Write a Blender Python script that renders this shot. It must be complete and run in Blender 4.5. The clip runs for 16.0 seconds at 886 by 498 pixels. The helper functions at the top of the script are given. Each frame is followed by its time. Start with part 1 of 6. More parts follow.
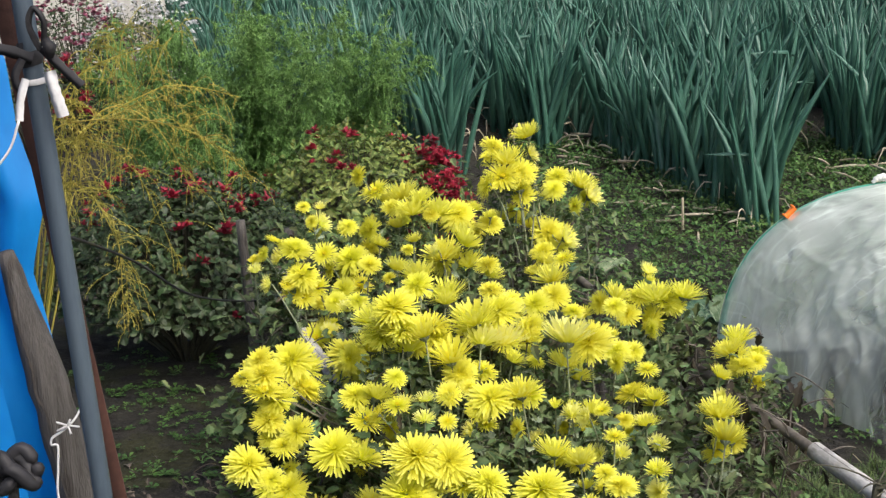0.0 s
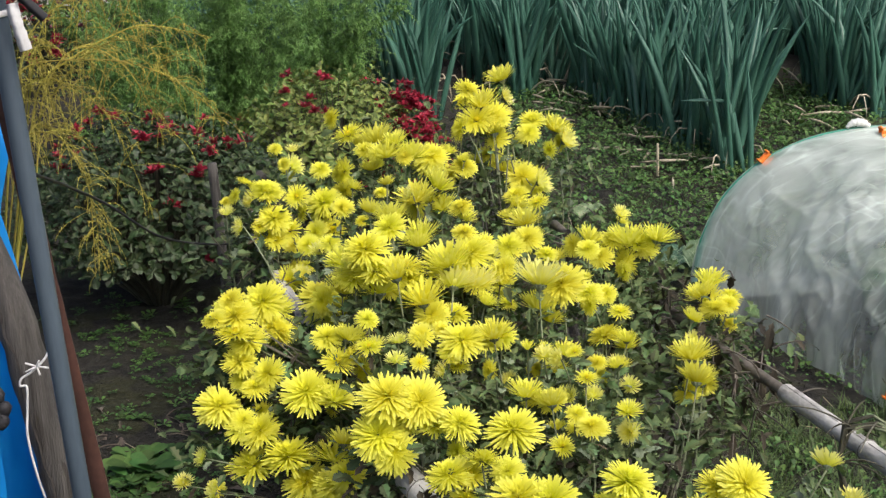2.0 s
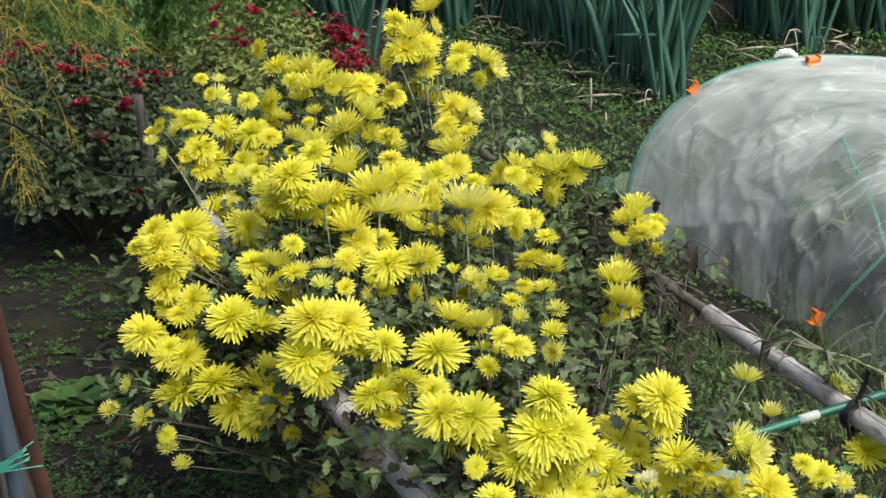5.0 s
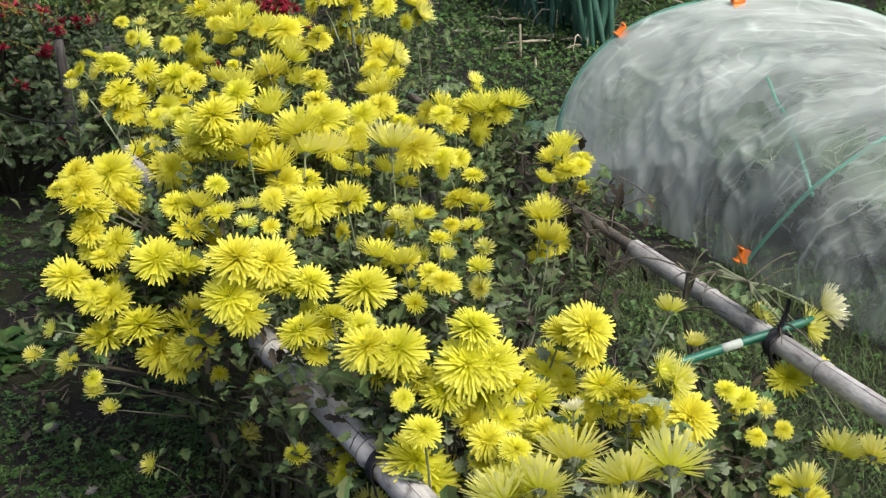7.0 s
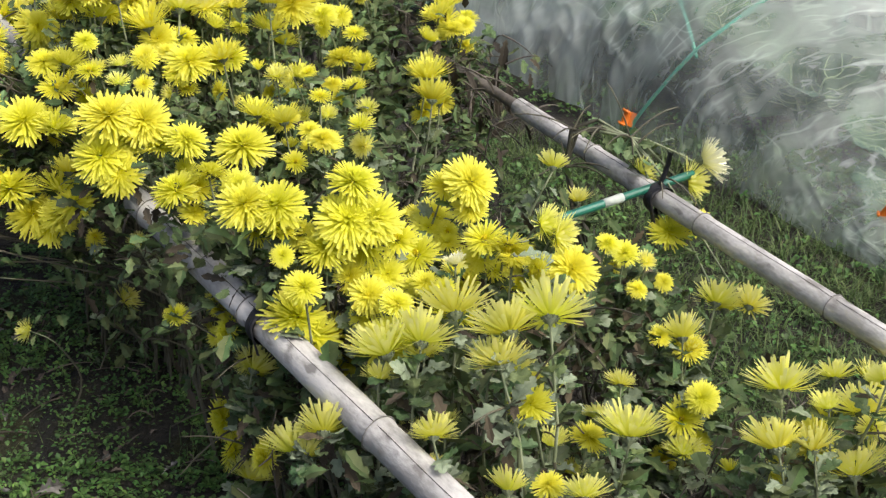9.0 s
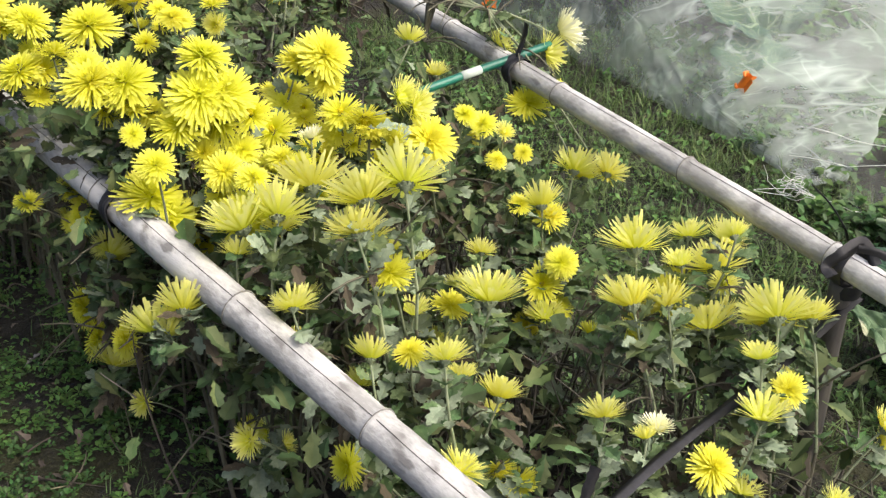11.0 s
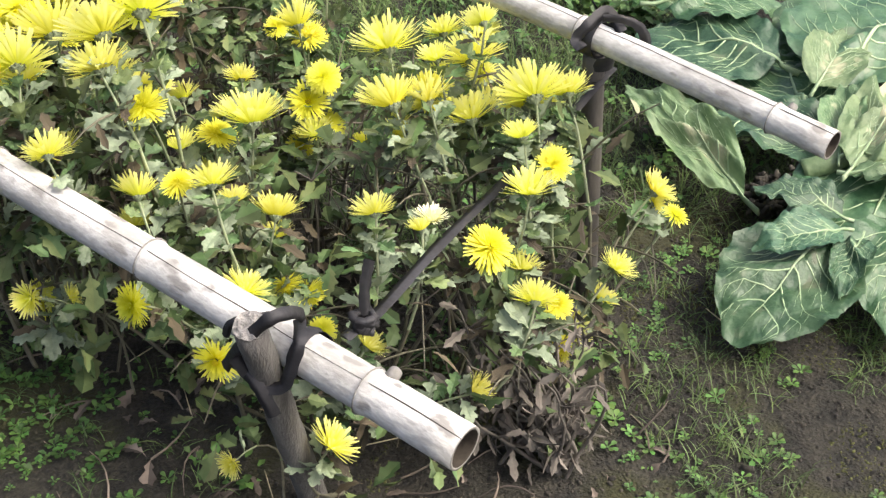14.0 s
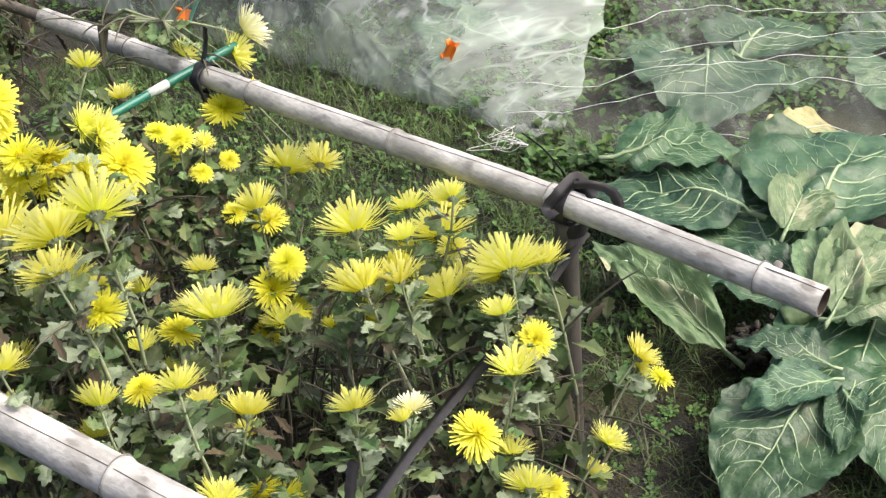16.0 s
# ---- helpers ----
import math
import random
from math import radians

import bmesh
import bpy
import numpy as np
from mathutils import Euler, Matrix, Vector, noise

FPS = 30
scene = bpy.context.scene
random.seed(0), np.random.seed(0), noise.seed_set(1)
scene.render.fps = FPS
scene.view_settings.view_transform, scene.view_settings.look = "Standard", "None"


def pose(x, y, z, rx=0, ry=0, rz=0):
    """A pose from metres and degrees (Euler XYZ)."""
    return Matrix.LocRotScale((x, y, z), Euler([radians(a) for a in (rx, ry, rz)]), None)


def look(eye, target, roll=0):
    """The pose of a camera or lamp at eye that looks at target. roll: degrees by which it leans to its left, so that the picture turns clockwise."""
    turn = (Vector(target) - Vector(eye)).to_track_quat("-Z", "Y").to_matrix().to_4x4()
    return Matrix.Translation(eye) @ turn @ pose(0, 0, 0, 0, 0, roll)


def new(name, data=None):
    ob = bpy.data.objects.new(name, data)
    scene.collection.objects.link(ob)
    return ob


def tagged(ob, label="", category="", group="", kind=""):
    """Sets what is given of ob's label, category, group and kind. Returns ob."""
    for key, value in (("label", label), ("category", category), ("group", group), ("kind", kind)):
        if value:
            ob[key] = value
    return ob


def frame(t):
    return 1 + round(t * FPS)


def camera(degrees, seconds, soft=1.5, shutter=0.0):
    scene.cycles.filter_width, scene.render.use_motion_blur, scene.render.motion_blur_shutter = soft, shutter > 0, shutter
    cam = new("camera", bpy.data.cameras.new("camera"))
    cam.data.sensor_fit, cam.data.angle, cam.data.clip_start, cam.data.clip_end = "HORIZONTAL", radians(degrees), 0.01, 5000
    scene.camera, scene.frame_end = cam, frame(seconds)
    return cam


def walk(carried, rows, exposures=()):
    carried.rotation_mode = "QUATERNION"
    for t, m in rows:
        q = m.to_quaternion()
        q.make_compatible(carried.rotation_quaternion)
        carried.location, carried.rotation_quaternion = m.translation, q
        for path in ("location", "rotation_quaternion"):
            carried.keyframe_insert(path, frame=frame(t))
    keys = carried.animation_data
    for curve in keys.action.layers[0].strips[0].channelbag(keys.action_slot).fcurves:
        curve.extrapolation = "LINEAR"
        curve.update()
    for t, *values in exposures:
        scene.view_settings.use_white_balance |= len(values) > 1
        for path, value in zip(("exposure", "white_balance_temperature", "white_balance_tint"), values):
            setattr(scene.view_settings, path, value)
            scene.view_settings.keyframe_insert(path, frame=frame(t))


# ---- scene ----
# ---- camera ----
cam = camera(37.89, 16.0, 1.35)
PATH = [
    (0.0, -0.050, 0.016, 1.447, 73.02, -0.00, 0.31),
    (0.5, -0.047, 0.018, 1.442, 72.20, -0.26, 0.07),
    (1.0, -0.047, 0.024, 1.436, 71.44, -0.43, -0.29),
    (1.5, -0.042, 0.025, 1.433, 70.97, -0.49, -0.40),
    (2.0, -0.043, 0.024, 1.431, 70.75, -0.44, -0.65),
    (2.5, -0.039, 0.019, 1.427, 70.45, -0.55, -0.81),
    (3.0, -0.033, 0.019, 1.423, 70.11, -0.63, -1.02),
    (3.5, -0.027, 0.018, 1.417, 69.63, -0.65, -1.44),
    (4.0, -0.024, 0.017, 1.411, 69.22, -0.57, -2.09),
    (6.5, -0.002, 0.000, 1.377, 66.92, -1.12, -5.33),
    (7.0, 0.000, 0.000, 1.370, 66.41, -1.05, -6.24),
    (7.5, 0.001, 0.003, 1.363, 65.54, -1.60, -6.97),
    (8.0, 0.008, 0.004, 1.347, 64.13, -2.25, -8.06),
    (8.5, 0.016, 0.007, 1.337, 62.30, -2.58, -9.41),
    (9.0, 0.020, 0.009, 1.330, 61.14, -2.49, -10.80),
    (11.5, 0.064, -0.022, 1.286, 56.13, -3.08, -17.91),
    (12.0, 0.082, -0.030, 1.275, 55.24, -2.40, -19.57),
    (12.5, 0.094, -0.040, 1.259, 54.29, -1.92, -21.26),
    (13.0, 0.102, -0.055, 1.245, 53.25, -1.49, -23.16),
    (13.5, 0.105, -0.073, 1.244, 52.26, -0.86, -25.31),
    (14.0, 0.111, -0.085, 1.246, 51.47, -0.45, -27.36),
    (14.5, 0.116, -0.087, 1.253, 50.97, -0.21, -28.83),
    (15.0, 0.120, -0.086, 1.264, 53.13, -0.10, -30.19),
    (15.5, 0.114, -0.071, 1.274, 55.94, 0.83, -31.51),
    (16.0, 0.127, 0.004, 1.243, 57.78, 1.61, -31.40),
]
EXPOSURES = [(0.0, 0.62, 6400, 10), (3.5, 0.44, 6400, 10), (7.0, 0.44, 6400, 10), (9.0, 0.62, 6450, 10), (12.5, 1.16, 6650, 10), (14.5, 1.46, 6700, 10), (16.0, 1.08, 6650, 10)]
walk(cam, [(t, pose(*p)) for t, *p in PATH], EXPOSURES)

# ---- sky and sun: a bright overcast day ----
SUN_ELEVATION, SUN_ROTATION = radians(55), radians(135)
world = bpy.data.worlds.new("overcast_sky")
scene.world = world
world.use_nodes = True
sky = world.node_tree.nodes.new("ShaderNodeTexSky")
sky.sky_type, sky.sun_disc = "NISHITA", False
sky.sun_elevation, sky.sun_rotation = SUN_ELEVATION, SUN_ROTATION
sky.air_density, sky.dust_density, sky.ozone_density = 0.7, 7.0, 0.5
back = world.node_tree.nodes["Background"]
back.inputs["Strength"].default_value = 0.15
world.node_tree.links.new(sky.outputs["Color"], back.inputs["Color"])
sun_data = bpy.data.lights.new("sun", "SUN")
sun_data.energy, sun_data.angle, sun_data.color = 1.3, radians(35), (1.0, 0.98, 0.94)
sun = new("sun", sun_data)
toward = Vector((math.sin(SUN_ROTATION) * math.cos(SUN_ELEVATION), math.cos(SUN_ROTATION) * math.cos(SUN_ELEVATION), math.sin(SUN_ELEVATION)))
sun.matrix_world = look(toward * 20, (0, 0, 0))

rnd = random.Random(7)


# ---- materials ----
def material(name, low, high, rough=0.6, scale=20.0, fine=160.0, bump=0.2, stretch=(1, 1, 1), by="", vary=0.25, through_light=0.0,
             metal=0.0, deep=0.004, span=(0.5, 0.95), spot=None, spot_scale=6.0, spot_at=0.6, spec=0.5, coords="Object", hue=0.0):
    """Two scales of noise between two colours, fine relief, spots of a third colour, and a shift of tone piece by piece."""
    m = bpy.data.materials.new(name)
    m.use_nodes = True
    nodes, links = m.node_tree.nodes, m.node_tree.links
    shade, out = nodes["Principled BSDF"], nodes["Material Output"]
    place, mapping = nodes.new("ShaderNodeTexCoord"), nodes.new("ShaderNodeMapping")
    mapping.inputs["Scale"].default_value = stretch
    links.new(place.outputs[coords], mapping.inputs["Vector"])
    coarse, grain = nodes.new("ShaderNodeTexNoise"), nodes.new("ShaderNodeTexNoise")
    for n, s in ((coarse, scale), (grain, fine)):
        n.inputs["Scale"].default_value, n.inputs["Detail"].default_value = s, 5.0
        links.new(mapping.outputs["Vector"], n.inputs["Vector"])
    both = nodes.new("ShaderNodeMath")
    both.operation = "MULTIPLY_ADD"
    both.inputs[1].default_value = 0.45
    links.new(grain.outputs["Fac"], both.inputs[0])
    links.new(coarse.outputs["Fac"], both.inputs[2])
    ramp = nodes.new("ShaderNodeValToRGB")
    ramp.color_ramp.elements[0].position, ramp.color_ramp.elements[1].position = span
    ramp.color_ramp.elements[0].color, ramp.color_ramp.elements[1].color = (*low, 1), (*high, 1)
    links.new(both.outputs[0], ramp.inputs["Fac"])
    colour = ramp.outputs["Color"]
    if spot:
        patch, edge, mix = nodes.new("ShaderNodeTexNoise"), nodes.new("ShaderNodeValToRGB"), nodes.new("ShaderNodeMixRGB")
        patch.inputs["Scale"].default_value, patch.inputs["Detail"].default_value = spot_scale, 6.0
        links.new(mapping.outputs["Vector"], patch.inputs["Vector"])
        edge.color_ramp.elements[0].position, edge.color_ramp.elements[1].position = spot_at, spot_at + 0.08
        links.new(patch.outputs["Fac"], edge.inputs["Fac"])
        links.new(edge.outputs["Color"], mix.inputs["Fac"])
        links.new(colour, mix.inputs["Color1"])
        mix.inputs["Color2"].default_value = (*spot, 1)
        colour = mix.outputs["Color"]
    if by:
        info = nodes.new("ShaderNodeObjectInfo" if by == "object" else "ShaderNodeNewGeometry")
        chance = info.outputs["Random" if by == "object" else "Random Per Island"]
        tone, value = nodes.new("ShaderNodeMapRange"), nodes.new("ShaderNodeHueSaturation")
        tone.inputs["To Min"].default_value, tone.inputs["To Max"].default_value = 1 - vary, 1 + vary
        links.new(chance, tone.inputs["Value"])
        links.new(tone.outputs["Result"], value.inputs["Value"])
        links.new(colour, value.inputs["Color"])
        if hue:
            many, part_of, shift = nodes.new("ShaderNodeMath"), nodes.new("ShaderNodeMath"), nodes.new("ShaderNodeMapRange")
            many.operation, part_of.operation = "MULTIPLY", "FRACT"
            many.inputs[1].default_value = 37.7
            shift.inputs["To Min"].default_value, shift.inputs["To Max"].default_value = 0.5 - hue, 0.5 + hue
            links.new(chance, many.inputs[0])
            links.new(many.outputs[0], part_of.inputs[0])
            links.new(part_of.outputs[0], shift.inputs["Value"])
            links.new(shift.outputs["Result"], value.inputs["Hue"])
        colour = value.outputs["Color"]
    links.new(colour, shade.inputs["Base Color"])
    shade.inputs["Roughness"].default_value, shade.inputs["Metallic"].default_value = rough, metal
    shade.inputs["Specular IOR Level"].default_value = spec
    relief = nodes.new("ShaderNodeBump")
    relief.inputs["Strength"].default_value, relief.inputs["Distance"].default_value = bump, deep
    links.new(both.outputs[0], relief.inputs["Height"])
    links.new(relief.outputs["Normal"], shade.inputs["Normal"])
    if through_light:
        glow, mix = nodes.new("ShaderNodeBsdfTranslucent"), nodes.new("ShaderNodeMixShader")
        mix.inputs["Fac"].default_value = through_light
        links.new(colour, glow.inputs["Color"])
        links.new(shade.outputs["BSDF"], mix.inputs[1])
        links.new(glow.outputs["BSDF"], mix.inputs[2])
        links.new(mix.outputs["Shader"], out.inputs["Surface"])
    return m


def net_material(name, tint, thin, dense, size):
    """Woven garden net: partly see-through cloth; sharp wrinkles, pleats and broad slack folds make it denser, and so
    does the far end, to brighten it. It follows the cloth's own map.
    """
    m = material(name, tuple(c * 0.88 for c in tint), tint, 0.85, 6, 300, 0.1, through_light=0.35, spec=0.15)
    nodes, links = m.node_tree.nodes, m.node_tree.links
    cloth = nodes["Material Output"].inputs["Surface"].links[0].from_socket
    place = nodes.new("ShaderNodeUVMap")

    def noise_of(scale, turn, detail, distortion):
        mapping, n = nodes.new("ShaderNodeMapping"), nodes.new("ShaderNodeTexNoise")
        mapping.inputs["Scale"].default_value = (scale[0] * size, scale[1] * size, 1)
        mapping.inputs["Rotation"].default_value = (0, 0, turn)
        links.new(place.outputs["UV"], mapping.inputs["Vector"])
        links.new(mapping.outputs["Vector"], n.inputs["Vector"])
        n.inputs["Scale"].default_value, n.inputs["Detail"].default_value, n.inputs["Distortion"].default_value = 1.0, detail, distortion
        return n.outputs["Fac"]

    def reach(value, low, high, a, b):
        r = nodes.new("ShaderNodeMapRange")
        links.new(value, r.inputs["Value"])
        for key, number in zip(("From Min", "From Max", "To Min", "To Max"), (low, high, a, b)):
            r.inputs[key].default_value = number
        return r.outputs["Result"]

    def maths(kind, a, b=None):
        n = nodes.new("ShaderNodeMath")
        n.operation = kind
        links.new(a, n.inputs[0])
        if isinstance(b, float):
            n.inputs[1].default_value = b
        elif b is not None:
            links.new(b, n.inputs[1])
        return n.outputs[0]

    def wrinkle(scale, turn, sharp, shown, where):
        """Lines along the zero of a noise, kept only in patches."""
        line = reach(maths("ABSOLUTE", maths("SUBTRACT", noise_of(scale, turn, 1.5, 0.15), 0.5)), 0.0, sharp, 1.0, 0.0)
        return maths("MULTIPLY", line, reach(noise_of(where, turn + 0.8, 1.0, 0.0), 0.50, 0.62, 0.0, shown))

    slack = noise_of((4.0, 2.2), 0.5, 4.0, 0.45)
    lines = maths("ADD", maths("ADD", wrinkle((5.0, 1.6), 0.55, 0.030, 0.55, (3.0, 2.0)), wrinkle((2.6, 6.0), 0.75, 0.022, 0.32, (2.3, 3.1))),
                  maths("ADD", wrinkle((9.0, 2.4), -0.25, 0.040, 0.45, (4.0, 3.0)), wrinkle((16.0, 5.0), 0.75, 0.055, 0.30, (6.0, 5.0))))
    run = nodes.new("ShaderNodeSeparateXYZ")
    links.new(place.outputs["UV"], run.inputs[0])
    # Far end made denser so it shows brighter: its light is put into opacity.
    run_density = maths("MULTIPLY", reach(slack, 0.36, 0.66, thin, dense), maths("ADD", reach(run.outputs["X"], 0.1, 1.3, 1.5, 0.72), reach(run.outputs["X"], 1.45, 2.0, 0.0, 0.18)))
    total = maths("ADD", run_density, maths("MULTIPLY", lines, 0.50))
    total.node.use_clamp = True
    relief = nodes.new("ShaderNodeBump")
    relief.inputs["Strength"].default_value, relief.inputs["Distance"].default_value = 0.30, 0.006
    links.new(maths("ADD", slack, lines), relief.inputs["Height"])
    links.new(relief.outputs["Normal"], nodes["Principled BSDF"].inputs["Normal"])
    clear, mix = nodes.new("ShaderNodeBsdfTransparent"), nodes.new("ShaderNodeMixShader")
    links.new(total, mix.inputs["Fac"])
    links.new(clear.outputs["BSDF"], mix.inputs[1])
    links.new(cloth, mix.inputs[2])
    links.new(mix.outputs["Shader"], nodes["Material Output"].inputs["Surface"])
    return m


def mapped(data, where):
    """Gives a mesh a map, one place for each vertex."""
    layer = data.uv_layers.new(name="cloth")
    index = np.empty(len(data.loops), dtype=np.int32)
    data.loops.foreach_get("vertex_index", index)
    layer.data.foreach_set("uv", np.array(where, dtype=np.float32)[index].ravel())
    return data


def paler_tips(m, tip):
    """Petals that fade toward their tips, half a unit from the middle of the flower."""
    nodes, links = m.node_tree.nodes, m.node_tree.links
    place, reach, fade, mix = nodes.new("ShaderNodeTexCoord"), nodes.new("ShaderNodeVectorMath"), nodes.new("ShaderNodeMapRange"), nodes.new("ShaderNodeMixRGB")
    reach.operation = "LENGTH"
    links.new(place.outputs["Object"], reach.inputs[0])
    links.new(reach.outputs["Value"], fade.inputs["Value"])
    fade.inputs["From Min"].default_value, fade.inputs["From Max"].default_value, fade.inputs["To Max"].default_value = 0.12, 0.50, 0.85
    links.new(fade.outputs["Result"], mix.inputs["Fac"])
    mix.inputs["Color2"].default_value = (*tip, 1)
    shade = nodes["Principled BSDF"]
    old = shade.inputs["Base Color"].links[0].from_socket
    links.new(old, mix.inputs["Color1"])
    for link in list(old.links):
        if link.to_node != mix:
            links.new(mix.outputs["Color"], link.to_socket)


SOIL = material("damp_soil", (0.0058, 0.0051, 0.0035), (0.030, 0.0272, 0.0185), 0.95, 22, 190, 1.0, deep=0.03, span=(0.54, 0.92), spot=(0.026, 0.027, 0.007), spot_scale=4.5, spot_at=0.52)
CRUMB = material("soil_crumb", (0.008, 0.0070, 0.005), (0.038, 0.034, 0.025), 0.95, 20, 200, 0.8, by="island", vary=0.6)
PETAL = material("yellow_petal", (0.74, 0.715, 0.008), (0.81, 0.80, 0.030), 0.55, 3, 40, 0.1, by="object", vary=0.06, through_light=0.50, spec=0.2, hue=0.008)
LEMON_PETAL = material("lemon_petal", (0.83, 0.825, 0.055), (0.89, 0.89, 0.13), 0.55, 3, 40, 0.1, by="object", vary=0.07, through_light=0.62, spec=0.2, hue=0.008)
PALE_PETAL = material("pale_petal", (0.84, 0.82, 0.28), (0.90, 0.90, 0.58), 0.55, 3, 40, 0.1, by="object", vary=0.06, through_light=0.35, spec=0.2)
paler_tips(PETAL, (0.89, 0.88, 0.20))
paler_tips(LEMON_PETAL, (0.91, 0.90, 0.40))
paler_tips(PALE_PETAL, (0.92, 0.92, 0.72))
HEART = material("flower_heart", (0.62, 0.50, 0.01), (0.76, 0.66, 0.02), 0.7, 8, 60, 0.4, spec=0.2)
CALYX = material("calyx_green", (0.09, 0.115, 0.060), (0.17, 0.20, 0.12), 0.75, 10, 60, 0.3, by="object")
GREEN_STEM = material("grey_green_stem", (0.13, 0.16, 0.085), (0.25, 0.28, 0.18), 0.75, 20, 120, 0.3, by="island", vary=0.3)
MOSS = material("soil_moss", (0.026, 0.030, 0.006), (0.062, 0.066, 0.016), 0.95, 20, 150, 0.8, by="island", vary=0.4)
LEAF = material("chrysanthemum_leaf", (0.066, 0.120, 0.044), (0.186, 0.262, 0.120), 0.65, 2, 14, 0.4, by="object", vary=0.4, through_light=0.2, spec=0.35, hue=0.035)
# Darker copy of the leaf colour: shade inside the foliage is put into it.
SHADED_LEAF_MASS = material("shaded_leaf_mass", (0.036, 0.066, 0.020), (0.112, 0.152, 0.062), 0.65, 12, 90, 0.4, by="island", vary=0.5, through_light=0.15, spec=0.3, hue=0.035)
GREY_LEAF = material("grey_leaf_back", (0.125, 0.170, 0.105), (0.250, 0.300, 0.205), 0.8, 2, 14, 0.3, by="object", vary=0.25, through_light=0.15)
GREY_LITTER = material("grey_dead_leaf", (0.075, 0.070, 0.062), (0.190, 0.185, 0.170), 0.9, 30, 120, 0.5, by="island", vary=0.5)
DRY_LITTER = material("fallen_leaf", (0.040, 0.031, 0.024), (0.150, 0.122, 0.098), 0.9, 12, 60, 0.5, by="island", vary=0.6)
DRY_LEAF = material("withered_leaf", (0.034, 0.027, 0.015), (0.100, 0.080, 0.047), 0.85, 3, 20, 0.5, by="object", vary=0.5)
STEM = material("woody_stem", (0.040, 0.038, 0.024), (0.115, 0.110, 0.075), 0.8, 20, 120, 0.4, by="island", vary=0.35)
DEAD_STEM = material("dead_stem", (0.046, 0.041, 0.034), (0.140, 0.124, 0.104), 0.9, 20, 120, 0.5, by="island", vary=0.5)
BAMBOO = material("weathered_bamboo", (0.28, 0.278, 0.265), (0.50, 0.498, 0.48), 0.9, 14, 120, 0.9, stretch=(1.6, 1.6, 0.8), spot=(0.20, 0.195, 0.185), spot_scale=30, spot_at=0.57, deep=0.002, spec=0.2, span=(0.58, 0.86))
NODE = material("bamboo_node", (0.11, 0.105, 0.095), (0.19, 0.185, 0.17), 0.9, 40, 160, 0.4)
BAMBOO_DARK = material("bamboo_crack", (0.03, 0.027, 0.024), (0.08, 0.07, 0.06), 0.9)
# Inner wall of the open cane end; the hollow's shade is in this colour.
BAMBOO_HOLLOW_SHADE = material("bamboo_hollow_shade", (0.012, 0.010, 0.008), (0.036, 0.031, 0.025), 0.95, spec=0.1)
POST_WOOD = material("grey_post_wood", (0.050, 0.047, 0.043), (0.135, 0.130, 0.120), 0.9, 10, 90, 1.0, stretch=(5, 5, 0.5), spot=(0.07, 0.065, 0.06), spot_scale=6, spot_at=0.58, deep=0.006)
CUT_WOOD = material("pale_cut_wood", (0.11, 0.105, 0.098), (0.26, 0.25, 0.235), 0.95, 60, 240, 1.0, deep=0.006)
HOOP = material("teal_hoop", (0.03, 0.26, 0.17), (0.06, 0.35, 0.24), 0.4, 6, 80, 0.2)
OLD_WOOD = material("weathered_wood", (0.030, 0.028, 0.026), (0.098, 0.092, 0.085), 0.9, 4, 50, 1.0, stretch=(9, 9, 0.5), spot=(0.035, 0.031, 0.027), spot_scale=5, spot_at=0.56, deep=0.008)
RUBBER = material("black_rubber", (0.010, 0.010, 0.011), (0.030, 0.030, 0.034), 0.6, 14, 120, 0.4, spec=0.3)
STEEL = material("grey_pipe", (0.036, 0.054, 0.076), (0.066, 0.092, 0.118), 0.5, 4, 80, 0.15, stretch=(3, 3, 0.5), spot=(0.06, 0.065, 0.07), spot_scale=5, spot_at=0.66)
DARK_PIPE = material("dark_pipe", (0.038, 0.035, 0.034), (0.085, 0.078, 0.069), 0.6, 6, 80, 0.3, stretch=(3, 3, 0.6))
RUST = material("rusty_iron", (0.036, 0.015, 0.010), (0.095, 0.040, 0.028), 0.85, 8, 90, 0.6, spot=(0.15, 0.11, 0.09), spot_scale=5, spot_at=0.68)
BLUE = material("blue_plastic_sheet", (0.004, 0.17, 0.52), (0.01, 0.26, 0.68), 0.4, 3, 30, 0.2, stretch=(1, 1, 0.5), through_light=0.25)
WHITE_CLOTH = material("white_cord", (0.50, 0.50, 0.50), (0.74, 0.74, 0.74), 0.8, 20, 200, 0.4)
GREEN_ROD = material("green_coated_rod", (0.008, 0.085, 0.055), (0.015, 0.14, 0.095), 0.35, 6, 80, 0.2)
PALE_BAND = material("pale_worn_band", (0.30, 0.37, 0.33), (0.46, 0.50, 0.46), 0.6, 30, 120, 0.3)
ORANGE = material("orange_plastic", (0.72, 0.16, 0.015), (0.88, 0.25, 0.03), 0.4, 10, 80, 0.1)
NET = net_material("white_garden_net", (0.76, 0.85, 0.80), 0.20, 0.56, 1.6)
GROUND_NET = net_material("thin_ground_net", (0.42, 0.46, 0.42), 0.03, 0.15, 1.4)
NET_THREAD = material("net_thread", (0.62, 0.64, 0.60), (0.80, 0.82, 0.78), 0.7)
CABBAGE = material("cabbage_leaf", (0.018, 0.060, 0.028), (0.066, 0.130, 0.064), 0.45, 24, 150, 1.0, by="object", vary=0.3, through_light=0.12, spot=(0.11, 0.145, 0.085), spot_scale=26, spot_at=0.62, spec=0.45, span=(0.56, 0.90), hue=0.02)
CABBAGE_PALE = material("pale_cabbage_leaf", (0.065, 0.125, 0.052), (0.17, 0.24, 0.12), 0.55, 22, 130, 0.9, by="object", vary=0.25, through_light=0.2, spot=(0.32, 0.33, 0.21), spot_scale=14, spot_at=0.60, hue=0.02)
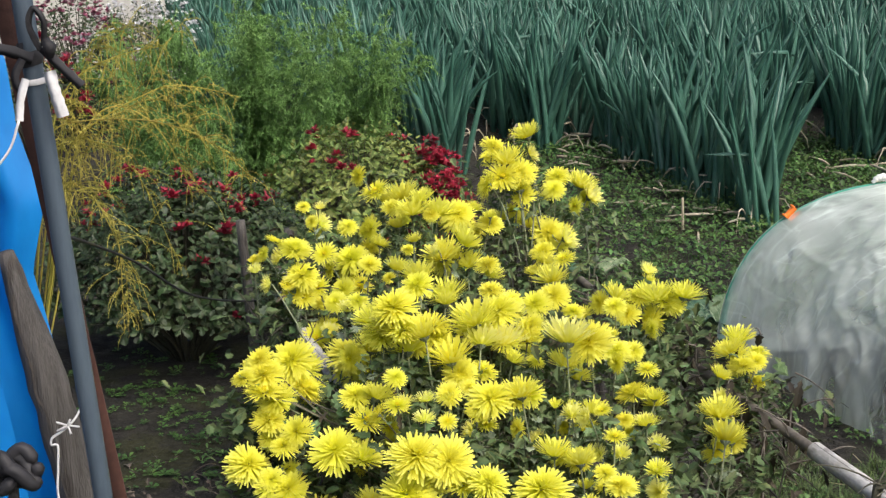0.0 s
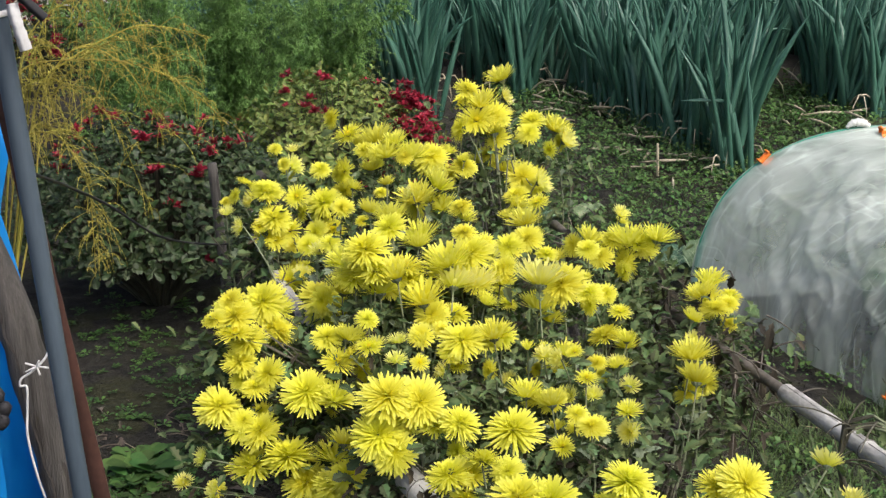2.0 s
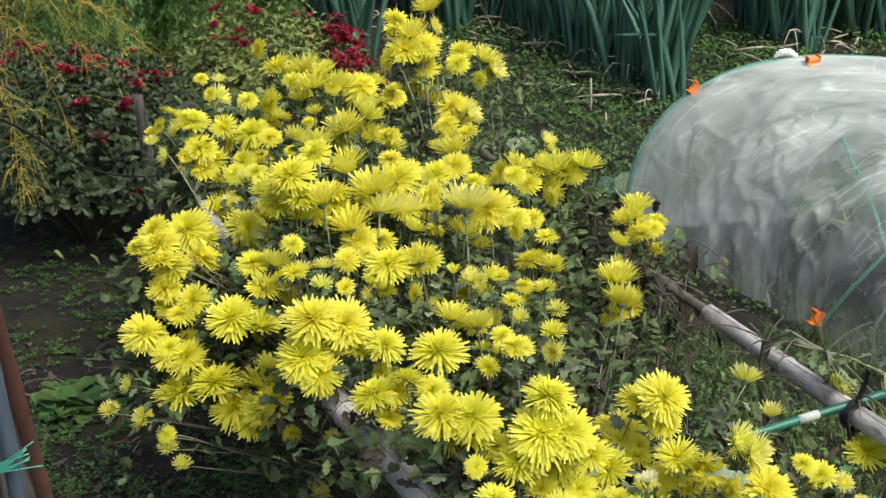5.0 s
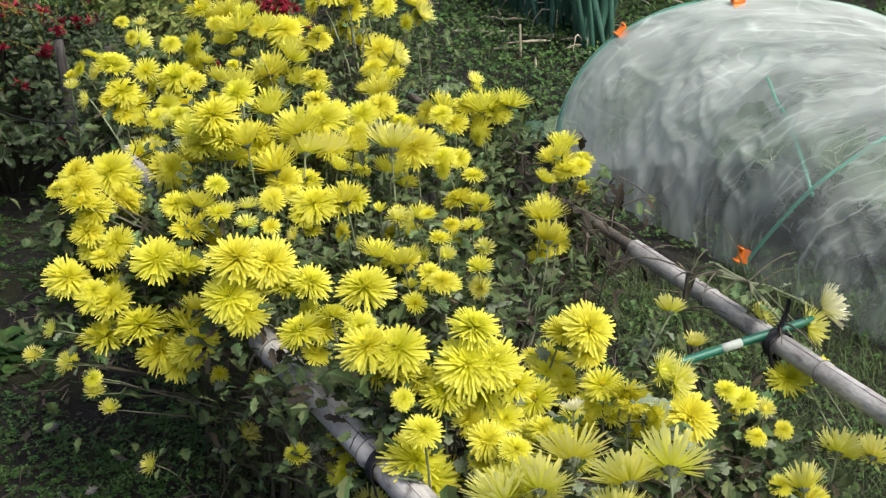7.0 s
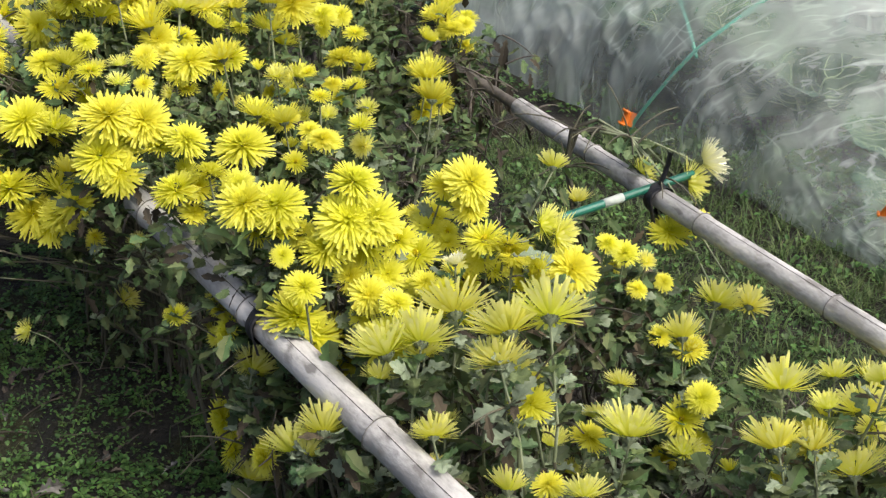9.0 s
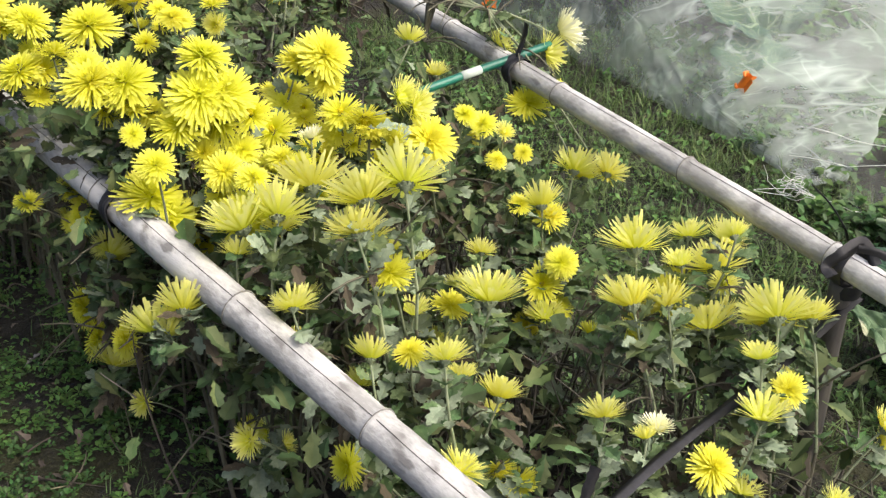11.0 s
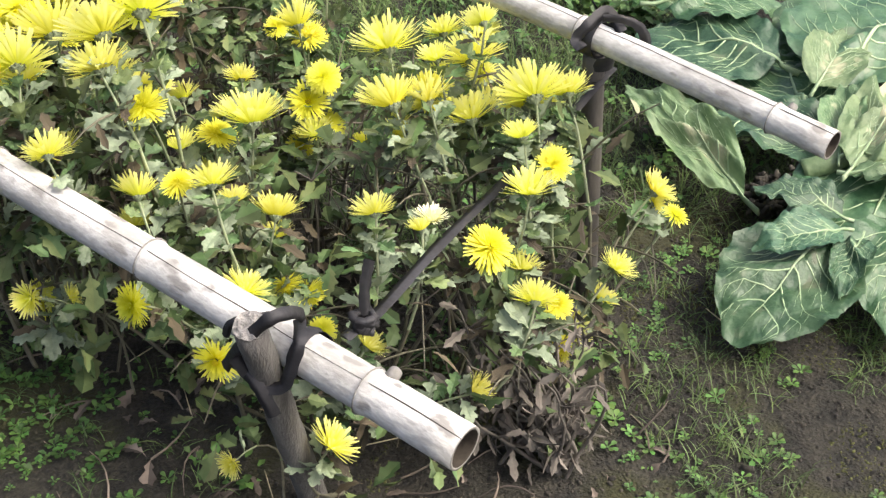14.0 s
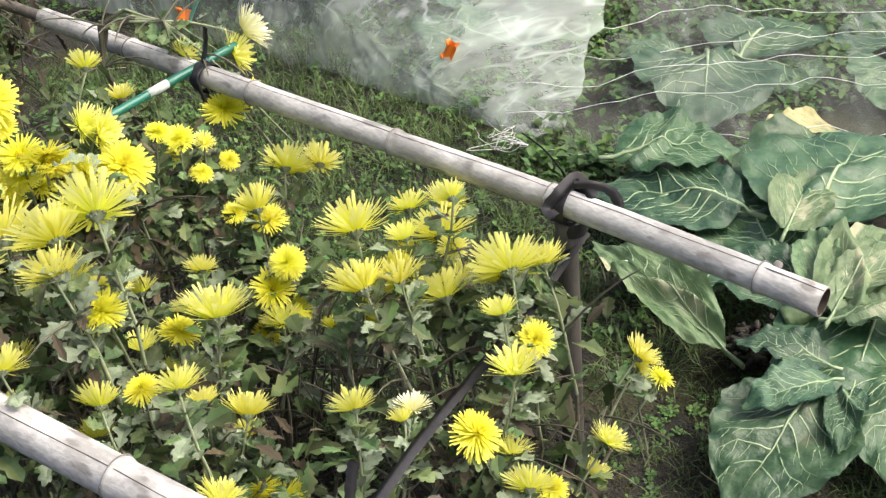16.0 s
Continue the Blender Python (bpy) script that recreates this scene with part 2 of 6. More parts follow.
CABBAGE_YELLOW = material("yellowed_leaf", (0.36, 0.33, 0.13), (0.56, 0.50, 0.26), 0.65, 5, 40, 0.5, through_light=0.2)
VEIN = material("cabbage_vein", (0.16, 0.25, 0.13), (0.30, 0.38, 0.23), 0.55, 10, 60, 0.2)
ONION = material("onion_leaf", (0.018, 0.075, 0.052), (0.068, 0.165, 0.118), 0.42, 3, 30, 0.25, stretch=(4, 4, 0.6), by="island", vary=0.35, spec=0.5)
ONION_DRY = material("dry_onion_leaf", (0.25, 0.215, 0.15), (0.47, 0.43, 0.33), 0.8, 10, 60, 0.5, by="island", vary=0.3)
FERN = material("asparagus_green", (0.095, 0.205, 0.042), (0.200, 0.350, 0.098), 0.6, 3, 30, 0.1, by="island", vary=0.4, through_light=0.25)
FERN_YELLOW = material("asparagus_yellow", (0.24, 0.22, 0.030), (0.45, 0.40, 0.075), 0.6, 3, 30, 0.1, by="island", vary=0.35, through_light=0.25, hue=0.015)
RED_BLOOM = material("dark_red_bloom", (0.20, 0.008, 0.026), (0.42, 0.028, 0.060), 0.6, 8, 60, 0.3, by="island", vary=0.4, through_light=0.25)
BUSH_LEAF = material("bush_leaf", (0.016, 0.036, 0.011), (0.052, 0.085, 0.026), 0.55, 5, 40, 0.3, by="island", vary=0.5, through_light=0.2, hue=0.03)
OLIVE_LEAF = material("olive_bush_leaf", (0.090, 0.135, 0.024), (0.210, 0.265, 0.062), 0.6, 5, 40, 0.3, by="island", vary=0.45, through_light=0.25, hue=0.03)
WEED = material("weed_leaf", (0.026, 0.074, 0.013), (0.086, 0.172, 0.036), 0.6, 6, 60, 0.2, by="island", vary=0.5, through_light=0.2, hue=0.02)
GRASS = material("grass_blade", (0.036, 0.072, 0.015), (0.100, 0.150, 0.046), 0.6, 6, 60, 0.2, by="island", vary=0.5, through_light=0.25, hue=0.02)
MAUVE = material("mauve_bloom", (0.20, 0.045, 0.085), (0.36, 0.12, 0.19), 0.7, 8, 60, 0.2, by="island", vary=0.4)
WHITE_BLOOM = material("white_bloom", (0.55, 0.56, 0.58), (0.78, 0.78, 0.80), 0.7, 8, 60, 0.2, by="island", vary=0.15)
PLASTER = material("pale_plaster", (0.44, 0.43, 0.38), (0.58, 0.57, 0.52), 0.9, 1.5, 40, 0.2, spot=(0.40, 0.37, 0.27), spot_scale=1.5, spot_at=0.58)
STONE = material("grey_stone", (0.15, 0.145, 0.135), (0.34, 0.33, 0.31), 0.9, 10, 80, 0.6)
STRAW = material("dry_straw", (0.30, 0.25, 0.15), (0.50, 0.43, 0.29), 0.85, 10, 60, 0.3, by="island", vary=0.3)


# ---- mesh helpers ----
class Shape:
    """Vertices and faces that grow into one mesh, each face with a material slot."""

    def __init__(self):
        self.v, self.f, self.slot = [], [], []

    def tube(self, points, radii, sides=6, slot=0, cap=True):
        points = [Vector(p) for p in points]
        first = len(self.v)
        side = None
        for i, p in enumerate(points):
            along = (points[min(i + 1, len(points) - 1)] - points[max(i - 1, 0)]).normalized()
            if side is None:
                side = along.orthogonal().normalized()
            side = (side - along * side.dot(along)).normalized()
            other = along.cross(side)
            r = radii[i] if isinstance(radii, (list, tuple)) else radii
            for k in range(sides):
                a = 2 * math.pi * k / sides
                self.v.append(p + side * (r * math.cos(a)) + other * (r * math.sin(a)))
        for i in range(len(points) - 1):
            for k in range(sides):
                a, b = first + i * sides + k, first + i * sides + (k + 1) % sides
                self.f.append((a, b, b + sides, a + sides))
                self.slot.append(slot)
        if cap:
            self.f.append(tuple(range(first + sides - 1, first - 1, -1)))
            self.f.append(tuple(range(len(self.v) - sides, len(self.v))))
            self.slot += [slot, slot]

    def strip(self, rows, slot=0):
        """Rows of equally many points, joined by faces."""
        first, n = len(self.v), len(rows[0])
        for row in rows:
            self.v.extend(Vector(p) for p in row)
        for i in range(len(rows) - 1):
            for k in range(n - 1):
                a = first + i * n + k
                self.f.append((a, a + 1, a + n + 1, a + n))
                self.slot.append(slot)

    def add(self, other, m, slot=None):
        first = len(self.v)
        self.v.extend(m @ p for p in other.v)
        self.f.extend(tuple(i + first for i in face) for face in other.f)
        self.slot.extend(other.slot if slot is None else [slot] * len(other.f))

    def mesh(self, name, *materials, smooth=True):
        data = bpy.data.meshes.new(name)
        data.from_pydata([tuple(p) for p in self.v], [], self.f)
        for m in materials:
            data.materials.append(m)
        data.polygons.foreach_set("use_smooth", [smooth] * len(data.polygons))
        if len(materials) > 1:
            data.polygons.foreach_set("material_index", self.slot)
        data.update()
        return data


def bezier(a, b, c, n):
    a, b, c = Vector(a), Vector(b), Vector(c)
    return [a * (1 - t) ** 2 + b * (2 * t * (1 - t)) + c * t * t for t in (i / n for i in range(n + 1))]


def smooth_line(points, n):
    """A smooth curve through the points, n steps between each two."""
    p = [Vector(q) for q in points]
    p = [p[0] * 2 - p[1]] + p + [p[-1] * 2 - p[-2]]
    made = []
    for i in range(1, len(p) - 2):
        for k in range(n):
            t = k / n
            made.append(0.5 * (2 * p[i] + (p[i + 1] - p[i - 1]) * t + (2 * p[i - 1] - 5 * p[i] + 4 * p[i + 1] - p[i + 2]) * t ** 2
                               + (3 * p[i] - p[i - 1] - 3 * p[i + 1] + p[i + 2]) * t ** 3))
    return made + [p[-2]]


def thing(name, place, label, category, group="", kind=""):
    ob = new(name)
    ob.location = place
    ob.empty_display_size = 0.05
    return tagged(ob, label, category, group, kind)


def part(name, data, parent, m=None, label="", kind=""):
    """A mesh under a thing or a part; m is its pose in the parent's own axes."""
    ob = new(name, data)
    ob.parent = parent
    ob.matrix_basis = m if m is not None else Matrix()
    return tagged(ob, label, "", "", kind)


def within(parent, shape):
    """Shifts a shape that was made in the world into the axes of a thing that stands unturned at its place."""
    moved = Shape()
    moved.add(shape, Matrix.Translation(-parent.location))
    return moved


def facing(place, way, size, spin):
    way = Vector(way).normalized()
    return Matrix.Translation(place) @ way.to_track_quat("Z", "Y").to_matrix().to_4x4() @ Matrix.Rotation(spin, 4, "Z") @ Matrix.Scale(size, 4)


def height(x, y):
    """The ground: gentle swells, a slight dip along the bed, crumbs of soil."""
    z = 0.02 * noise.noise((x * 0.9, y * 0.9, 0)) + 0.012 * noise.noise((x * 4, y * 4, 3)) + 0.007 * noise.noise((x * 15, y * 15, 7)) + 0.004 * noise.noise((x * 33, y * 33, 2))
    return z if abs(x) + abs(y) < 60 else 0.0


# ---- ground ----
def spread(low, high, step, far):
    inner = list(np.arange(low, high, step))
    outer = [high + step * 1.5 ** k for k in range(1, 40) if step * 1.5 ** k < far]
    return [low - (q - high) for q in reversed(outer)] + inner + [high] + outer


xs, ys = spread(-1.6, 2.8, 0.025, 400), spread(0.2, 6.0, 0.025, 400)
sheet = Shape()
sheet.strip([[(x, y, height(x, y)) for x in xs] for y in ys])
ground = tagged(new("ground", sheet.mesh("ground", SOIL)), "dark damp garden soil with moss and weeds", "soil", kind="structure")


# ---- low plants on the ground ----
def leaflet(length, width, cup=0.15, n=4):
    s = Shape()
    rows = []
    for i in range(n + 1):
        t = i / n
        w = width * math.sin(math.pi * min(0.98, 0.08 + 0.9 * t)) ** 0.8 / 2
        z = cup * length * math.sin(t * 2.2)
        rows.append([(-w, t * length, z + w * 0.4), (0, t * length, z), (w, t * length, z + w * 0.4)])
    s.strip(rows)
    return s


def blade(length, width, bend, n=4):
    s = Shape()
    rows = []
    for i in range(n + 1):
        t = i / n
        w = width * (1 - t) ** 0.7 / 2 + 0.0002
        rows.append([(-w, bend * t * t * length, t * length * (1 - 0.4 * bend * t)), (w, bend * t * t * length, t * length * (1 - 0.4 * bend * t))])
    s.strip(rows)
    return s


SMALL_LEAVES = [leaflet(1, w, c, 2) for w, c in ((0.7, 0.1), (0.9, 0.2), (0.55, 0.05))]
BLADES = [blade(1, 0.05, b) for b in (0.3, 0.6, 0.9)]


def scatter_weeds(cover, spots, leaf, rise):
    """Little rosettes of round leaves, n at random over spots, which gives a place."""
    for x, y in spots:
        z = height(x, y)
        for k in range(rnd.randint(4, 7)):
            up = rnd.uniform(0.1, 1.0) * rise
            turn = Matrix.Translation((x + rnd.gauss(0, 0.012), y + rnd.gauss(0, 0.012), z + up)) @ Matrix.Rotation(rnd.uniform(0, 6.28), 4, "Z") @ Matrix.Rotation(rnd.uniform(-0.2, 0.7), 4, "X")
            cover.add(rnd.choice(SMALL_LEAVES), turn @ Matrix.Scale(leaf * rnd.uniform(0.6, 1.3), 4))


def scatter_grass(cover, spots, length):
    for x, y in spots:
        z = height(x, y)
        for k in range(rnd.randint(4, 8)):
            turn = Matrix.Translation((x + rnd.gauss(0, 0.01), y + rnd.gauss(0, 0.01), z)) @ Matrix.Rotation(rnd.uniform(0, 6.28), 4, "Z") @ Matrix.Rotation(rnd.uniform(-0.9, 0.1), 4, "X")
            cover.add(rnd.choice(BLADES), turn @ Matrix.Scale(length * rnd.uniform(0.5, 1.3), 4))


def patchy(x, y, seed, cut):
    return noise.noise((x * 3.0 + seed, y * 3.0, seed)) + 0.7 * noise.noise((x * 11.0, y * 11.0 + seed, seed)) > cut


def spots_in(n, x0, x1, y0, y1, seed, cut):
    made = []
    for _ in range(n):
        x, y = rnd.uniform(x0, x1), rnd.uniform(y0, y1)
        if patchy(x, y, seed, cut):
            made.append((x, y))
    return made


def scatter_rosettes(cover, spots, leaf):
    """Flat rosettes of spoon-shaped leaves round one middle."""
    for x, y in spots:
        n, size, turn0 = rnd.randint(5, 9), leaf * rnd.uniform(0.5, 1.3), rnd.uniform(0, 6.28)
        for k in range(n):
            turn = Matrix.Translation((x, y, height(x, y) + 0.003)) @ Matrix.Rotation(turn0 + 6.283 * k / n + rnd.gauss(0, 0.2), 4, "Z") @ Matrix.Rotation(rnd.uniform(0.1, 0.6), 4, "X")
            cover.add(SPOON, turn @ Matrix.Scale(size * rnd.uniform(0.7, 1.15), 4))


SPOON = Shape()
SPOON.strip([[(-w, y, 0.3 * w + 0.12 * y - 0.2 * y * y), (0, y, 0.12 * y - 0.2 * y * y), (w, y, 0.3 * w + 0.12 * y - 0.2 * y * y)] for y, w in ((0, 0.03), (0.35, 0.05), (0.6, 0.20), (0.82, 0.24), (0.95, 0.15), (1.0, 0.03))])
BIG_WEED = (-0.68, 2.56)
weeds = Shape()
scatter_weeds(weeds, spots_in(1500, -1.2, 0.45, 0.7, 3.1, 1, 0.15), 0.012, 0.02)
scatter_weeds(weeds, spots_in(4200, 0.25, 2.0, 3.8, 6.6, 2, -0.9), 0.017, 0.06)
scatter_weeds(weeds, spots_in(900, 1.5, 4.0, 4.8, 7.0, 2, -0.9), 0.028, 0.06)
scatter_weeds(weeds, spots_in(1500, 0.55, 1.5, 1.2, 3.4, 4, -0.1), 0.013, 0.03)
scatter_weeds(weeds, spots_in(1500, 1.4, 2.7, 1.7, 2.8, 4, -0.3), 0.022, 0.05)
scatter_rosettes(weeds, spots_in(900, 0.55, 2.0, 0.20, 1.15, 5, -0.1), 0.013)
scatter_rosettes(weeds, spots_in(1500, 0.3, 2.0, 0.20, 1.15, 5, -0.1), 0.010)
scatter_rosettes(weeds, spots_in(700, -1.4, -0.3, 2.2, 3.8, 11, 0.1), 0.020)
scatter_rosettes(weeds, spots_in(4200, -1.1, 0.3, 1.0, 3.4, 1, -0.05), 0.013)
scatter_rosettes(weeds, [(BIG_WEED[0] + rnd.gauss(0, 0.07), BIG_WEED[1] + rnd.gauss(0, 0.06)) for _ in range(14)], 0.065)
scatter_weeds(weeds, spots_in(1500, 0.3, 2.0, 0.20, 1.15, 5, 0.25), 0.006, 0.006)
scatter_rosettes(weeds, spots_in(3600, -0.75, 0.25, 1.15, 2.5, 23, -0.1), 0.011)
scatter_weeds(weeds, spots_in(2200, -0.60, 0.25, 1.15, 2.3, 24, -0.1), 0.008, 0.025)
tagged(new("weed_cover", weeds.mesh("weed_cover", WEED)), "low green weeds and clover covering the soil", "weeds", kind="stuff")
grass = Shape()
scatter_grass(grass, spots_in(1300, -1.1, 0.4, 0.7, 2.6, 6, -0.1), 0.035)
scatter_grass(grass, spots_in(3800, 0.70, 1.6, 1.2, 2.9, 7, -0.5), 0.050)
scatter_grass(grass, spots_in(2100, 0.90, 2.0, 0.2, 1.20, 8, -0.1), 0.036)
scatter_grass(grass, spots_in(900, 1.25, 2.0, 0.3, 1.0, 18, -0.3), 0.045)
scatter_grass(grass, spots_in(500, 0.4, 1.6, 3.9, 5.3, 9, -0.1), 0.05)
tagged(new("grass_tufts", grass.mesh("grass_tufts", GRASS)), "short thin green grass growing in the soil", "grass", kind="stuff")
moss = Shape()
for x, y in spots_in(26000, 0.45, 1.6, 0.2, 1.1, 14, 0.12) + spots_in(8000, -0.9, 0.4, 0.7, 2.4, 15, 0.28):
    r = rnd.uniform(0.0008, 0.0024)
    moss.tube([(x, y, height(x, y) - 0.002), (x + rnd.gauss(0, r), y + rnd.gauss(0, r), height(x, y) + r * 0.7)], [r * 1.3, r * 0.4], 5)
tagged(new("moss_cover", moss.mesh("moss_cover", MOSS)), "patches of olive green moss on the soil", "moss", kind="stuff")
litter = Shape()
for k in range(11000):
    x, y = (rnd.uniform(-1.1, 1.8), rnd.uniform(0.3, 3.2)) if k % 2 else (rnd.uniform(0.5, 1.7), rnd.uniform(0.3, 1.2))
    r = rnd.uniform(0.0008, 0.0028) * (2.0 if rnd.random() < 0.03 else 1)
    litter.tube([(x, y, height(x, y) - r * 0.4), (x + rnd.gauss(0, r), y + rnd.gauss(0, r), height(x, y) + r)], [r * 1.2, r * 0.6], 5)
tagged(new("soil_crumbs", litter.mesh("soil_crumbs", CRUMB)), "crumbs of dark soil and grit lying on the ground", "soil crumbs", kind="stuff")
straw = Shape()
for _ in range(90):
    x, y, a = rnd.uniform(-0.9, 1.6), rnd.uniform(0.35, 3.0), rnd.uniform(0, 6.28)
    l = rnd.uniform(0.015, 0.06)
    straw.tube([(x, y, height(x, y) + 0.006), (x + l * math.cos(a), y + l * math.sin(a), height(x + l * math.cos(a), y + l * math.sin(a)) + 0.008)], 0.0009, 4)
tagged(new("straw_litter", straw.mesh("straw_litter", STRAW)), "dry pale straw bits lying on the soil", "straw", kind="stuff")


# ---- bamboo frame of the flower bed ----
def ring(s, centre, along, r, width, turns=1.0, slot=0):
    """A flat band wound round a pole."""
    along = Vector(along).normalized()
    u = along.orthogonal().normalized()
    v = along.cross(u)
    rows = []
    n = int(18 * turns)
    for i in range(n + 1):
        a = 2 * math.pi * turns * i / n
        c = Vector(centre) + along * (width * 0.7 * (i / n - 0.5) * turns)
        d = u * math.cos(a) + v * math.sin(a)
        k = r + 0.0012 * noise.noise((a * 2, r * 50, turns))
        rows.append([c + d * k - along * width / 2, c + d * (k + 0.002), c + d * k + along * width / 2])
    s.strip(rows, slot)


def bamboo(name, points, r, knots, label, crack):
    """A hollow cane through the points, with a ridge at each knot (metres from its start) and an open near end."""
    line = smooth_line(points, 14)
    run = [0.0]
    for a, b in zip(line, line[1:]):
        run.append(run[-1] + (b - a).length)
    total = run[-1]

    def at(s):
        for i in range(len(line) - 1):
            if s <= run[i + 1] or i == len(line) - 2:
                return line[i].lerp(line[i + 1], (s - run[i]) / (run[i + 1] - run[i]))

    stops = sorted({0.0, total, *[k * total / 40 for k in range(41)], *[k + e for k in knots for e in (-0.012, -0.005, -0.0015, 0.0015, 0.005, 0.012)]})
    stops = [s for s in stops if 0 <= s <= total]
    radii = []
    for s in stops:
        near = min([abs(s - k) for k in knots] or [9])
        ridge = 0.065 * math.exp(-(near / 0.005) ** 2) - 0.03 * math.exp(-((near - 0.009) / 0.005) ** 2)
        radii.append(r * (1 + ridge) * (1.0 - 0.10 * s / total))
    origin = thing(name, (line[0].x, line[0].y, 0), label, "bamboo pole")
    body = Shape()
    axis = [at(s) for s in stops]
    body.tube(axis, radii, 20, cap=False)
    way = (axis[0] - axis[3]).normalized()
    n = 20
    rim = [body.v[k] for k in range(n)]
    inner = [axis[0] + (p - axis[0]) * 0.86 for p in rim]
    deep = [p - way * 0.09 for p in inner]
    first = len(body.v)
    body.v.extend(inner + deep)
    for k in range(n):
        j = (k + 1) % n
        body.f.append((k, first + k, first + j, j))
        body.slot.append(2)
        body.f.append((first + k, first + n + k, first + n + j, first + j))
        body.slot.append(1)
    body.f.append(tuple(first + n + k for k in range(n)))
    body.slot.append(1)
    turn = Matrix.Translation(axis[0]) @ (axis[-1] - axis[0]).to_track_quat("Z", "Y").to_matrix().to_4x4()
    straight = Shape()
    straight.add(body, turn.inverted())
    part("cane", straight.mesh("cane", BAMBOO, BAMBOO_HOLLOW_SHADE, NODE), origin, Matrix.Translation(-origin.location) @ turn)
    seam = Shape()
    up = Vector(crack).normalized()
    rows = []
    for s in [k * total / 60 for k in range(61)]:
        p = at(s)
        along = (at(min(total, s + 0.02)) - at(max(0, s - 0.02))).normalized()
        u = (up - along * up.dot(along)).normalized()
        v = along.cross(u)
        q = p + u * (r * 1.012 * (1.0 - 0.10 * s / total)) + v * (0.0022 * noise.noise((s * 8, r, 0)))
        w = 0.00045 * max(0.05, 1 + 1.2 * noise.noise((s * 9, 1, r)))
        rows.append([q - v * w, q + u * 0.0006, q + v * w])
    seam.strip(rows)
    part("crack", within(origin, seam).mesh("crack", BAMBOO_DARK), origin, label="thin dark crack along the cane")
    stump = Shape()
    base, out = at(knots[0] - 0.008), Vector((0.75, 0.15, 0.65))
    stump.tube([base + out * (r * q) for q in (0.8, 1.15, 1.35, 1.42)], [r * 0.36, r * 0.30, r * 0.27, r * 0.16], 9)
    part("stump", within(origin, stump).mesh("stump", NODE), origin, label="cut side shoot at a node")
    for k in knots:
        if k < total - 0.02:
            scar = Shape()
            ring(scar, at(k + 0.003), at(k + 0.02) - at(k), r * 1.050 * (1.0 - 0.10 * k / total), 0.0009)
            part("node_ring", within(origin, scar).mesh("node_ring", NODE), origin, label="dark ring at a bamboo node")
    return origin


bamboo("bamboo_pole", [(0.522, 0.648, 0.335), (0.347, 1.005, 0.358), (0.088, 1.492, 0.410), (-0.07, 1.80, 0.435)], 0.0242,
       [0.115, 0.42, 0.67, 0.96, 1.25], "weathered grey bamboo pole tied along the flower bed", (-0.35, -0.2, 1))
bamboo("bamboo_pole", [(1.079, 0.80, 0.421), (0.962, 1.11, 0.434), (0.767, 1.58, 0.449), (0.600, 2.11, 0.434)], 0.0182,
       [0.075, 0.36, 0.605, 0.865, 1.15], "long weathered grey bamboo pole along the flower bed", (-0.2, -0.25, 1))


bamboo("bamboo_pole", [(-0.24, 2.33, 0.44), (-0.375, 2.62, 0.475), (-0.44, 2.86, 0.52)], 0.015, [0.12, 0.34, 0.5],
       "short grey bamboo pole among the yellow chrysanthemums", (-0.2, -0.25, 1))


def stake(name, foot, top, r0, r1, mat, label, category, lumps=0.0, sides=12):
    ob = thing(name, (foot[0], foot[1], 0), label, category)
    a, b = Vector(foot), Vector(top)
    s = Shape()
    n = 14
    s.tube([a.lerp(b, i / n) + Vector((noise.noise((i * 0.7, r0 * 99, 1)), noise.noise((i * 0.7, r0 * 99, 5)), 0)) * lumps for i in range(n + 1)],
           [(r0 + (r1 - r0) * i / n) * (1 + 3 * lumps * noise.noise((i * 1.3, 2, r0))) for i in range(n + 1)], sides)
    part("shaft", within(ob, s).mesh("shaft", mat), ob)
    return ob


stake("support_post", (0.985, 1.115, -0.03), (0.963, 1.122, 0.405), 0.016, 0.015, DARK_PIPE, "dark brown round post holding up the bamboo pole", "post")
post = stake("support_post", (0.471, 0.930, -0.03), (0.377, 0.820, 0.410), 0.0185, 0.0172, POST_WOOD, "grey weathered wooden post under the bamboo pole", "post", 0.002)
bm = bmesh.new()
bmesh.ops.create_circle(bm, cap_ends=True, radius=0.0168, segments=16)
bmesh.ops.subdivide_edges(bm, edges=bm.edges[:], cuts=1)
bmesh.ops.poke(bm, faces=bm.faces[:])
bmesh.ops.subdivide_edges(bm, edges=bm.edges[:], cuts=2, use_grid_fill=True)
for q in bm.verts:
    q.co.z = 0.0035 * noise.noise(q.co * 160) + 0.002
cut_end = bpy.data.meshes.new("cut_end")
bm.to_mesh(cut_end)
bm.free()
cut_end.materials.append(CUT_WOOD)
part("cut_end", cut_end, post, facing(Vector((0.377, 0.820, 0.4115)) - Vector(post.location), (-0.094, -0.11, 0.44), 1.0, 0.0), "rough pale cut end of the post")
stake("support_post", (-0.42, 2.98, -0.03), (-0.43, 2.95, 0.60), 0.014, 0.012, OLD_WOOD, "grey weathered stick beside the red chrysanthemum bush", "post", 0.002)
stake("support_post", (-0.54, 3.13, -0.03), (-0.575, 3.13, 0.57), 0.014, 0.012, OLD_WOOD, "grey weathered stick beside the red chrysanthemum bush", "post", 0.002)
stake("support_post", (0.33, 2.80, -0.03), (0.30, 2.95, 0.46), 0.015, 0.013, OLD_WOOD, "grey weathered stick among the yellow chrysanthemums", "post", 0.002)


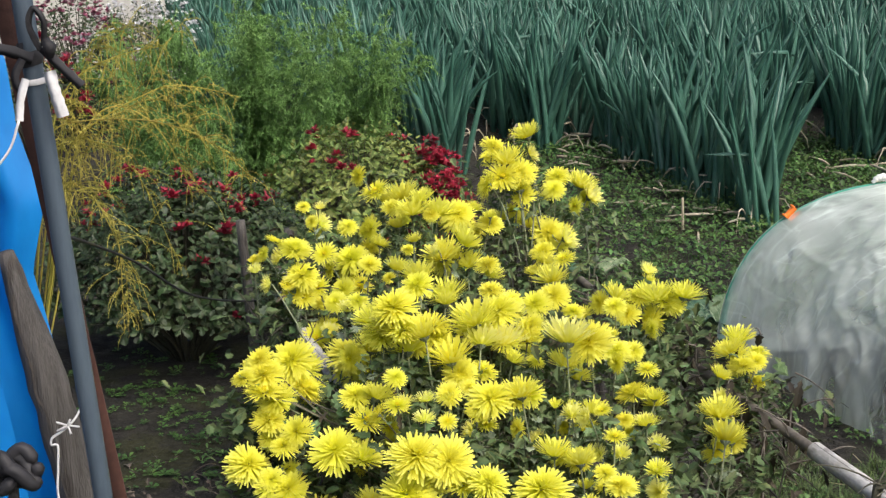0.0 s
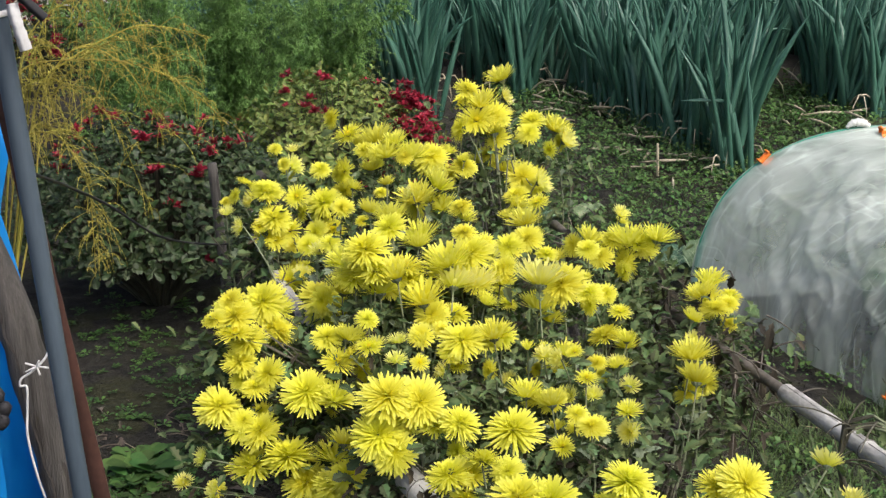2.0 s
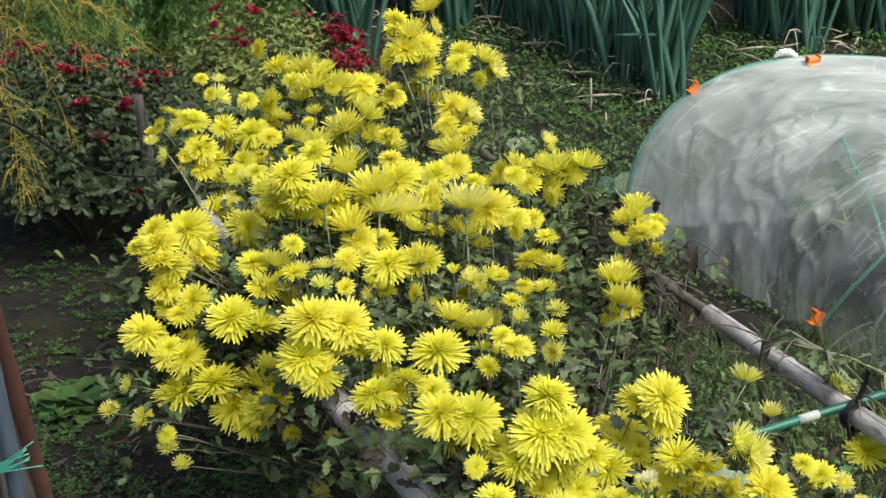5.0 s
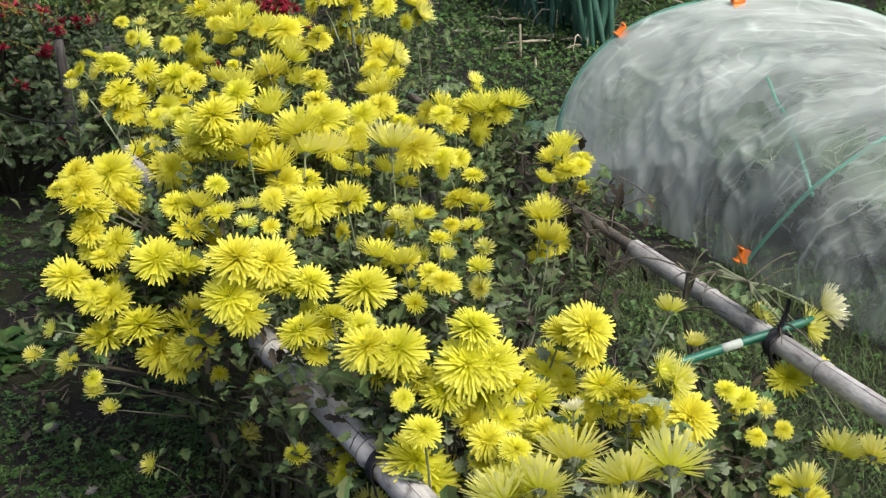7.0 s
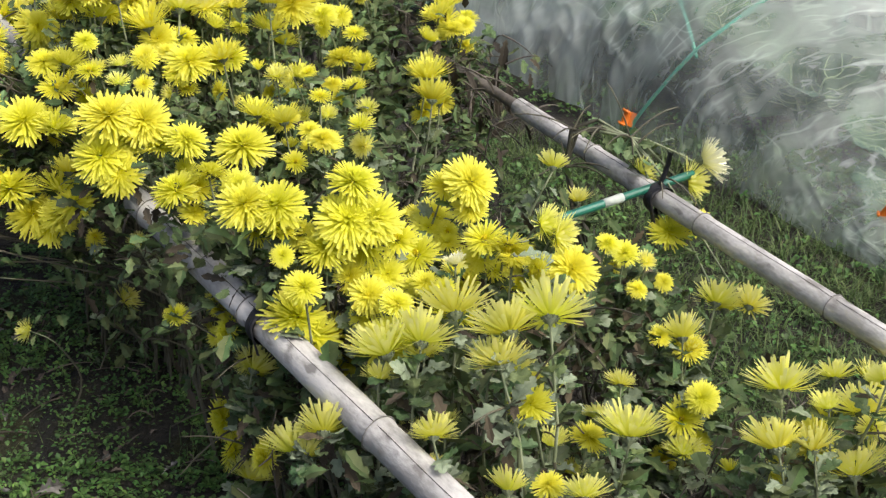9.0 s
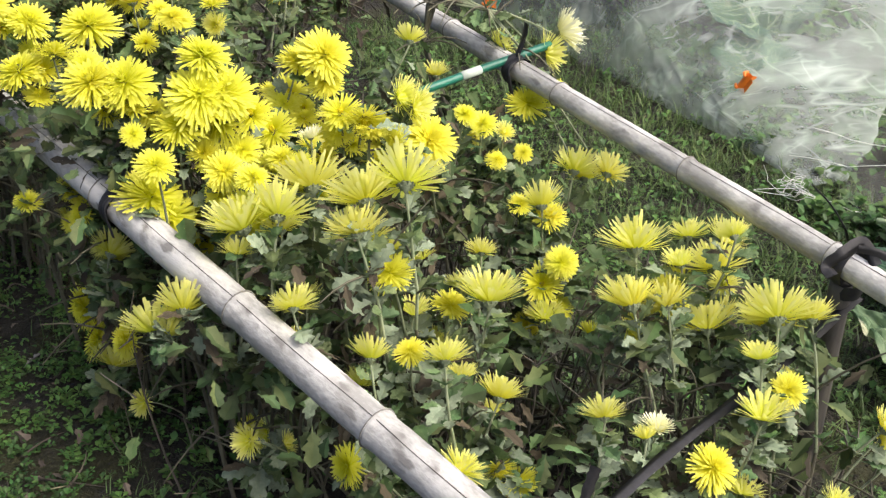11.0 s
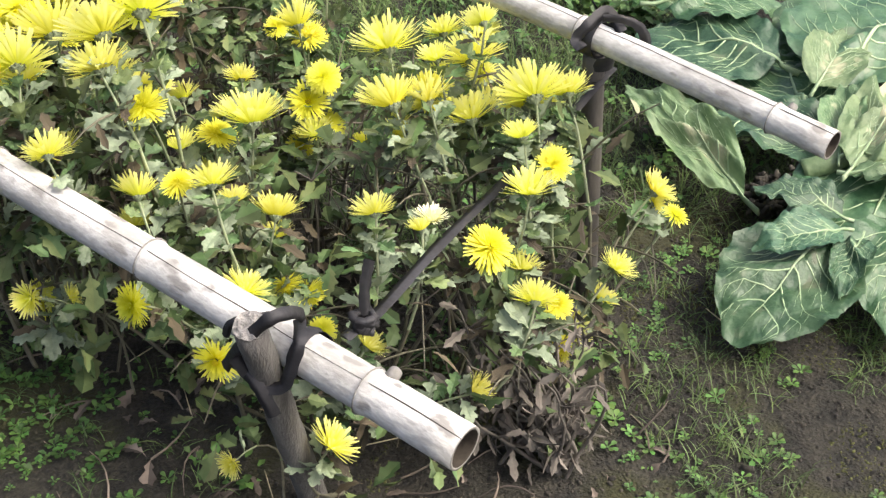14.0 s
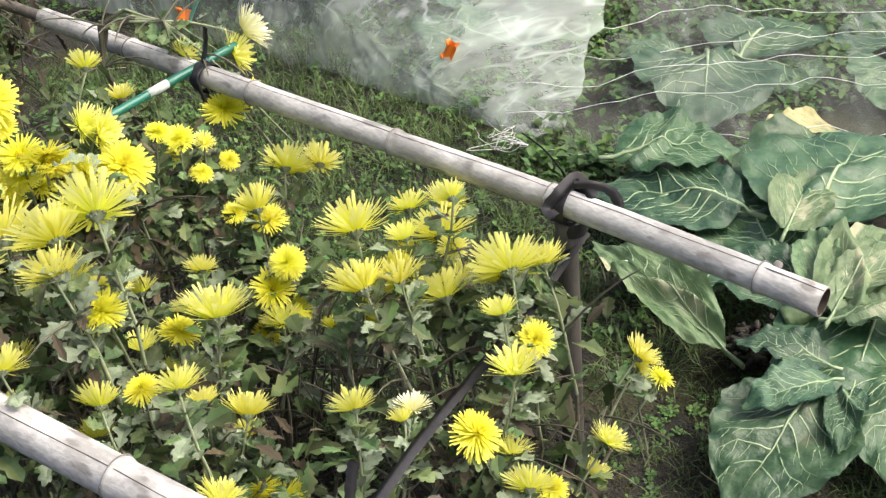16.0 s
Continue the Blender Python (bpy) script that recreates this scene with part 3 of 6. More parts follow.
def band(s, points, width, normal, slot=0):
    """A strap through the points, flat across the normal, with some thickness."""
    line = smooth_line(points, 8)
    rows = []
    for i, p in enumerate(line):
        along = (line[min(i + 1, len(line) - 1)] - line[max(i - 1, 0)]).normalized()
        across = along.cross(Vector(normal)).normalized()
        up = across.cross(along).normalized()
        w = width / 2 * (1 + 0.15 * noise.noise((i * 0.4, width * 90, 2)))
        rows.append([p - across * w - up * 0.0008, p + up * 0.001, p + across * w - up * 0.0008, p - up * 0.002, p - across * w - up * 0.0008])
    s.strip(rows, slot)


POLE_L, POLE_R = Vector((-0.44, 0.885, 0.06)), Vector((-0.365, 0.93, 0.03))
tie = thing("rubber_strap", (0.963, 1.12, 0), "black rubber strap knotted between the two bamboo poles", "strap")


def strap_part(name, points, width, normal, under, label=""):
    q = Shape()
    band(q, points, width, normal)
    return part(name, within(under, q).mesh(name, RUBBER), under, label=label)


def winding(centre, along, r, width, turns, under):
    q = Shape()
    ring(q, centre, along, r, width, turns)
    return part("winding", within(under, q).mesh("winding", RUBBER), under)


winding((0.960, 1.122, 0.430), POLE_R, 0.0232, 0.020, 1.6, tie)
winding((0.972, 1.118, 0.398), (0.02, 0, 1), 0.0172, 0.020, 1.2, tie)
strap_part("flap", [(0.924, 1.094, 0.438), (0.926, 1.111, 0.441), (0.939, 1.106, 0.460), (0.968, 1.113, 0.469), (0.975, 1.104, 0.463), (0.977, 1.085, 0.452)], 0.015, (-0.3, -0.8, 0.5), tie)
strap_part("loop", [(0.958, 1.103, 0.468), (0.979, 1.090, 0.467), (1.000, 1.083, 0.455), (1.014, 1.084, 0.433), (1.021, 1.092, 0.414)], 0.013, (0.3, 1, 0.2), tie)
strap_part("tail", [(1.050, 1.241, 0.382), (1.043, 1.244, 0.400), (1.046, 1.290, 0.410), (1.053, 1.350, 0.406)], 0.006, (1, 0.3, 0.4), tie)
strap_part("strap", [(0.993, 1.120, 0.380), (0.843, 1.049, 0.341), (0.661, 0.957, 0.323), (0.548, 0.888, 0.316), (0.517, 0.871, 0.319), (0.490, 0.858, 0.320)], 0.014, (-0.5, -0.35, 0.8), tie)
winding((0.436, 0.826, 0.346), POLE_L, 0.0262, 0.014, 1.3, tie)
strap_part("lashing", [(0.362, 0.878, 0.314), (0.368, 0.832, 0.379), (0.386, 0.794, 0.436), (0.415, 0.802, 0.429), (0.438, 0.833, 0.390)], 0.0135, (-0.3, -0.6, 0.7), tie)
strap_part("lashing", [(0.433, 0.834, 0.388), (0.419, 0.800, 0.391), (0.408, 0.802, 0.355), (0.401, 0.811, 0.328), (0.388, 0.826, 0.320), (0.374, 0.835, 0.337), (0.363, 0.835, 0.363)], 0.0135, (-0.3, -0.6, 0.7), tie)
strap_part("lashing", [(0.366, 0.874, 0.359), (0.371, 0.864, 0.383), (0.388, 0.846, 0.398), (0.415, 0.838, 0.398)], 0.009, (-0.3, -0.6, 0.7), tie)
strap_part("tail", [(0.367, 0.847, 0.346), (0.376, 0.831, 0.335), (0.384, 0.820, 0.312), (0.392, 0.818, 0.283)], 0.014, (-0.3, -0.8, 0.5), tie)
s = Shape()
for k in range(8):
    a = rnd.uniform(0, 6.28)
    c = Vector((0.517, 0.868, 0.324))
    s.tube([c + Vector((math.cos(a + q * 1.5) * 0.013, math.sin(a + q * 1.5) * 0.011, 0.010 * math.sin(q * 2 + k))) for q in (0, 0.8, 1.6, 2.4, 3.2)], [0.003, 0.005, 0.005, 0.005, 0.003], 6)
part("knot", within(tie, s).mesh("knot", RUBBER), tie, kind="stuff")
strap_part("stub", [(0.520, 0.871, 0.329), (0.523, 0.878, 0.354), (0.530, 0.883, 0.380), (0.533, 0.884, 0.391)], 0.012, (-0.4, -0.8, 0.3), tie)


def frayed(name, centre, spread_by, n, label):
    ob = thing(name, centre, label, "string")
    s = Shape()
    for k in range(n):
        p = [Vector((rnd.gauss(0, 1) * spread_by[0], rnd.gauss(0, 1) * spread_by[1], rnd.gauss(0, 1) * spread_by[2])) for _ in range(5)]
        s.tube(smooth_line(p, 5), 0.00038, 4)
    part("strand", s.mesh("strand", WHITE_CLOTH), ob, kind="stuff")
    return ob


frayed("frayed_string", (1.044, 1.381, 0.385), (0.017, 0.018, 0.009), 9, "tangle of frayed white string on a black strap end")

rod = thing("garden_rod", (0.765, 1.735, 0), "green plastic-coated garden rod tied across the poles", "garden rod")
s = Shape()
a, b = Vector((0.790, 1.735, 0.470)), Vector((0.53, 1.647, 0.443))
s.tube([a, a.lerp(b, 0.01)] + [a.lerp(b, k / 12) for k in range(1, 13)], [0.005] + [0.0066] * 13, 10)
part("tube", within(rod, s).mesh("tube", GREEN_ROD), rod)
s = Shape()
s.tube([a.lerp(b, 0.50), a.lerp(b, 0.63)], 0.0072, 10)
part("worn_band", within(rod, s).mesh("worn_band", PALE_BAND), rod, label="worn pale band on the rod")
for place, way, r, label in (((0.722, 1.70, 0.447), POLE_R, 0.022, "black rubber tie round pole and green rod"),
                             ((0.10, 1.468, 0.408), POLE_L, 0.0255, "black rubber tie round the bamboo pole")):
    ob = thing("rubber_tie", (place[0], place[1], 0), label, "strap", "rubber ties")
    winding(place, way, r, 0.012, 2.3, ob)
    strap_part("tail", [Vector(place) + Vector(o) for o in ((0, 0, r), (0.01, 0.005, 0.05), (0.012, 0.004, 0.075))], 0.010, (1, 0.4, 0), ob)
    strap_part("tail", [Vector(place) + Vector(o) for o in ((0, -0.01, r), (-0.02, -0.02, 0.012), (-0.012, -0.025, -0.03))], 0.010, (1, 0.4, 0), ob)


# ---- yellow chrysanthemums ----
def petal(s, base_r, lean, length, width, turn, curl, skew, slot=0, base_z=0.0):
    """One quilled petal, folded along its middle, narrow at its foot and blunt at its tip."""
    rows = []
    m = Matrix.Rotation(turn, 3, "Z")
    r, z, angle, last, side = base_r, base_z, lean, 0.0, 0.0
    for t, wide in ((0.0, 0.55), (0.5, 0.88), (0.90, 1.0), (1.0, 0.62)):
        step = length * (t - last)
        r += math.cos(angle) * step
        z += math.sin(angle) * step
        side += skew * step
        angle += curl * (t - last)
        last = t
        w = width * wide / 2
        lift = w * 0.38 * (1 - 0.5 * t)
        nr, nz = -math.sin(angle), math.cos(angle)
        rows.append([m @ Vector((r + nr * lift, side - w, z + nz * lift)), m @ Vector((r, side, z)), m @ Vector((r + nr * lift, side + w, z + nz * lift))])
    s.strip(rows, slot)


def flower_mesh(seed, rings, heart, colour, rise=0.0):
    """A flower one unit wide, facing up. rings: petals, start, lean and curl in radians, length, width."""
    g = random.Random(seed)
    s = Shape()
    lop = g.uniform(0, 6.28)
    for row, (count, start, lean, curl, length, width) in enumerate(rings):
        for k in range(count):
            a = 6.283 * (k + g.uniform(-0.4, 0.4)) / count
            reach = length * g.uniform(0.76, 1.12) * (1 + 0.07 * math.cos(a - lop))
            petal(s, start, lean + g.gauss(0, 0.10) + 0.10 * math.cos(a - lop), reach, width * g.uniform(0.8, 1.15), a, curl + g.gauss(0, 0.16), g.gauss(0, 0.08), 0, rise * row)
    if heart:
        for k in range(30):
            q, a = 0.06 * math.sqrt(g.random()), g.uniform(0, 6.28)
            s.tube([(q * math.cos(a), q * math.sin(a), 0.05), (q * 1.1 * math.cos(a), q * 1.1 * math.sin(a), 0.12 + g.uniform(0, 0.05))], [0.012, 0.008], 4, 1)
    return s.mesh("bloom", colour, HEART)


OPEN_FLOWERS = [flower_mesh(k, [(52, 0.06, -0.06, -0.04, 0.45, 0.040), (54, 0.06, 0.10, -0.06, 0.46, 0.040), (52, 0.05, 0.26, -0.08, 0.44, 0.039), (48, 0.045, 0.42, -0.06, 0.38, 0.038), (44, 0.035, 0.58, 0.05, 0.30, 0.036), (36, 0.025, 0.76, 0.25, 0.22, 0.033), (26, 0.012, 0.98, 0.5, 0.15, 0.030), (14, 0.004, 1.25, 0.4, 0.10, 0.026)], False, PETAL, 0.026) for k in range(6)]
FLAT_FLOWERS = [flower_mesh(20 + k, [(54, 0.05, 0.02, -0.05, 0.49, 0.036), (52, 0.04, 0.22, -0.05, 0.47, 0.036), (46, 0.04, 0.46, -0.1, 0.40, 0.035), (36, 0.03, 0.80, 0.0, 0.28, 0.031)], True, PETAL) for k in range(3)]
CUP_FLOWERS = [flower_mesh(40 + k, [(32, 0.06, 0.16 + 0.09 * k, 0.12, 0.50, 0.050), (32, 0.055, 0.42 + 0.06 * k, 0.10, 0.54, 0.050), (28, 0.05, 0.66 + 0.05 * k, 0.06, 0.55, 0.050), (22, 0.045, 0.92, 0.04, 0.52, 0.048), (14, 0.03, 1.18, 0.0, 0.46, 0.046)], False, LEMON_PETAL) for k in range(5)]
GOLD_CUPS = []
for data in CUP_FLOWERS[1:]:
    data = data.copy()
    data.materials[0] = PETAL
    GOLD_CUPS.append(data)
BUDS = [flower_mesh(60 + k, [(20, 0.08, 0.75, 0.35, 0.50, 0.065), (18, 0.06, 1.05, 0.3, 0.50, 0.060), (10, 0.03, 1.3, 0.1, 0.46, 0.05)], False, PETAL) for k in range(3)]


def calyx_mesh():
    s = Shape()
    s.tube([(0, 0, -0.12), (0, 0, -0.080), (0, 0, -0.050), (0, 0, -0.005), (0, 0, 0.025)], [0.018, 0.034, 0.080, 0.110, 0.100], 9)
    for ring_r, z0, n, tall in ((0.100, -0.015, 10, 0.045), (0.078, -0.045, 8, 0.040)):
        for k in range(n):
            a = 6.283 * k / n + z0 * 20
            s.tube([(ring_r * math.cos(a), ring_r * math.sin(a), z0), (ring_r * 1.20 * math.cos(a), ring_r * 1.20 * math.sin(a), z0 + tall)], [0.020, 0.008], 4)
    return s.mesh("calyx", CALYX)


CALYX_MESH = calyx_mesh()


HALF_LEAF = ((0.016, 0.0), (0.020, 0.17), (0.085, 0.25), (0.180, 0.37), (0.175, 0.43), (0.115, 0.43), (0.150, 0.50), (0.275, 0.62), (0.285, 0.70), (0.205, 0.70), (0.165, 0.74), (0.225, 0.86), (0.200, 0.93), (0.130, 0.91), (0.085, 0.99), (0.0, 1.03))
PLAIN_HALF = ((0.016, 0.0), (0.020, 0.17), (0.180, 0.39), (0.120, 0.44), (0.290, 0.66), (0.180, 0.72), (0.215, 0.89), (0.0, 1.03))


def lobed_leaf(seed, droop, n=3):
    """A chrysanthemum leaf one unit long: a narrow stalk, then a broad blade with blunt rounded lobes, folded along its midrib."""
    g = random.Random(seed)
    s = Shape()
    wide, bow, cup = g.uniform(0.85, 1.2), g.uniform(-0.12, 0.12), g.uniform(0.15, 0.5)

    def at(x, y):
        return (x + bow * y * y, y, -droop * y * y + cup * abs(x) + 0.03 * math.sin(y * 8 + seed) + 0.07 * noise.noise((x * 5, y * 5, seed * 3.1)))

    half = HALF_LEAF if n > 3 else PLAIN_HALF
    for side in (-1, 1):
        rows = []
        for x, y in half:
            x *= wide * side * g.uniform(0.88, 1.12)
            root = y if abs(x) < 0.03 else y - 0.45 * abs(x)
            row = [at(0, root), at(x * 0.5, (root + y) / 2), at(x, y)] if n > 3 else [at(0, root), at(x, y)]
            rows.append(row if side > 0 else row[::-1])
        s.strip(rows)
    return s


LEAF_SHAPES = [lobed_leaf(k, d) for k, d in enumerate((0.05, 0.2, 0.35, 0.5))]
FINE_LEAVES = [lobed_leaf(k, d, 6) for k, d in enumerate((0.0, 0.15, 0.3, 0.45, 0.1, -0.1))]
LEAF_MESHES = [q.mesh("leaf", LEAF) for q in FINE_LEAVES]
GREY_MESHES = [q.mesh("leaf", GREY_LEAF) for q in FINE_LEAVES[:4]]
CURLED = lobed_leaf(12, 1.3)
DRY_MESHES = [lobed_leaf(10 + k, 1.3, 6).mesh("leaf", DRY_LEAF) for k in range(3)]

FACES = {0: (-0.10, -0.46, 0.82), 1: (0.05, -0.18, 1.0), 2: (0.12, 0.60, 0.66), 3: (0.80, -0.15, 0.38), 4: (-0.80, -0.35, 0.25), 5: (0.1, -0.5, -0.6), 6: (0.1, 0.2, 0.9), 7: (0.78, -0.12, 0.32)}


BED = []


def clear_of_blooms(q):
    """No leaf hides a bloom: each stands free toward the open path side and the light."""
    d = np.array(q) - BLOOM_AT
    along = (d * BLOOM_OUT).sum(1)
    aside = np.linalg.norm(d - along[:, None] * BLOOM_OUT, axis=1)
    return not ((along > 0.0) & (along < 0.35) & (aside < BLOOM_WIDE * 0.50 + 0.006)).any()


def beyond_pole(q):
    """The leaves stay inside the right pole, which holds the plants up."""
    return q[1] < 2.2 and q[0] > 1.40 - 0.39 * q[1] - 0.03


def chrysanthemum(base, blooms, dry):
    """A plant with its stems, leaves and blooms; blooms: x, y, z, width and the way it faces."""
    g = random.Random(int(base[0] * 1000) + int(base[1] * 777))
    plant = thing("chrysanthemum_plant", (base[0], base[1], height(*base)),
                  "yellow chrysanthemum plant with withered brown lower leaves" if dry > 0.3 else "bushy yellow chrysanthemum plant in full bloom",
                  "flowering plant", "chrysanthemums in the bed")
    origin = Vector(plant.location)
    stems, mass, brown = Shape(), Shape(), Shape()
    for x, y, z, wide, way in blooms:
        wide = min(wide, 0.084)
        p = Vector((x, y, z))
        lift = Vector((0, 0, 0.5 * min(1, max(0, y - 1.4)))) if way == 2 else Vector()
        face = (Vector(FACES[way]) + lift + Vector((g.gauss(0, 0.20), g.gauss(0, 0.20), g.gauss(0, 0.10)))).normalized()
        side_on = y > 1.85 and x > -0.22 and way in (0, 1) and g.random() < 0.38
        if side_on:
            face = (Vector((0.02, 0.22, 0.95)) + Vector((g.gauss(0, 0.22), g.gauss(0, 0.18), 0))).normalized()
        if wide < 0.026:
            data, size = g.choice(BUDS), wide * 1.4
        elif wide < 0.036 and way:
            data, size = g.choice(CUP_FLOWERS), wide * 1.2
        elif side_on:
            data, size = g.choice(GOLD_CUPS), wide * 1.18
        elif way in (2, 3, 6, 7):
            data, size = g.choice(CUP_FLOWERS), wide * 1.22
        else:
            data, size = g.choice(OPEN_FLOWERS + FLAT_FLOWERS[:1]), wide * 1.08
        p -= face * size * (0.22 if data in CUP_FLOWERS or side_on else 0.10)
        spin = Matrix.Translation(-origin) @ facing(p, face, size, g.uniform(0, 6.28))
        flower = part("flower", data, plant, spin)
        if way in (6, 7):
            flower.material_slots[0].link = "OBJECT"
            flower.material_slots[0].material = PALE_PETAL
            tagged(flower, "pale faded yellow-white flower")
        part("calyx", CALYX_MESH, flower)
        end = p - face * size * 0.10
        left = x < 0.53 - 0.514 * (y - 0.632)
        near = 0.9 if left else 0.45
        root = Vector((base[0] + (x + ((0.20 if z > 0.25 else 0.04) if left else 0.0) - base[0]) * near + g.gauss(0, 0.03), base[1] + (y - base[1]) * near + g.gauss(0, 0.03), origin.z - 0.01))
        middle = root.lerp(end, 0.55) + Vector((g.gauss(0, 0.03), g.gauss(0, 0.03), 0.0))
        middle = middle.lerp(end - face * 0.18, 0.5)
        past = y > 1.5 and beyond_pole(p)
        if left and z > 0.25:
            root.x, root.y = 0.53 - 0.514 * (y - 0.632) + 0.12 + g.gauss(0, 0.03), y + g.gauss(0, 0.03)
        line = smooth_line([root, (root.x + g.gauss(0, 0.02), root.y, z * 0.62), end.lerp(root, 0.25) + Vector((0, 0, z * 0.18)), end], 3) if left and z > 0.25 else smooth_line([root, (0.61, 1.84, 0.44), (0.70, 1.80, 0.508), end], 3) if past else bezier(root, middle, end, 9)
        sway = 0.016 if left and z <= 0.25 else 0.007
        line = [q + Vector((noise.noise(q * 14 + p), noise.noise(q * 14 - p), noise.noise(q * 14 + p * 3))) * (sway * math.sin(math.pi * min(1, i / 9))) for i, q in enumerate(line)]
        thick = [(0.0022 if left else 0.0036) * (1 - 0.6 * i / 9) for i in range(10)]
        # Left stems stay dark higher up: the bed edge's shade is in their colour.
        turn_at = 7 if left else 5
        stems.tube(line[:turn_at + 1], thick[:turn_at + 1], 5, cap=False)
        stems.tube(line[turn_at:], thick[turn_at:], 5, 1, cap=False)
        outside = x < 0.53 - 0.514 * (y - 0.632) and z < 0.33
        for k in range(6 if past else 2 if outside else 24 if y < 1.75 else 8):
            t = g.uniform(0.42, 0.985) ** 0.9 if k % 2 else g.uniform(0.74, 0.97)
            i = min(8, int(t * 9))
            q = line[i].lerp(line[i + 1], t * 9 - i)
            if (beyond_pole(q) or not clear_of_blooms(q)) and not past and not (t > (0.66 if way == 2 else 0.80) and g.random() < (0.7 if way == 2 else 0.3)):
                continue
            if t < 0.72 and noise.noise(q * 8.5) > 0.10:
                continue
            along = (line[i + 1] - line[i]).normalized()
            side = along.cross(Vector((g.gauss(0, 1), g.gauss(0, 1), g.gauss(0, 1)))).normalized()
            out = (side + along * g.uniform(0.1, 1.2) + Vector((0, 0, g.uniform(-0.3, 0.4)))).normalized()
            roll = g.random()
            data = g.choice(DRY_MESHES) if roll < dry * (1.1 - t) * 1.3 and not past else g.choice(GREY_MESHES) if roll > (0.52 if y < 1.5 else 0.72) else g.choice(LEAF_MESHES)
            size = g.uniform(0.030, 0.050) * (0.80 if y > 1.6 else 1) * (1.0 - 0.25 * max(0, t - 0.75) / 0.25) * (0.65 if data in DRY_MESHES else 1)
            turn = Matrix.Translation(q - origin) @ out.to_track_quat("Y", "Z").to_matrix().to_4x4() @ Matrix.Rotation(g.gauss(0, 0.35), 4, "Y") @ Matrix.Scale(size, 4)
            part("leaf", data, plant, turn)
        # filler leaves below the bloom, in the leaf colour darkened for shade
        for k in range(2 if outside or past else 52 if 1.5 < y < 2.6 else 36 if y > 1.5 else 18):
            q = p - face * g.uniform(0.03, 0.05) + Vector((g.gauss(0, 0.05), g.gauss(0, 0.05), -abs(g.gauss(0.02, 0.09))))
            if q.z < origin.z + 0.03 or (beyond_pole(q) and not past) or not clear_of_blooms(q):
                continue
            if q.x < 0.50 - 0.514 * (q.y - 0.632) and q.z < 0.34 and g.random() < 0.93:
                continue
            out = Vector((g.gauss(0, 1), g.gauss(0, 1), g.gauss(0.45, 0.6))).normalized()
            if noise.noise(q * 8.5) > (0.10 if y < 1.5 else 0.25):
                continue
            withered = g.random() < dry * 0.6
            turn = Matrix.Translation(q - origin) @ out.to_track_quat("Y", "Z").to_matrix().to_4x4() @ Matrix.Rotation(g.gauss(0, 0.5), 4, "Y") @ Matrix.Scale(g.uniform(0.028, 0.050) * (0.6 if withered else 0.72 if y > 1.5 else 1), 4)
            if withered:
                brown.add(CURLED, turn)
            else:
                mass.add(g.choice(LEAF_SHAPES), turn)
        for k in range(0 if left else 3):
            q = line[g.randint(2, 7)]
            out = Vector((g.gauss(0, 1), g.gauss(0, 1), g.gauss(0.2, 0.4))).normalized() * g.uniform(0.05, 0.13)
            stems.tube(bezier(q, q + out * 0.5 + Vector((0, 0, 0.02)), q + out, 4), [0.0018, 0.0016, 0.0014, 0.0012, 0.0008], 4, cap=False)
    part("stem", within(plant, stems).mesh("stem", STEM, GREEN_STEM), plant, kind="stuff")
    part("foliage", mass.mesh("foliage", SHADED_LEAF_MASS), plant, kind="stuff")
    if brown.v:
        part("withered_foliage", brown.mesh("withered_foliage", DRY_LEAF), plant, label="withered brown leaves", kind="stuff")
    return plant


BED.append(((0.33, 2.47), [
    (0.46, 2.26, 0.52, 0.043, 0), (0.52, 2.35, 0.50, 0.056, 1), (0.51, 2.39, 0.51, 0.057, 0), (0.52, 2.41, 0.54, 0.063, 1), (0.27, 2.38, 0.61, 0.044, 0),
    (0.43, 2.51, 0.60, 0.070, 1), (0.39, 2.51, 0.58, 0.064, 1), (0.29, 2.49, 0.60, 0.057, 1), (0.37, 2.52, 0.59, 0.082, 1), (0.34, 2.52, 0.58, 0.058, 0),
    (0.12, 2.45, 0.59, 0.062, 0), (0.16, 2.47, 0.60, 0.062, 0), (0.36, 2.55, 0.63, 0.035, 1), (0.16, 2.58, 0.61, 0.071, 1), (0.03, 2.65, 0.61, 0.054, 0),
], 0.08))
BED.append(((0.18, 3.10), [
    (0.22, 2.95, 0.53, 0.054, 1), (0.18, 3.07, 0.51, 0.063, 0), (0.25, 3.12, 0.53, 0.057, 3), (0.20, 3.16, 0.53, 0.100, 0), (0.12, 3.13, 0.67, 0.049, 0),
    (0.12, 3.14, 0.69, 0.077, 0), (0.08, 3.12, 0.69, 0.084, 0), (0.16, 3.19, 0.63, 0.036, 1), (0.11, 3.19, 0.58, 0.050, 1), (0.16, 3.20, 0.73, 0.043, 3),
    (0.16, 3.21, 0.55, 0.102, 0), (0.14, 3.22, 0.78, 0.072, 1), (0.22, 3.26, 0.62, 0.059, 0), (0.23, 3.31, 0.64, 0.067, 1), (0.34, 3.40, 0.57, 0.069, 3),
    (0.31, 3.43, 0.60, 0.085, 0),
], 0.08))
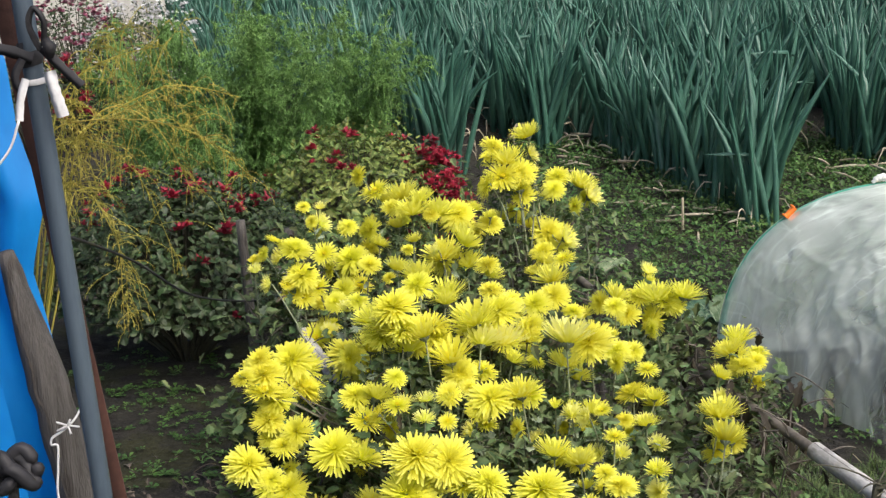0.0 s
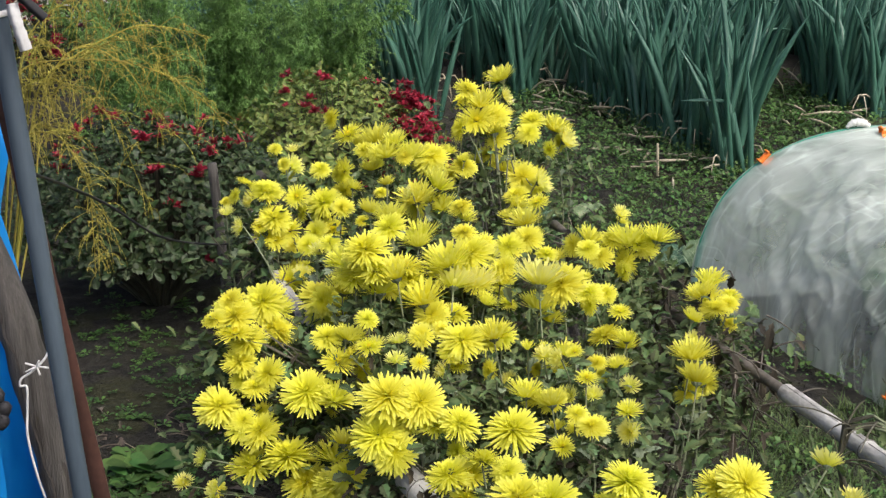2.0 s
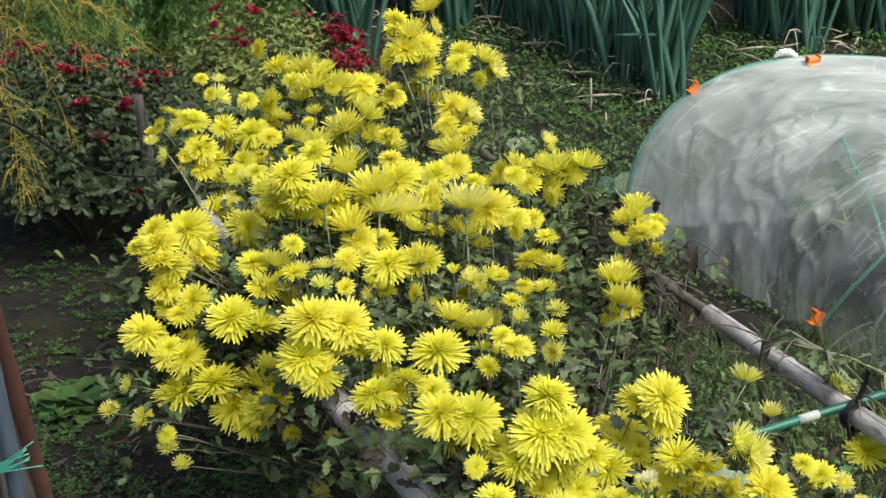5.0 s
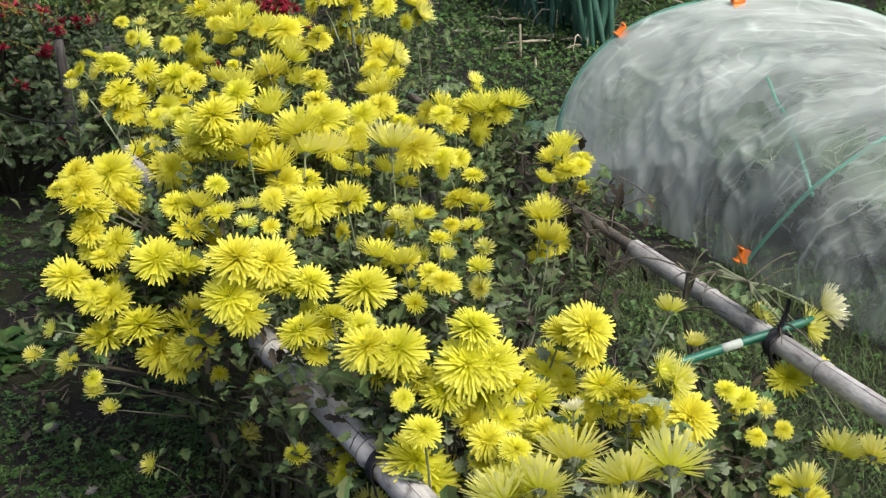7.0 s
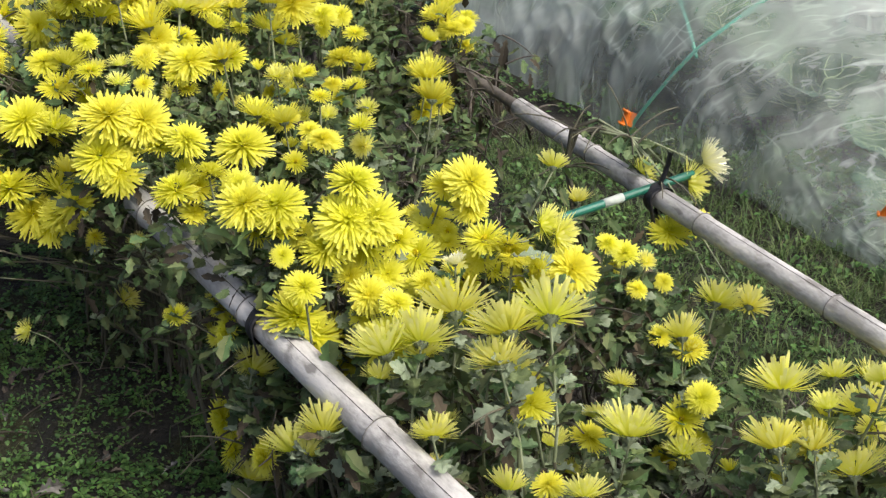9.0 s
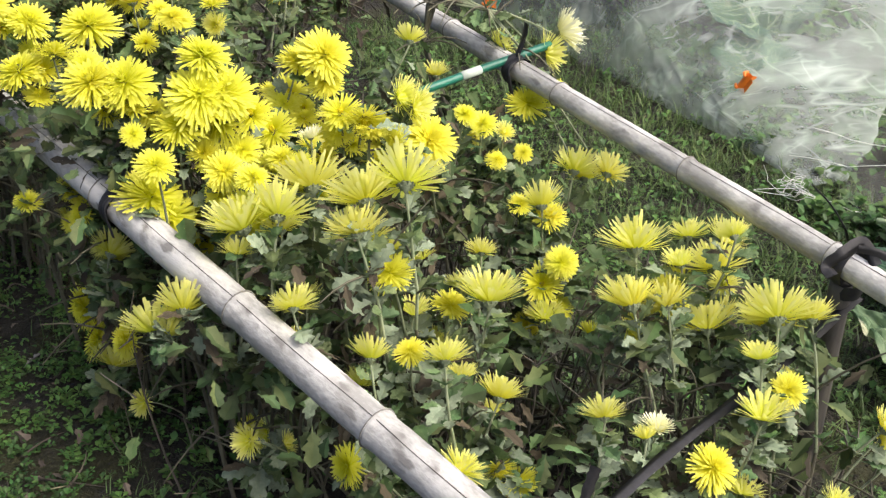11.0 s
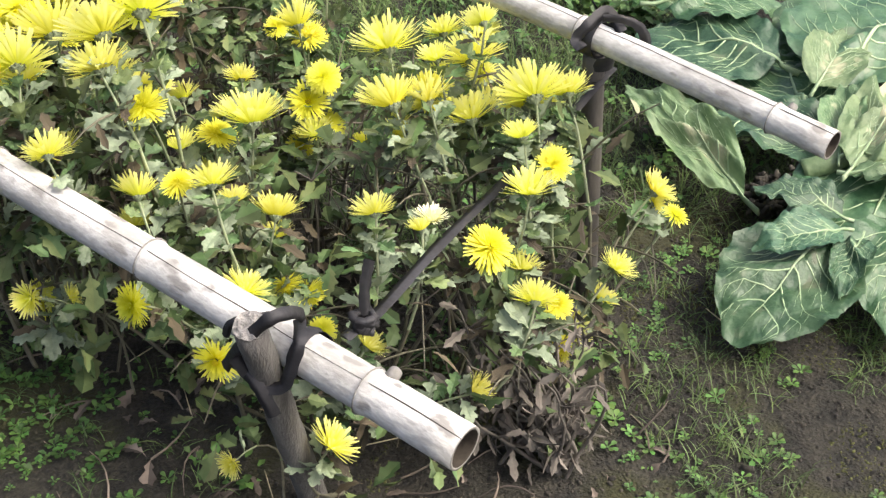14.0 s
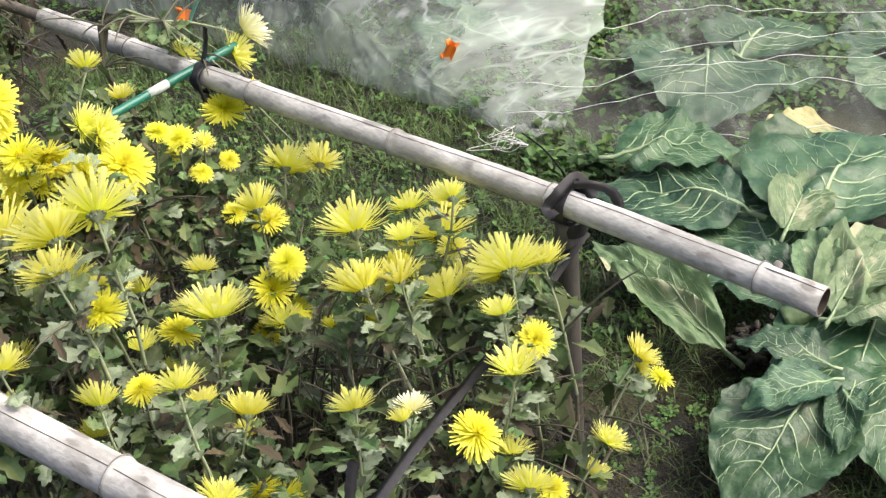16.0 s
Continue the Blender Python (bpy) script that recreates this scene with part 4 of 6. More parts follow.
BED.append(((-0.09, 3.02), [
    (0.09, 3.16, 0.73, 0.092, 1), (0.06, 3.18, 0.75, 0.064, 1), (0.05, 3.04, 0.59, 0.062, 0), (0.01, 3.02, 0.64, 0.041, 1), (-0.03, 2.98, 0.63, 0.080, 0),
    (-0.07, 2.99, 0.64, 0.108, 0), (-0.17, 3.11, 0.65, 0.084, 0), (-0.24, 3.17, 0.64, 0.078, 0), (-0.12, 3.00, 0.67, 0.061, 1), (-0.28, 3.16, 0.68, 0.050, 4),
    (-0.01, 2.84, 0.61, 0.077, 0), (-0.19, 3.04, 0.63, 0.055, 1), (-0.14, 2.97, 0.65, 0.080, 0), (-0.07, 2.78, 0.60, 0.101, 0), (-0.24, 2.95, 0.60, 0.067, 4),
], 0.08))
BED.append(((-0.28, 2.72), [
    (-0.29, 2.94, 0.61, 0.047, 0), (-0.13, 2.74, 0.64, 0.037, 0), (-0.28, 2.88, 0.55, 0.085, 0), (-0.23, 2.77, 0.57, 0.051, 0), (-0.35, 2.90, 0.67, 0.029, 1),
    (-0.34, 2.87, 0.64, 0.046, 3), (-0.38, 2.82, 0.69, 0.032, 0), (-0.33, 2.76, 0.60, 0.057, 0), (-0.28, 2.65, 0.55, 0.055, 0), (-0.33, 2.61, 0.57, 0.048, 0),
    (-0.29, 2.57, 0.55, 0.047, 0), (-0.38, 2.63, 0.65, 0.072, 1), (-0.36, 2.60, 0.60, 0.072, 0), (-0.33, 2.55, 0.48, 0.072, 0), (-0.42, 2.63, 0.67, 0.042, 1),
    (-0.44, 2.59, 0.65, 0.036, 4),
], 0.08))
BED.append(((0.18, 2.21), [
    (0.33, 2.23, 0.49, 0.042, 1), (0.32, 2.26, 0.53, 0.043, 1), (0.31, 2.18, 0.46, 0.042, 1), (0.29, 2.24, 0.49, 0.064, 1), (0.26, 2.27, 0.56, 0.053, 0),
    (0.27, 2.18, 0.46, 0.037, 1), (0.21, 2.15, 0.50, 0.051, 1), (0.16, 2.18, 0.58, 0.061, 0), (0.16, 2.16, 0.64, 0.100, 2), (0.10, 2.30, 0.58, 0.053, 0),
    (0.13, 2.04, 0.55, 0.024, 1), (0.05, 2.24, 0.60, 0.073, 2), (0.04, 2.27, 0.64, 0.084, 0), (0.03, 2.36, 0.65, 0.049, 1), (0.07, 2.05, 0.58, 0.067, 1),
], 0.08))
BED.append(((-0.03, 2.14), [
    (0.01, 2.21, 0.61, 0.061, 2), (0.02, 2.03, 0.57, 0.076, 0), (-0.01, 2.22, 0.65, 0.082, 0), (-0.00, 2.02, 0.55, 0.048, 0), (-0.06, 2.36, 0.65, 0.075, 0),
    (-0.05, 2.16, 0.60, 0.075, 0), (-0.05, 2.02, 0.58, 0.043, 0), (-0.08, 2.21, 0.64, 0.071, 1), (-0.11, 2.32, 0.70, 0.063, 0), (-0.11, 2.21, 0.71, 0.061, 0),
    (-0.09, 2.01, 0.58, 0.033, 1), (-0.09, 1.93, 0.58, 0.032, 1), (-0.15, 2.39, 0.69, 0.049, 1), (-0.13, 2.15, 0.65, 0.070, 1), (-0.10, 1.91, 0.20, 0.044, 3),
    (-0.15, 2.15, 0.69, 0.079, 0),
], 0.08))
BED.append(((-0.04, 2.17), [
    (-0.43, 2.54, 0.60, 0.035, 4), (-0.23, 2.41, 0.61, 0.044, 0), (-0.24, 2.30, 0.54, 0.086, 0), (-0.20, 2.27, 0.63, 0.063, 0), (-0.31, 2.18, 0.56, 0.061, 0),
    (-0.33, 2.15, 0.59, 0.081, 0), (-0.17, 2.18, 0.64, 0.081, 1), (-0.32, 2.13, 0.55, 0.050, 0), (-0.38, 2.10, 0.61, 0.050, 0), (-0.37, 2.08, 0.59, 0.069, 0),
    (-0.35, 2.07, 0.55, 0.069, 0), (-0.36, 2.05, 0.52, 0.059, 0), (-0.31, 2.02, 0.51, 0.058, 0), (-0.21, 2.04, 0.57, 0.053, 0), (-0.33, 2.01, 0.49, 0.049, 0),
], 0.08))
BED.append(((0.05, 1.95), [
    (-0.39, 2.00, 0.46, 0.073, 0), (-0.17, 2.03, 0.58, 0.053, 0), (-0.35, 1.98, 0.43, 0.058, 0), (-0.19, 2.01, 0.54, 0.057, 0), (-0.14, 2.02, 0.61, 0.038, 1),
    (-0.42, 1.95, 0.39, 0.029, 4), (-0.32, 1.97, 0.43, 0.068, 0), (-0.24, 1.97, 0.50, 0.104, 0), (-0.19, 1.96, 0.50, 0.057, 1), (-0.27, 1.94, 0.40, 0.096, 0),
    (-0.40, 1.92, 0.34, 0.034, 4), (-0.24, 1.92, 0.36, 0.077, 0), (-0.19, 1.93, 0.41, 0.066, 0), (-0.35, 1.90, 0.32, 0.029, 0), (-0.17, 1.89, 0.39, 0.066, 0),
    (-0.26, 1.81, 0.21, 0.033, 4),
], 0.08))
BED.append(((0.26, 1.85), [
    (0.44, 2.17, 0.49, 0.073, 0), (0.44, 2.11, 0.47, 0.067, 0), (0.56, 1.74, 0.50, 0.044, 2), (0.23, 2.01, 0.51, 0.039, 1), (0.28, 1.87, 0.52, 0.036, 1),
    (0.16, 2.04, 0.54, 0.034, 1), (0.35, 1.62, 0.48, 0.058, 0), (0.20, 1.89, 0.50, 0.037, 1), (0.36, 1.59, 0.54, 0.056, 1), (0.16, 1.91, 0.52, 0.055, 1),
    (0.34, 1.60, 0.47, 0.049, 0), (0.21, 1.79, 0.53, 0.044, 1), (0.12, 1.92, 0.53, 0.055, 1), (0.09, 1.78, 0.53, 0.086, 1), (0.01, 1.76, 0.55, 0.060, 1),
], 0.08))
BED.append(((0.19, 1.62), [
    (0.15, 1.51, 0.52, 0.045, 0), (0.04, 1.66, 0.12, 0.072, 4), (0.12, 1.50, 0.57, 0.075, 0), (0.04, 1.65, 0.55, 0.056, 1), (0.05, 1.62, 0.09, 0.062, 4),
    (0.12, 1.49, 0.54, 0.037, 5), (-0.05, 1.79, 0.57, 0.077, 0), (0.09, 1.50, 0.33, 0.055, 2), (0.08, 1.52, 0.13, 0.067, 2), (0.08, 1.51, 0.57, 0.075, 0),
    (0.04, 1.57, 0.38, 0.049, 4), (-0.01, 1.64, 0.53, 0.065, 1), (0.05, 1.54, 0.36, 0.048, 4), (-0.09, 1.76, 0.50, 0.069, 0), (-0.10, 1.79, 0.58, 0.086, 0),
    (-0.14, 1.85, 0.35, 0.028, 0),
], 0.25))
BED.append(((0.31, 1.36), [
    (0.12, 1.32, 0.33, 0.065, 2), (0.10, 1.39, 0.14, 0.032, 4), (0.14, 1.30, 0.33, 0.043, 2), (0.21, 1.17, 0.24, 0.035, 4), (0.16, 1.30, 0.37, 0.064, 2),
    (0.14, 1.45, 0.43, 0.091, 0), (0.16, 1.43, 0.41, 0.067, 0), (0.23, 1.31, 0.43, 0.042, 2), (0.23, 1.32, 0.47, 0.076, 2), (0.18, 1.47, 0.52, 0.067, 0),
    (0.27, 1.30, 0.35, 0.036, 2), (0.23, 1.41, 0.48, 0.051, 0), (0.21, 1.46, 0.48, 0.045, 0), (0.28, 1.32, 0.48, 0.069, 2), (0.21, 1.47, 0.56, 0.096, 0),
], 0.28))
BED.append(((0.34, 1.46), [
    (0.26, 1.37, 0.49, 0.043, 0), (0.22, 1.50, 0.60, 0.067, 1), (0.31, 1.30, 0.36, 0.036, 2), (0.24, 1.47, 0.56, 0.074, 0), (0.26, 1.46, 0.48, 0.045, 0),
    (0.36, 1.28, 0.47, 0.048, 2), (0.31, 1.45, 0.47, 0.038, 0), (0.34, 1.42, 0.46, 0.081, 2), (0.31, 1.53, 0.47, 0.063, 0), (0.345, 1.445, 0.505, 0.028, 6),
    (0.40, 1.51, 0.50, 0.055, 0), (0.39, 1.56, 0.52, 0.048, 0), (0.43, 1.46, 0.49, 0.045, 5), (0.39, 1.56, 0.56, 0.071, 0), (0.43, 1.49, 0.49, 0.063, 5),
    (0.50, 1.54, 0.50, 0.048, 3),
], 0.28))
BED.append(((0.71, 1.55), [
    (0.826, 1.755, 0.485, 0.066, 7), (0.800, 1.742, 0.455, 0.058, 3), (0.77, 1.65, 0.43, 0.054, 1), (0.721, 1.763, 0.470, 0.046, 3), (0.73, 1.66, 0.41, 0.063, 1),
    (0.82, 1.53, 0.36, 0.052, 2), (0.76, 1.52, 0.38, 0.059, 2), (0.66, 1.56, 0.42, 0.026, 1), (0.62, 1.55, 0.44, 0.042, 1), (0.68, 1.45, 0.37, 0.057, 2),
    (0.65, 1.45, 0.36, 0.032, 0), (0.52, 1.52, 0.49, 0.056, 3), (0.52, 1.48, 0.46, 0.071, 0), (0.82, 1.17, 0.47, 0.039, 2), (0.66, 1.31, 0.35, 0.041, 0),
], 0.28))
BED.append(((0.53, 1.27), [
    (0.416, 1.241, 0.558, 0.076, 2), (0.365, 1.243, 0.539, 0.074, 2), (0.351, 1.216, 0.510, 0.060, 2), (0.276, 1.196, 0.426, 0.048, 2), (0.446, 1.270, 0.337, 0.042, 2),
    (0.508, 1.465, 0.285, 0.040, 2), (0.563, 1.358, 0.358, 0.036, 2), (0.527, 1.220, 0.391, 0.074, 2), (0.637, 1.292, 0.288, 0.045, 2), (0.666, 1.316, 0.346, 0.045, 0),
    (0.639, 1.316, 0.316, 0.052, 0), (0.363, 1.167, 0.359, 0.046, 2), (0.517, 1.123, 0.309, 0.052, 2), (0.470, 1.140, 0.330, 0.036, 2), (0.430, 1.330, 0.400, 0.040, 2),
], 0.28))
BED.append(((0.56, 1.05), [
    (0.438, 1.113, 0.386, 0.048, 2), (0.579, 0.977, 0.387, 0.044, 2), (0.664, 0.998, 0.330, 0.034, 6), (0.444, 1.033, 0.282, 0.047, 2), (0.517, 1.038, 0.228, 0.050, 5),
    (0.495, 1.050, 0.245, 0.040, 5), (0.712, 0.939, 0.306, 0.056, 0), (0.738, 0.876, 0.273, 0.046, 2), (0.774, 0.960, 0.364, 0.052, 2), (0.315, 1.079, 0.262, 0.050, 4),
    (0.377, 0.972, 0.235, 0.050, 4), (0.244, 1.360, 0.081, 0.055, 4), (0.255, 1.330, 0.110, 0.035, 4), (0.475, 0.860, 0.170, 0.050, 3), (0.365, 0.930, 0.110, 0.028, 4),
    (0.555, 0.935, 0.225, 0.040, 3), (0.660, 0.860, 0.165, 0.040, 3), (0.087, 1.379, 0.258, 0.050, 4),
], 0.30))
BED.append(((0.84, 1.06), [
    (0.702, 1.198, 0.461, 0.072, 2), (0.822, 1.277, 0.405, 0.045, 2), (0.868, 1.250, 0.410, 0.050, 2), (0.831, 1.213, 0.401, 0.070, 2), (0.680, 1.148, 0.410, 0.068, 2),
    (0.728, 1.150, 0.398, 0.060, 2), (0.700, 1.150, 0.355, 0.045, 3), (0.792, 1.144, 0.358, 0.062, 2), (0.848, 1.089, 0.411, 0.078, 2), (0.899, 1.085, 0.397, 0.052, 2),
    (0.799, 1.027, 0.393, 0.042, 2), (0.860, 1.050, 0.330, 0.034, 2), (1.036, 1.042, 0.221, 0.048, 3), (1.040, 1.048, 0.190, 0.028, 3), (0.917, 0.955, 0.194, 0.044, 3),
    (0.916, 0.981, 0.122, 0.042, 3), (0.861, 0.966, 0.095, 0.055, 3), (0.840, 0.975, 0.130, 0.036, 3), (0.812, 0.930, 0.110, 0.040, 4), (0.760, 1.180, 0.430, 0.040, 2),
], 0.30))


# smaller blooms between the large ones, where the plants are thick with flowers
g2 = random.Random(21)
for base, blooms, dry in BED:
    for x, y, z, wide, way in list(blooms):
        for again in range(2):
            if y <= 1.35 and again == 0 and z > 0.22 and way < 6 and g2.random() < (0.60 if wide > 0.045 else 0.35):
                blooms.append((x + g2.gauss(0.01, 0.028), y + g2.gauss(0.025, 0.025), z - g2.uniform(0.02, 0.10), wide * g2.uniform(0.6, 0.95), g2.choice((2, 2, 2, 3, 0, 1))))
            if y > 1.35 and z > 0.3 and not beyond_pole((x, y, z)) and g2.random() < (0.75 if y < 2.6 else 0.60):
                blooms.append((x + g2.gauss(0.012, 0.030), y + g2.gauss(0.015, 0.03), z - g2.uniform(0.01, 0.06), max(0.03, wide * g2.uniform(0.65, 0.95)), g2.choice((2, 2, 2, 1)) if way == 2 and y < 1.75 else g2.choice((0, 0, 1, 1, 4))))

BLOOM_AT = np.array([b[:3] for plant in BED for b in plant[1]])
BLOOM_WIDE = np.array([b[3] for plant in BED for b in plant[1]])
far_share = np.clip((BLOOM_AT[:, 1:2] - 0.9) / 2.2, 0, 1)
BLOOM_OUT = np.array([[-0.38, -0.62, 0.68]]) * (1 - far_share) + np.array([[0.0, -0.93, 0.36]]) * far_share
BLOOM_OUT /= np.linalg.norm(BLOOM_OUT, axis=1)[:, None]
# the poles, the post and the strap stay clear of leaves as well
GUARDS = []
for a, c, n, wide in (((0.985, 1.115, 0.06), (0.963, 1.122, 0.40), 10, 0.030), ((0.99, 1.12, 0.38), (0.52, 0.87, 0.32), 30, 0.012), ((0.49, 0.70, 0.345), (0.09, 1.48, 0.415), 40, 0.034), ((1.06, 0.85, 0.42), (0.62, 2.05, 0.44), 50, 0.034), ((0.46, 0.92, 0.05), (0.38, 0.825, 0.40), 10, 0.035)):
    GUARDS += [(*Vector(a).lerp(Vector(c), k / n), wide) for k in range(n + 1)]
guards = np.array(GUARDS)
guard_share = np.clip((guards[:, 1:2] - 0.9) / 2.2, 0, 1)
guard_out = np.array([[-0.38, -0.62, 0.68]]) * (1 - guard_share) + np.array([[0.0, -0.93, 0.36]]) * guard_share
BLOOM_AT, BLOOM_WIDE = np.vstack([BLOOM_AT, guards[:, :3]]), np.concatenate([BLOOM_WIDE, guards[:, 3]])
BLOOM_OUT = np.vstack([BLOOM_OUT, guard_out / np.linalg.norm(guard_out, axis=1)[:, None]])
for base, blooms, dry in BED:
    chrysanthemum(base, blooms, dry)


# the old cane that goes on past the right pole, wrapped in withered leaves
cane = thing("old_cane", (0.60, 2.10, 0), "old brown cane wrapped in withered leaves", "cane")
s = Shape()
line = smooth_line([(0.606, 2.085, 0.436), (0.52, 2.32, 0.435), (0.42, 2.60, 0.44), (0.27, 3.02, 0.45)], 12)
s.tube(line, [0.010 * (1 + 0.35 * noise.noise((k * 0.9, 2, 2))) for k in range(len(line))], 9)
part("shaft", within(cane, s).mesh("shaft", DEAD_STEM), cane)
s, t = Shape(), Shape()
fresh = Shape()
for k in range(620):
    p = line[rnd.randrange(5, len(line))] + Vector((rnd.gauss(0, 0.045), rnd.gauss(0, 0.045), rnd.gauss(-0.03, 0.06)))
    out = Vector((rnd.gauss(0, 1), rnd.gauss(0, 1), rnd.gauss(-0.2, 0.6))).normalized()
    (fresh if k % 2 else s).add(rnd.choice(LEAF_SHAPES) if k % 2 else CURLED, Matrix.Translation(p - Vector(cane.location)) @ out.to_track_quat("Y", "Z").to_matrix().to_4x4() @ Matrix.Scale(rnd.uniform(0.014, 0.034), 4))
    if k % 3 == 0:
        t.tube(bezier(p, p + out * 0.04, p + out * 0.07 - Vector((0, 0, 0.02)), 4), [0.0020, 0.0018, 0.0015, 0.0012, 0.0008], 4, cap=False)
part("withered_foliage", s.mesh("withered_foliage", DRY_LEAF), cane, label="withered brown leaves", kind="stuff")
part("foliage", fresh.mesh("foliage", SHADED_LEAF_MASS), cane, label="green leaves grown through the cane", kind="stuff")
part("twig", within(cane, t).mesh("twig", DEAD_STEM), cane, kind="stuff")

# fallen leaves and stalks on the soil beside and under the bed
fallen = Shape()
for _ in range(1500):
    x, y = rnd.uniform(-0.9, 0.9), rnd.uniform(0.75, 3.0)
    if x > 1.25 - 0.39 * y or x < 0.30 - 0.514 * (y - 0.632) - 0.45:
        continue
    fallen.add(CURLED, Matrix.Translation((x, y, height(x, y) + 0.006)) @ Matrix.Rotation(rnd.uniform(0, 6.28), 4, "Z") @ Matrix.Rotation(rnd.gauss(0.25, 0.3), 4, "X") @ Matrix.Scale(rnd.uniform(0.012, 0.036), 4))
    if rnd.random() < 0.3:
        a, l = rnd.uniform(0, 6.28), rnd.uniform(0.03, 0.11)
        q = Vector((x, y, height(x, y) + 0.006))
        fallen.tube(bezier(q, q + Vector((l * 0.5 * math.cos(a), l * 0.5 * math.sin(a), rnd.uniform(0, 0.03))), q + Vector((l * math.cos(a + 0.4), l * math.sin(a + 0.4), 0.0)), 4), [0.0016, 0.0015, 0.0013, 0.001, 0.0006], 4, cap=False)
pale_litter = Shape()
for _ in range(46):
    x, y = rnd.uniform(-0.55, 0.12), rnd.uniform(1.35, 2.4)
    if x < 0.42 - 0.514 * (y - 0.632) + 0.05:
        pale_litter.add(FINE_LEAVES[rnd.randrange(6)], Matrix.Translation((x, y, height(x, y) + 0.015)) @ Matrix.Rotation(rnd.uniform(0, 6.28), 4, "Z") @ Matrix.Rotation(rnd.gauss(0.3, 0.4), 4, "X") @ Matrix.Rotation(rnd.gauss(0, 0.6), 4, "Y") @ Matrix.Scale(rnd.uniform(0.022, 0.048), 4))
tagged(new("dead_leaves", pale_litter.mesh("dead_leaves", GREY_LITTER)), "pale grey dead leaves lying on the soil", "dead leaves", kind="stuff")
tagged(new("leaf_litter", fallen.mesh("leaf_litter", DRY_LITTER)), "fallen brown leaves and stalks on the soil", "leaf litter", kind="stuff")

# dead twigs between the plants, low in the bed
twigs = Shape()
for _ in range(340):
    k = rnd.uniform(0.13, 1)
    along = Vector((0.80, 0.85, 0)).lerp(Vector((-0.05, 3.1, 0)), k)
    p = along + Vector((rnd.gauss(0, 0.13), rnd.gauss(0, 0.08), 0))
    p.z = height(p.x, p.y)
    tip = p + Vector((rnd.gauss(0, 0.05), rnd.gauss(0, 0.05), rnd.uniform(0.10, 0.32)))
    mid = p.lerp(tip, 0.5) + Vector((rnd.gauss(0, 0.03), rnd.gauss(0, 0.03), 0.03))
    twigs.tube(bezier(p, mid, tip, 5), [0.0023, 0.0021, 0.0018, 0.0015, 0.0012, 0.0008], 4, cap=False)
    for q in range(3):
        a = mid.lerp(tip, rnd.random())
        twigs.tube([a, a + Vector((rnd.gauss(0, 0.03), rnd.gauss(0, 0.03), rnd.uniform(0, 0.04)))], [0.0014, 0.0007], 4, cap=False)
for _ in range(46):
    p = Vector((0.765 + rnd.gauss(0, 0.022), 0.86 + rnd.gauss(0, 0.02), 0.0))
    tip = Vector((0.745 + rnd.gauss(-0.01, 0.05), 0.89 + rnd.gauss(0, 0.05), rnd.uniform(0.10, 0.235)))
    mid = p.lerp(tip, 0.5) + Vector((rnd.gauss(0, 0.04), rnd.gauss(0, 0.03), 0.04))
    line = bezier(p, mid, tip, 8)
    line = [q + Vector((noise.noise((q.z * 40, _ * 1.7, 1)), noise.noise((q.z * 40, _ * 1.7, 6)), 0)) * 0.008 for q in line]
    twigs.tube(line, [0.0030 - 0.00025 * q for q in range(9)], 5, cap=False)
    for q in range(11):
        a = line[rnd.randint(1, 8)]
        d = Vector((rnd.gauss(0, 1), rnd.gauss(0, 1), rnd.gauss(-0.5, 0.6))).normalized()
        twigs.add(CURLED, Matrix.Translation(a) @ d.to_track_quat("Y", "Z").to_matrix().to_4x4() @ Matrix.Rotation(rnd.uniform(0, 3), 4, "Y") @ Matrix.Scale(rnd.uniform(0.010, 0.026), 4))
tagged(new("dead_twigs", twigs.mesh("dead_twigs", DEAD_STEM)), "dead brown twigs low in the flower bed", "twigs", kind="stuff")


# ---- net tunnel ----
FEET = [(0.0, 1.36, 3.54, 0.61, 0.565), (0.9, 1.655, 2.80, 0.57, 0.47), (1.6, 1.86, 2.32, 0.56, 0.26), (2.05, 2.02, 1.98, 0.58, 0.09), (2.3, 2.08, 1.84, 0.60, 0.03)]


def arch(s, a, out=1.0):
    """A point of the tunnel: s metres from its far end, a from 0 (near foot) to pi."""
    for k in range(len(FEET) - 1):
        if s <= FEET[k + 1][0] or k == len(FEET) - 2:
            t = (s - FEET[k][0]) / (FEET[k + 1][0] - FEET[k][0])
            x, y, half, tall = [FEET[k][i] + (FEET[k + 1][i] - FEET[k][i]) * t for i in (1, 2, 3, 4)]
            break
    c, z = math.cos(a), math.sin(a)
    c = math.copysign(abs(c) ** 0.85, c)
    return Vector((x - half * c * out, y + 0.10 * c, tall * (z ** 0.8 if z > 0 else 0) * out + 0.012))


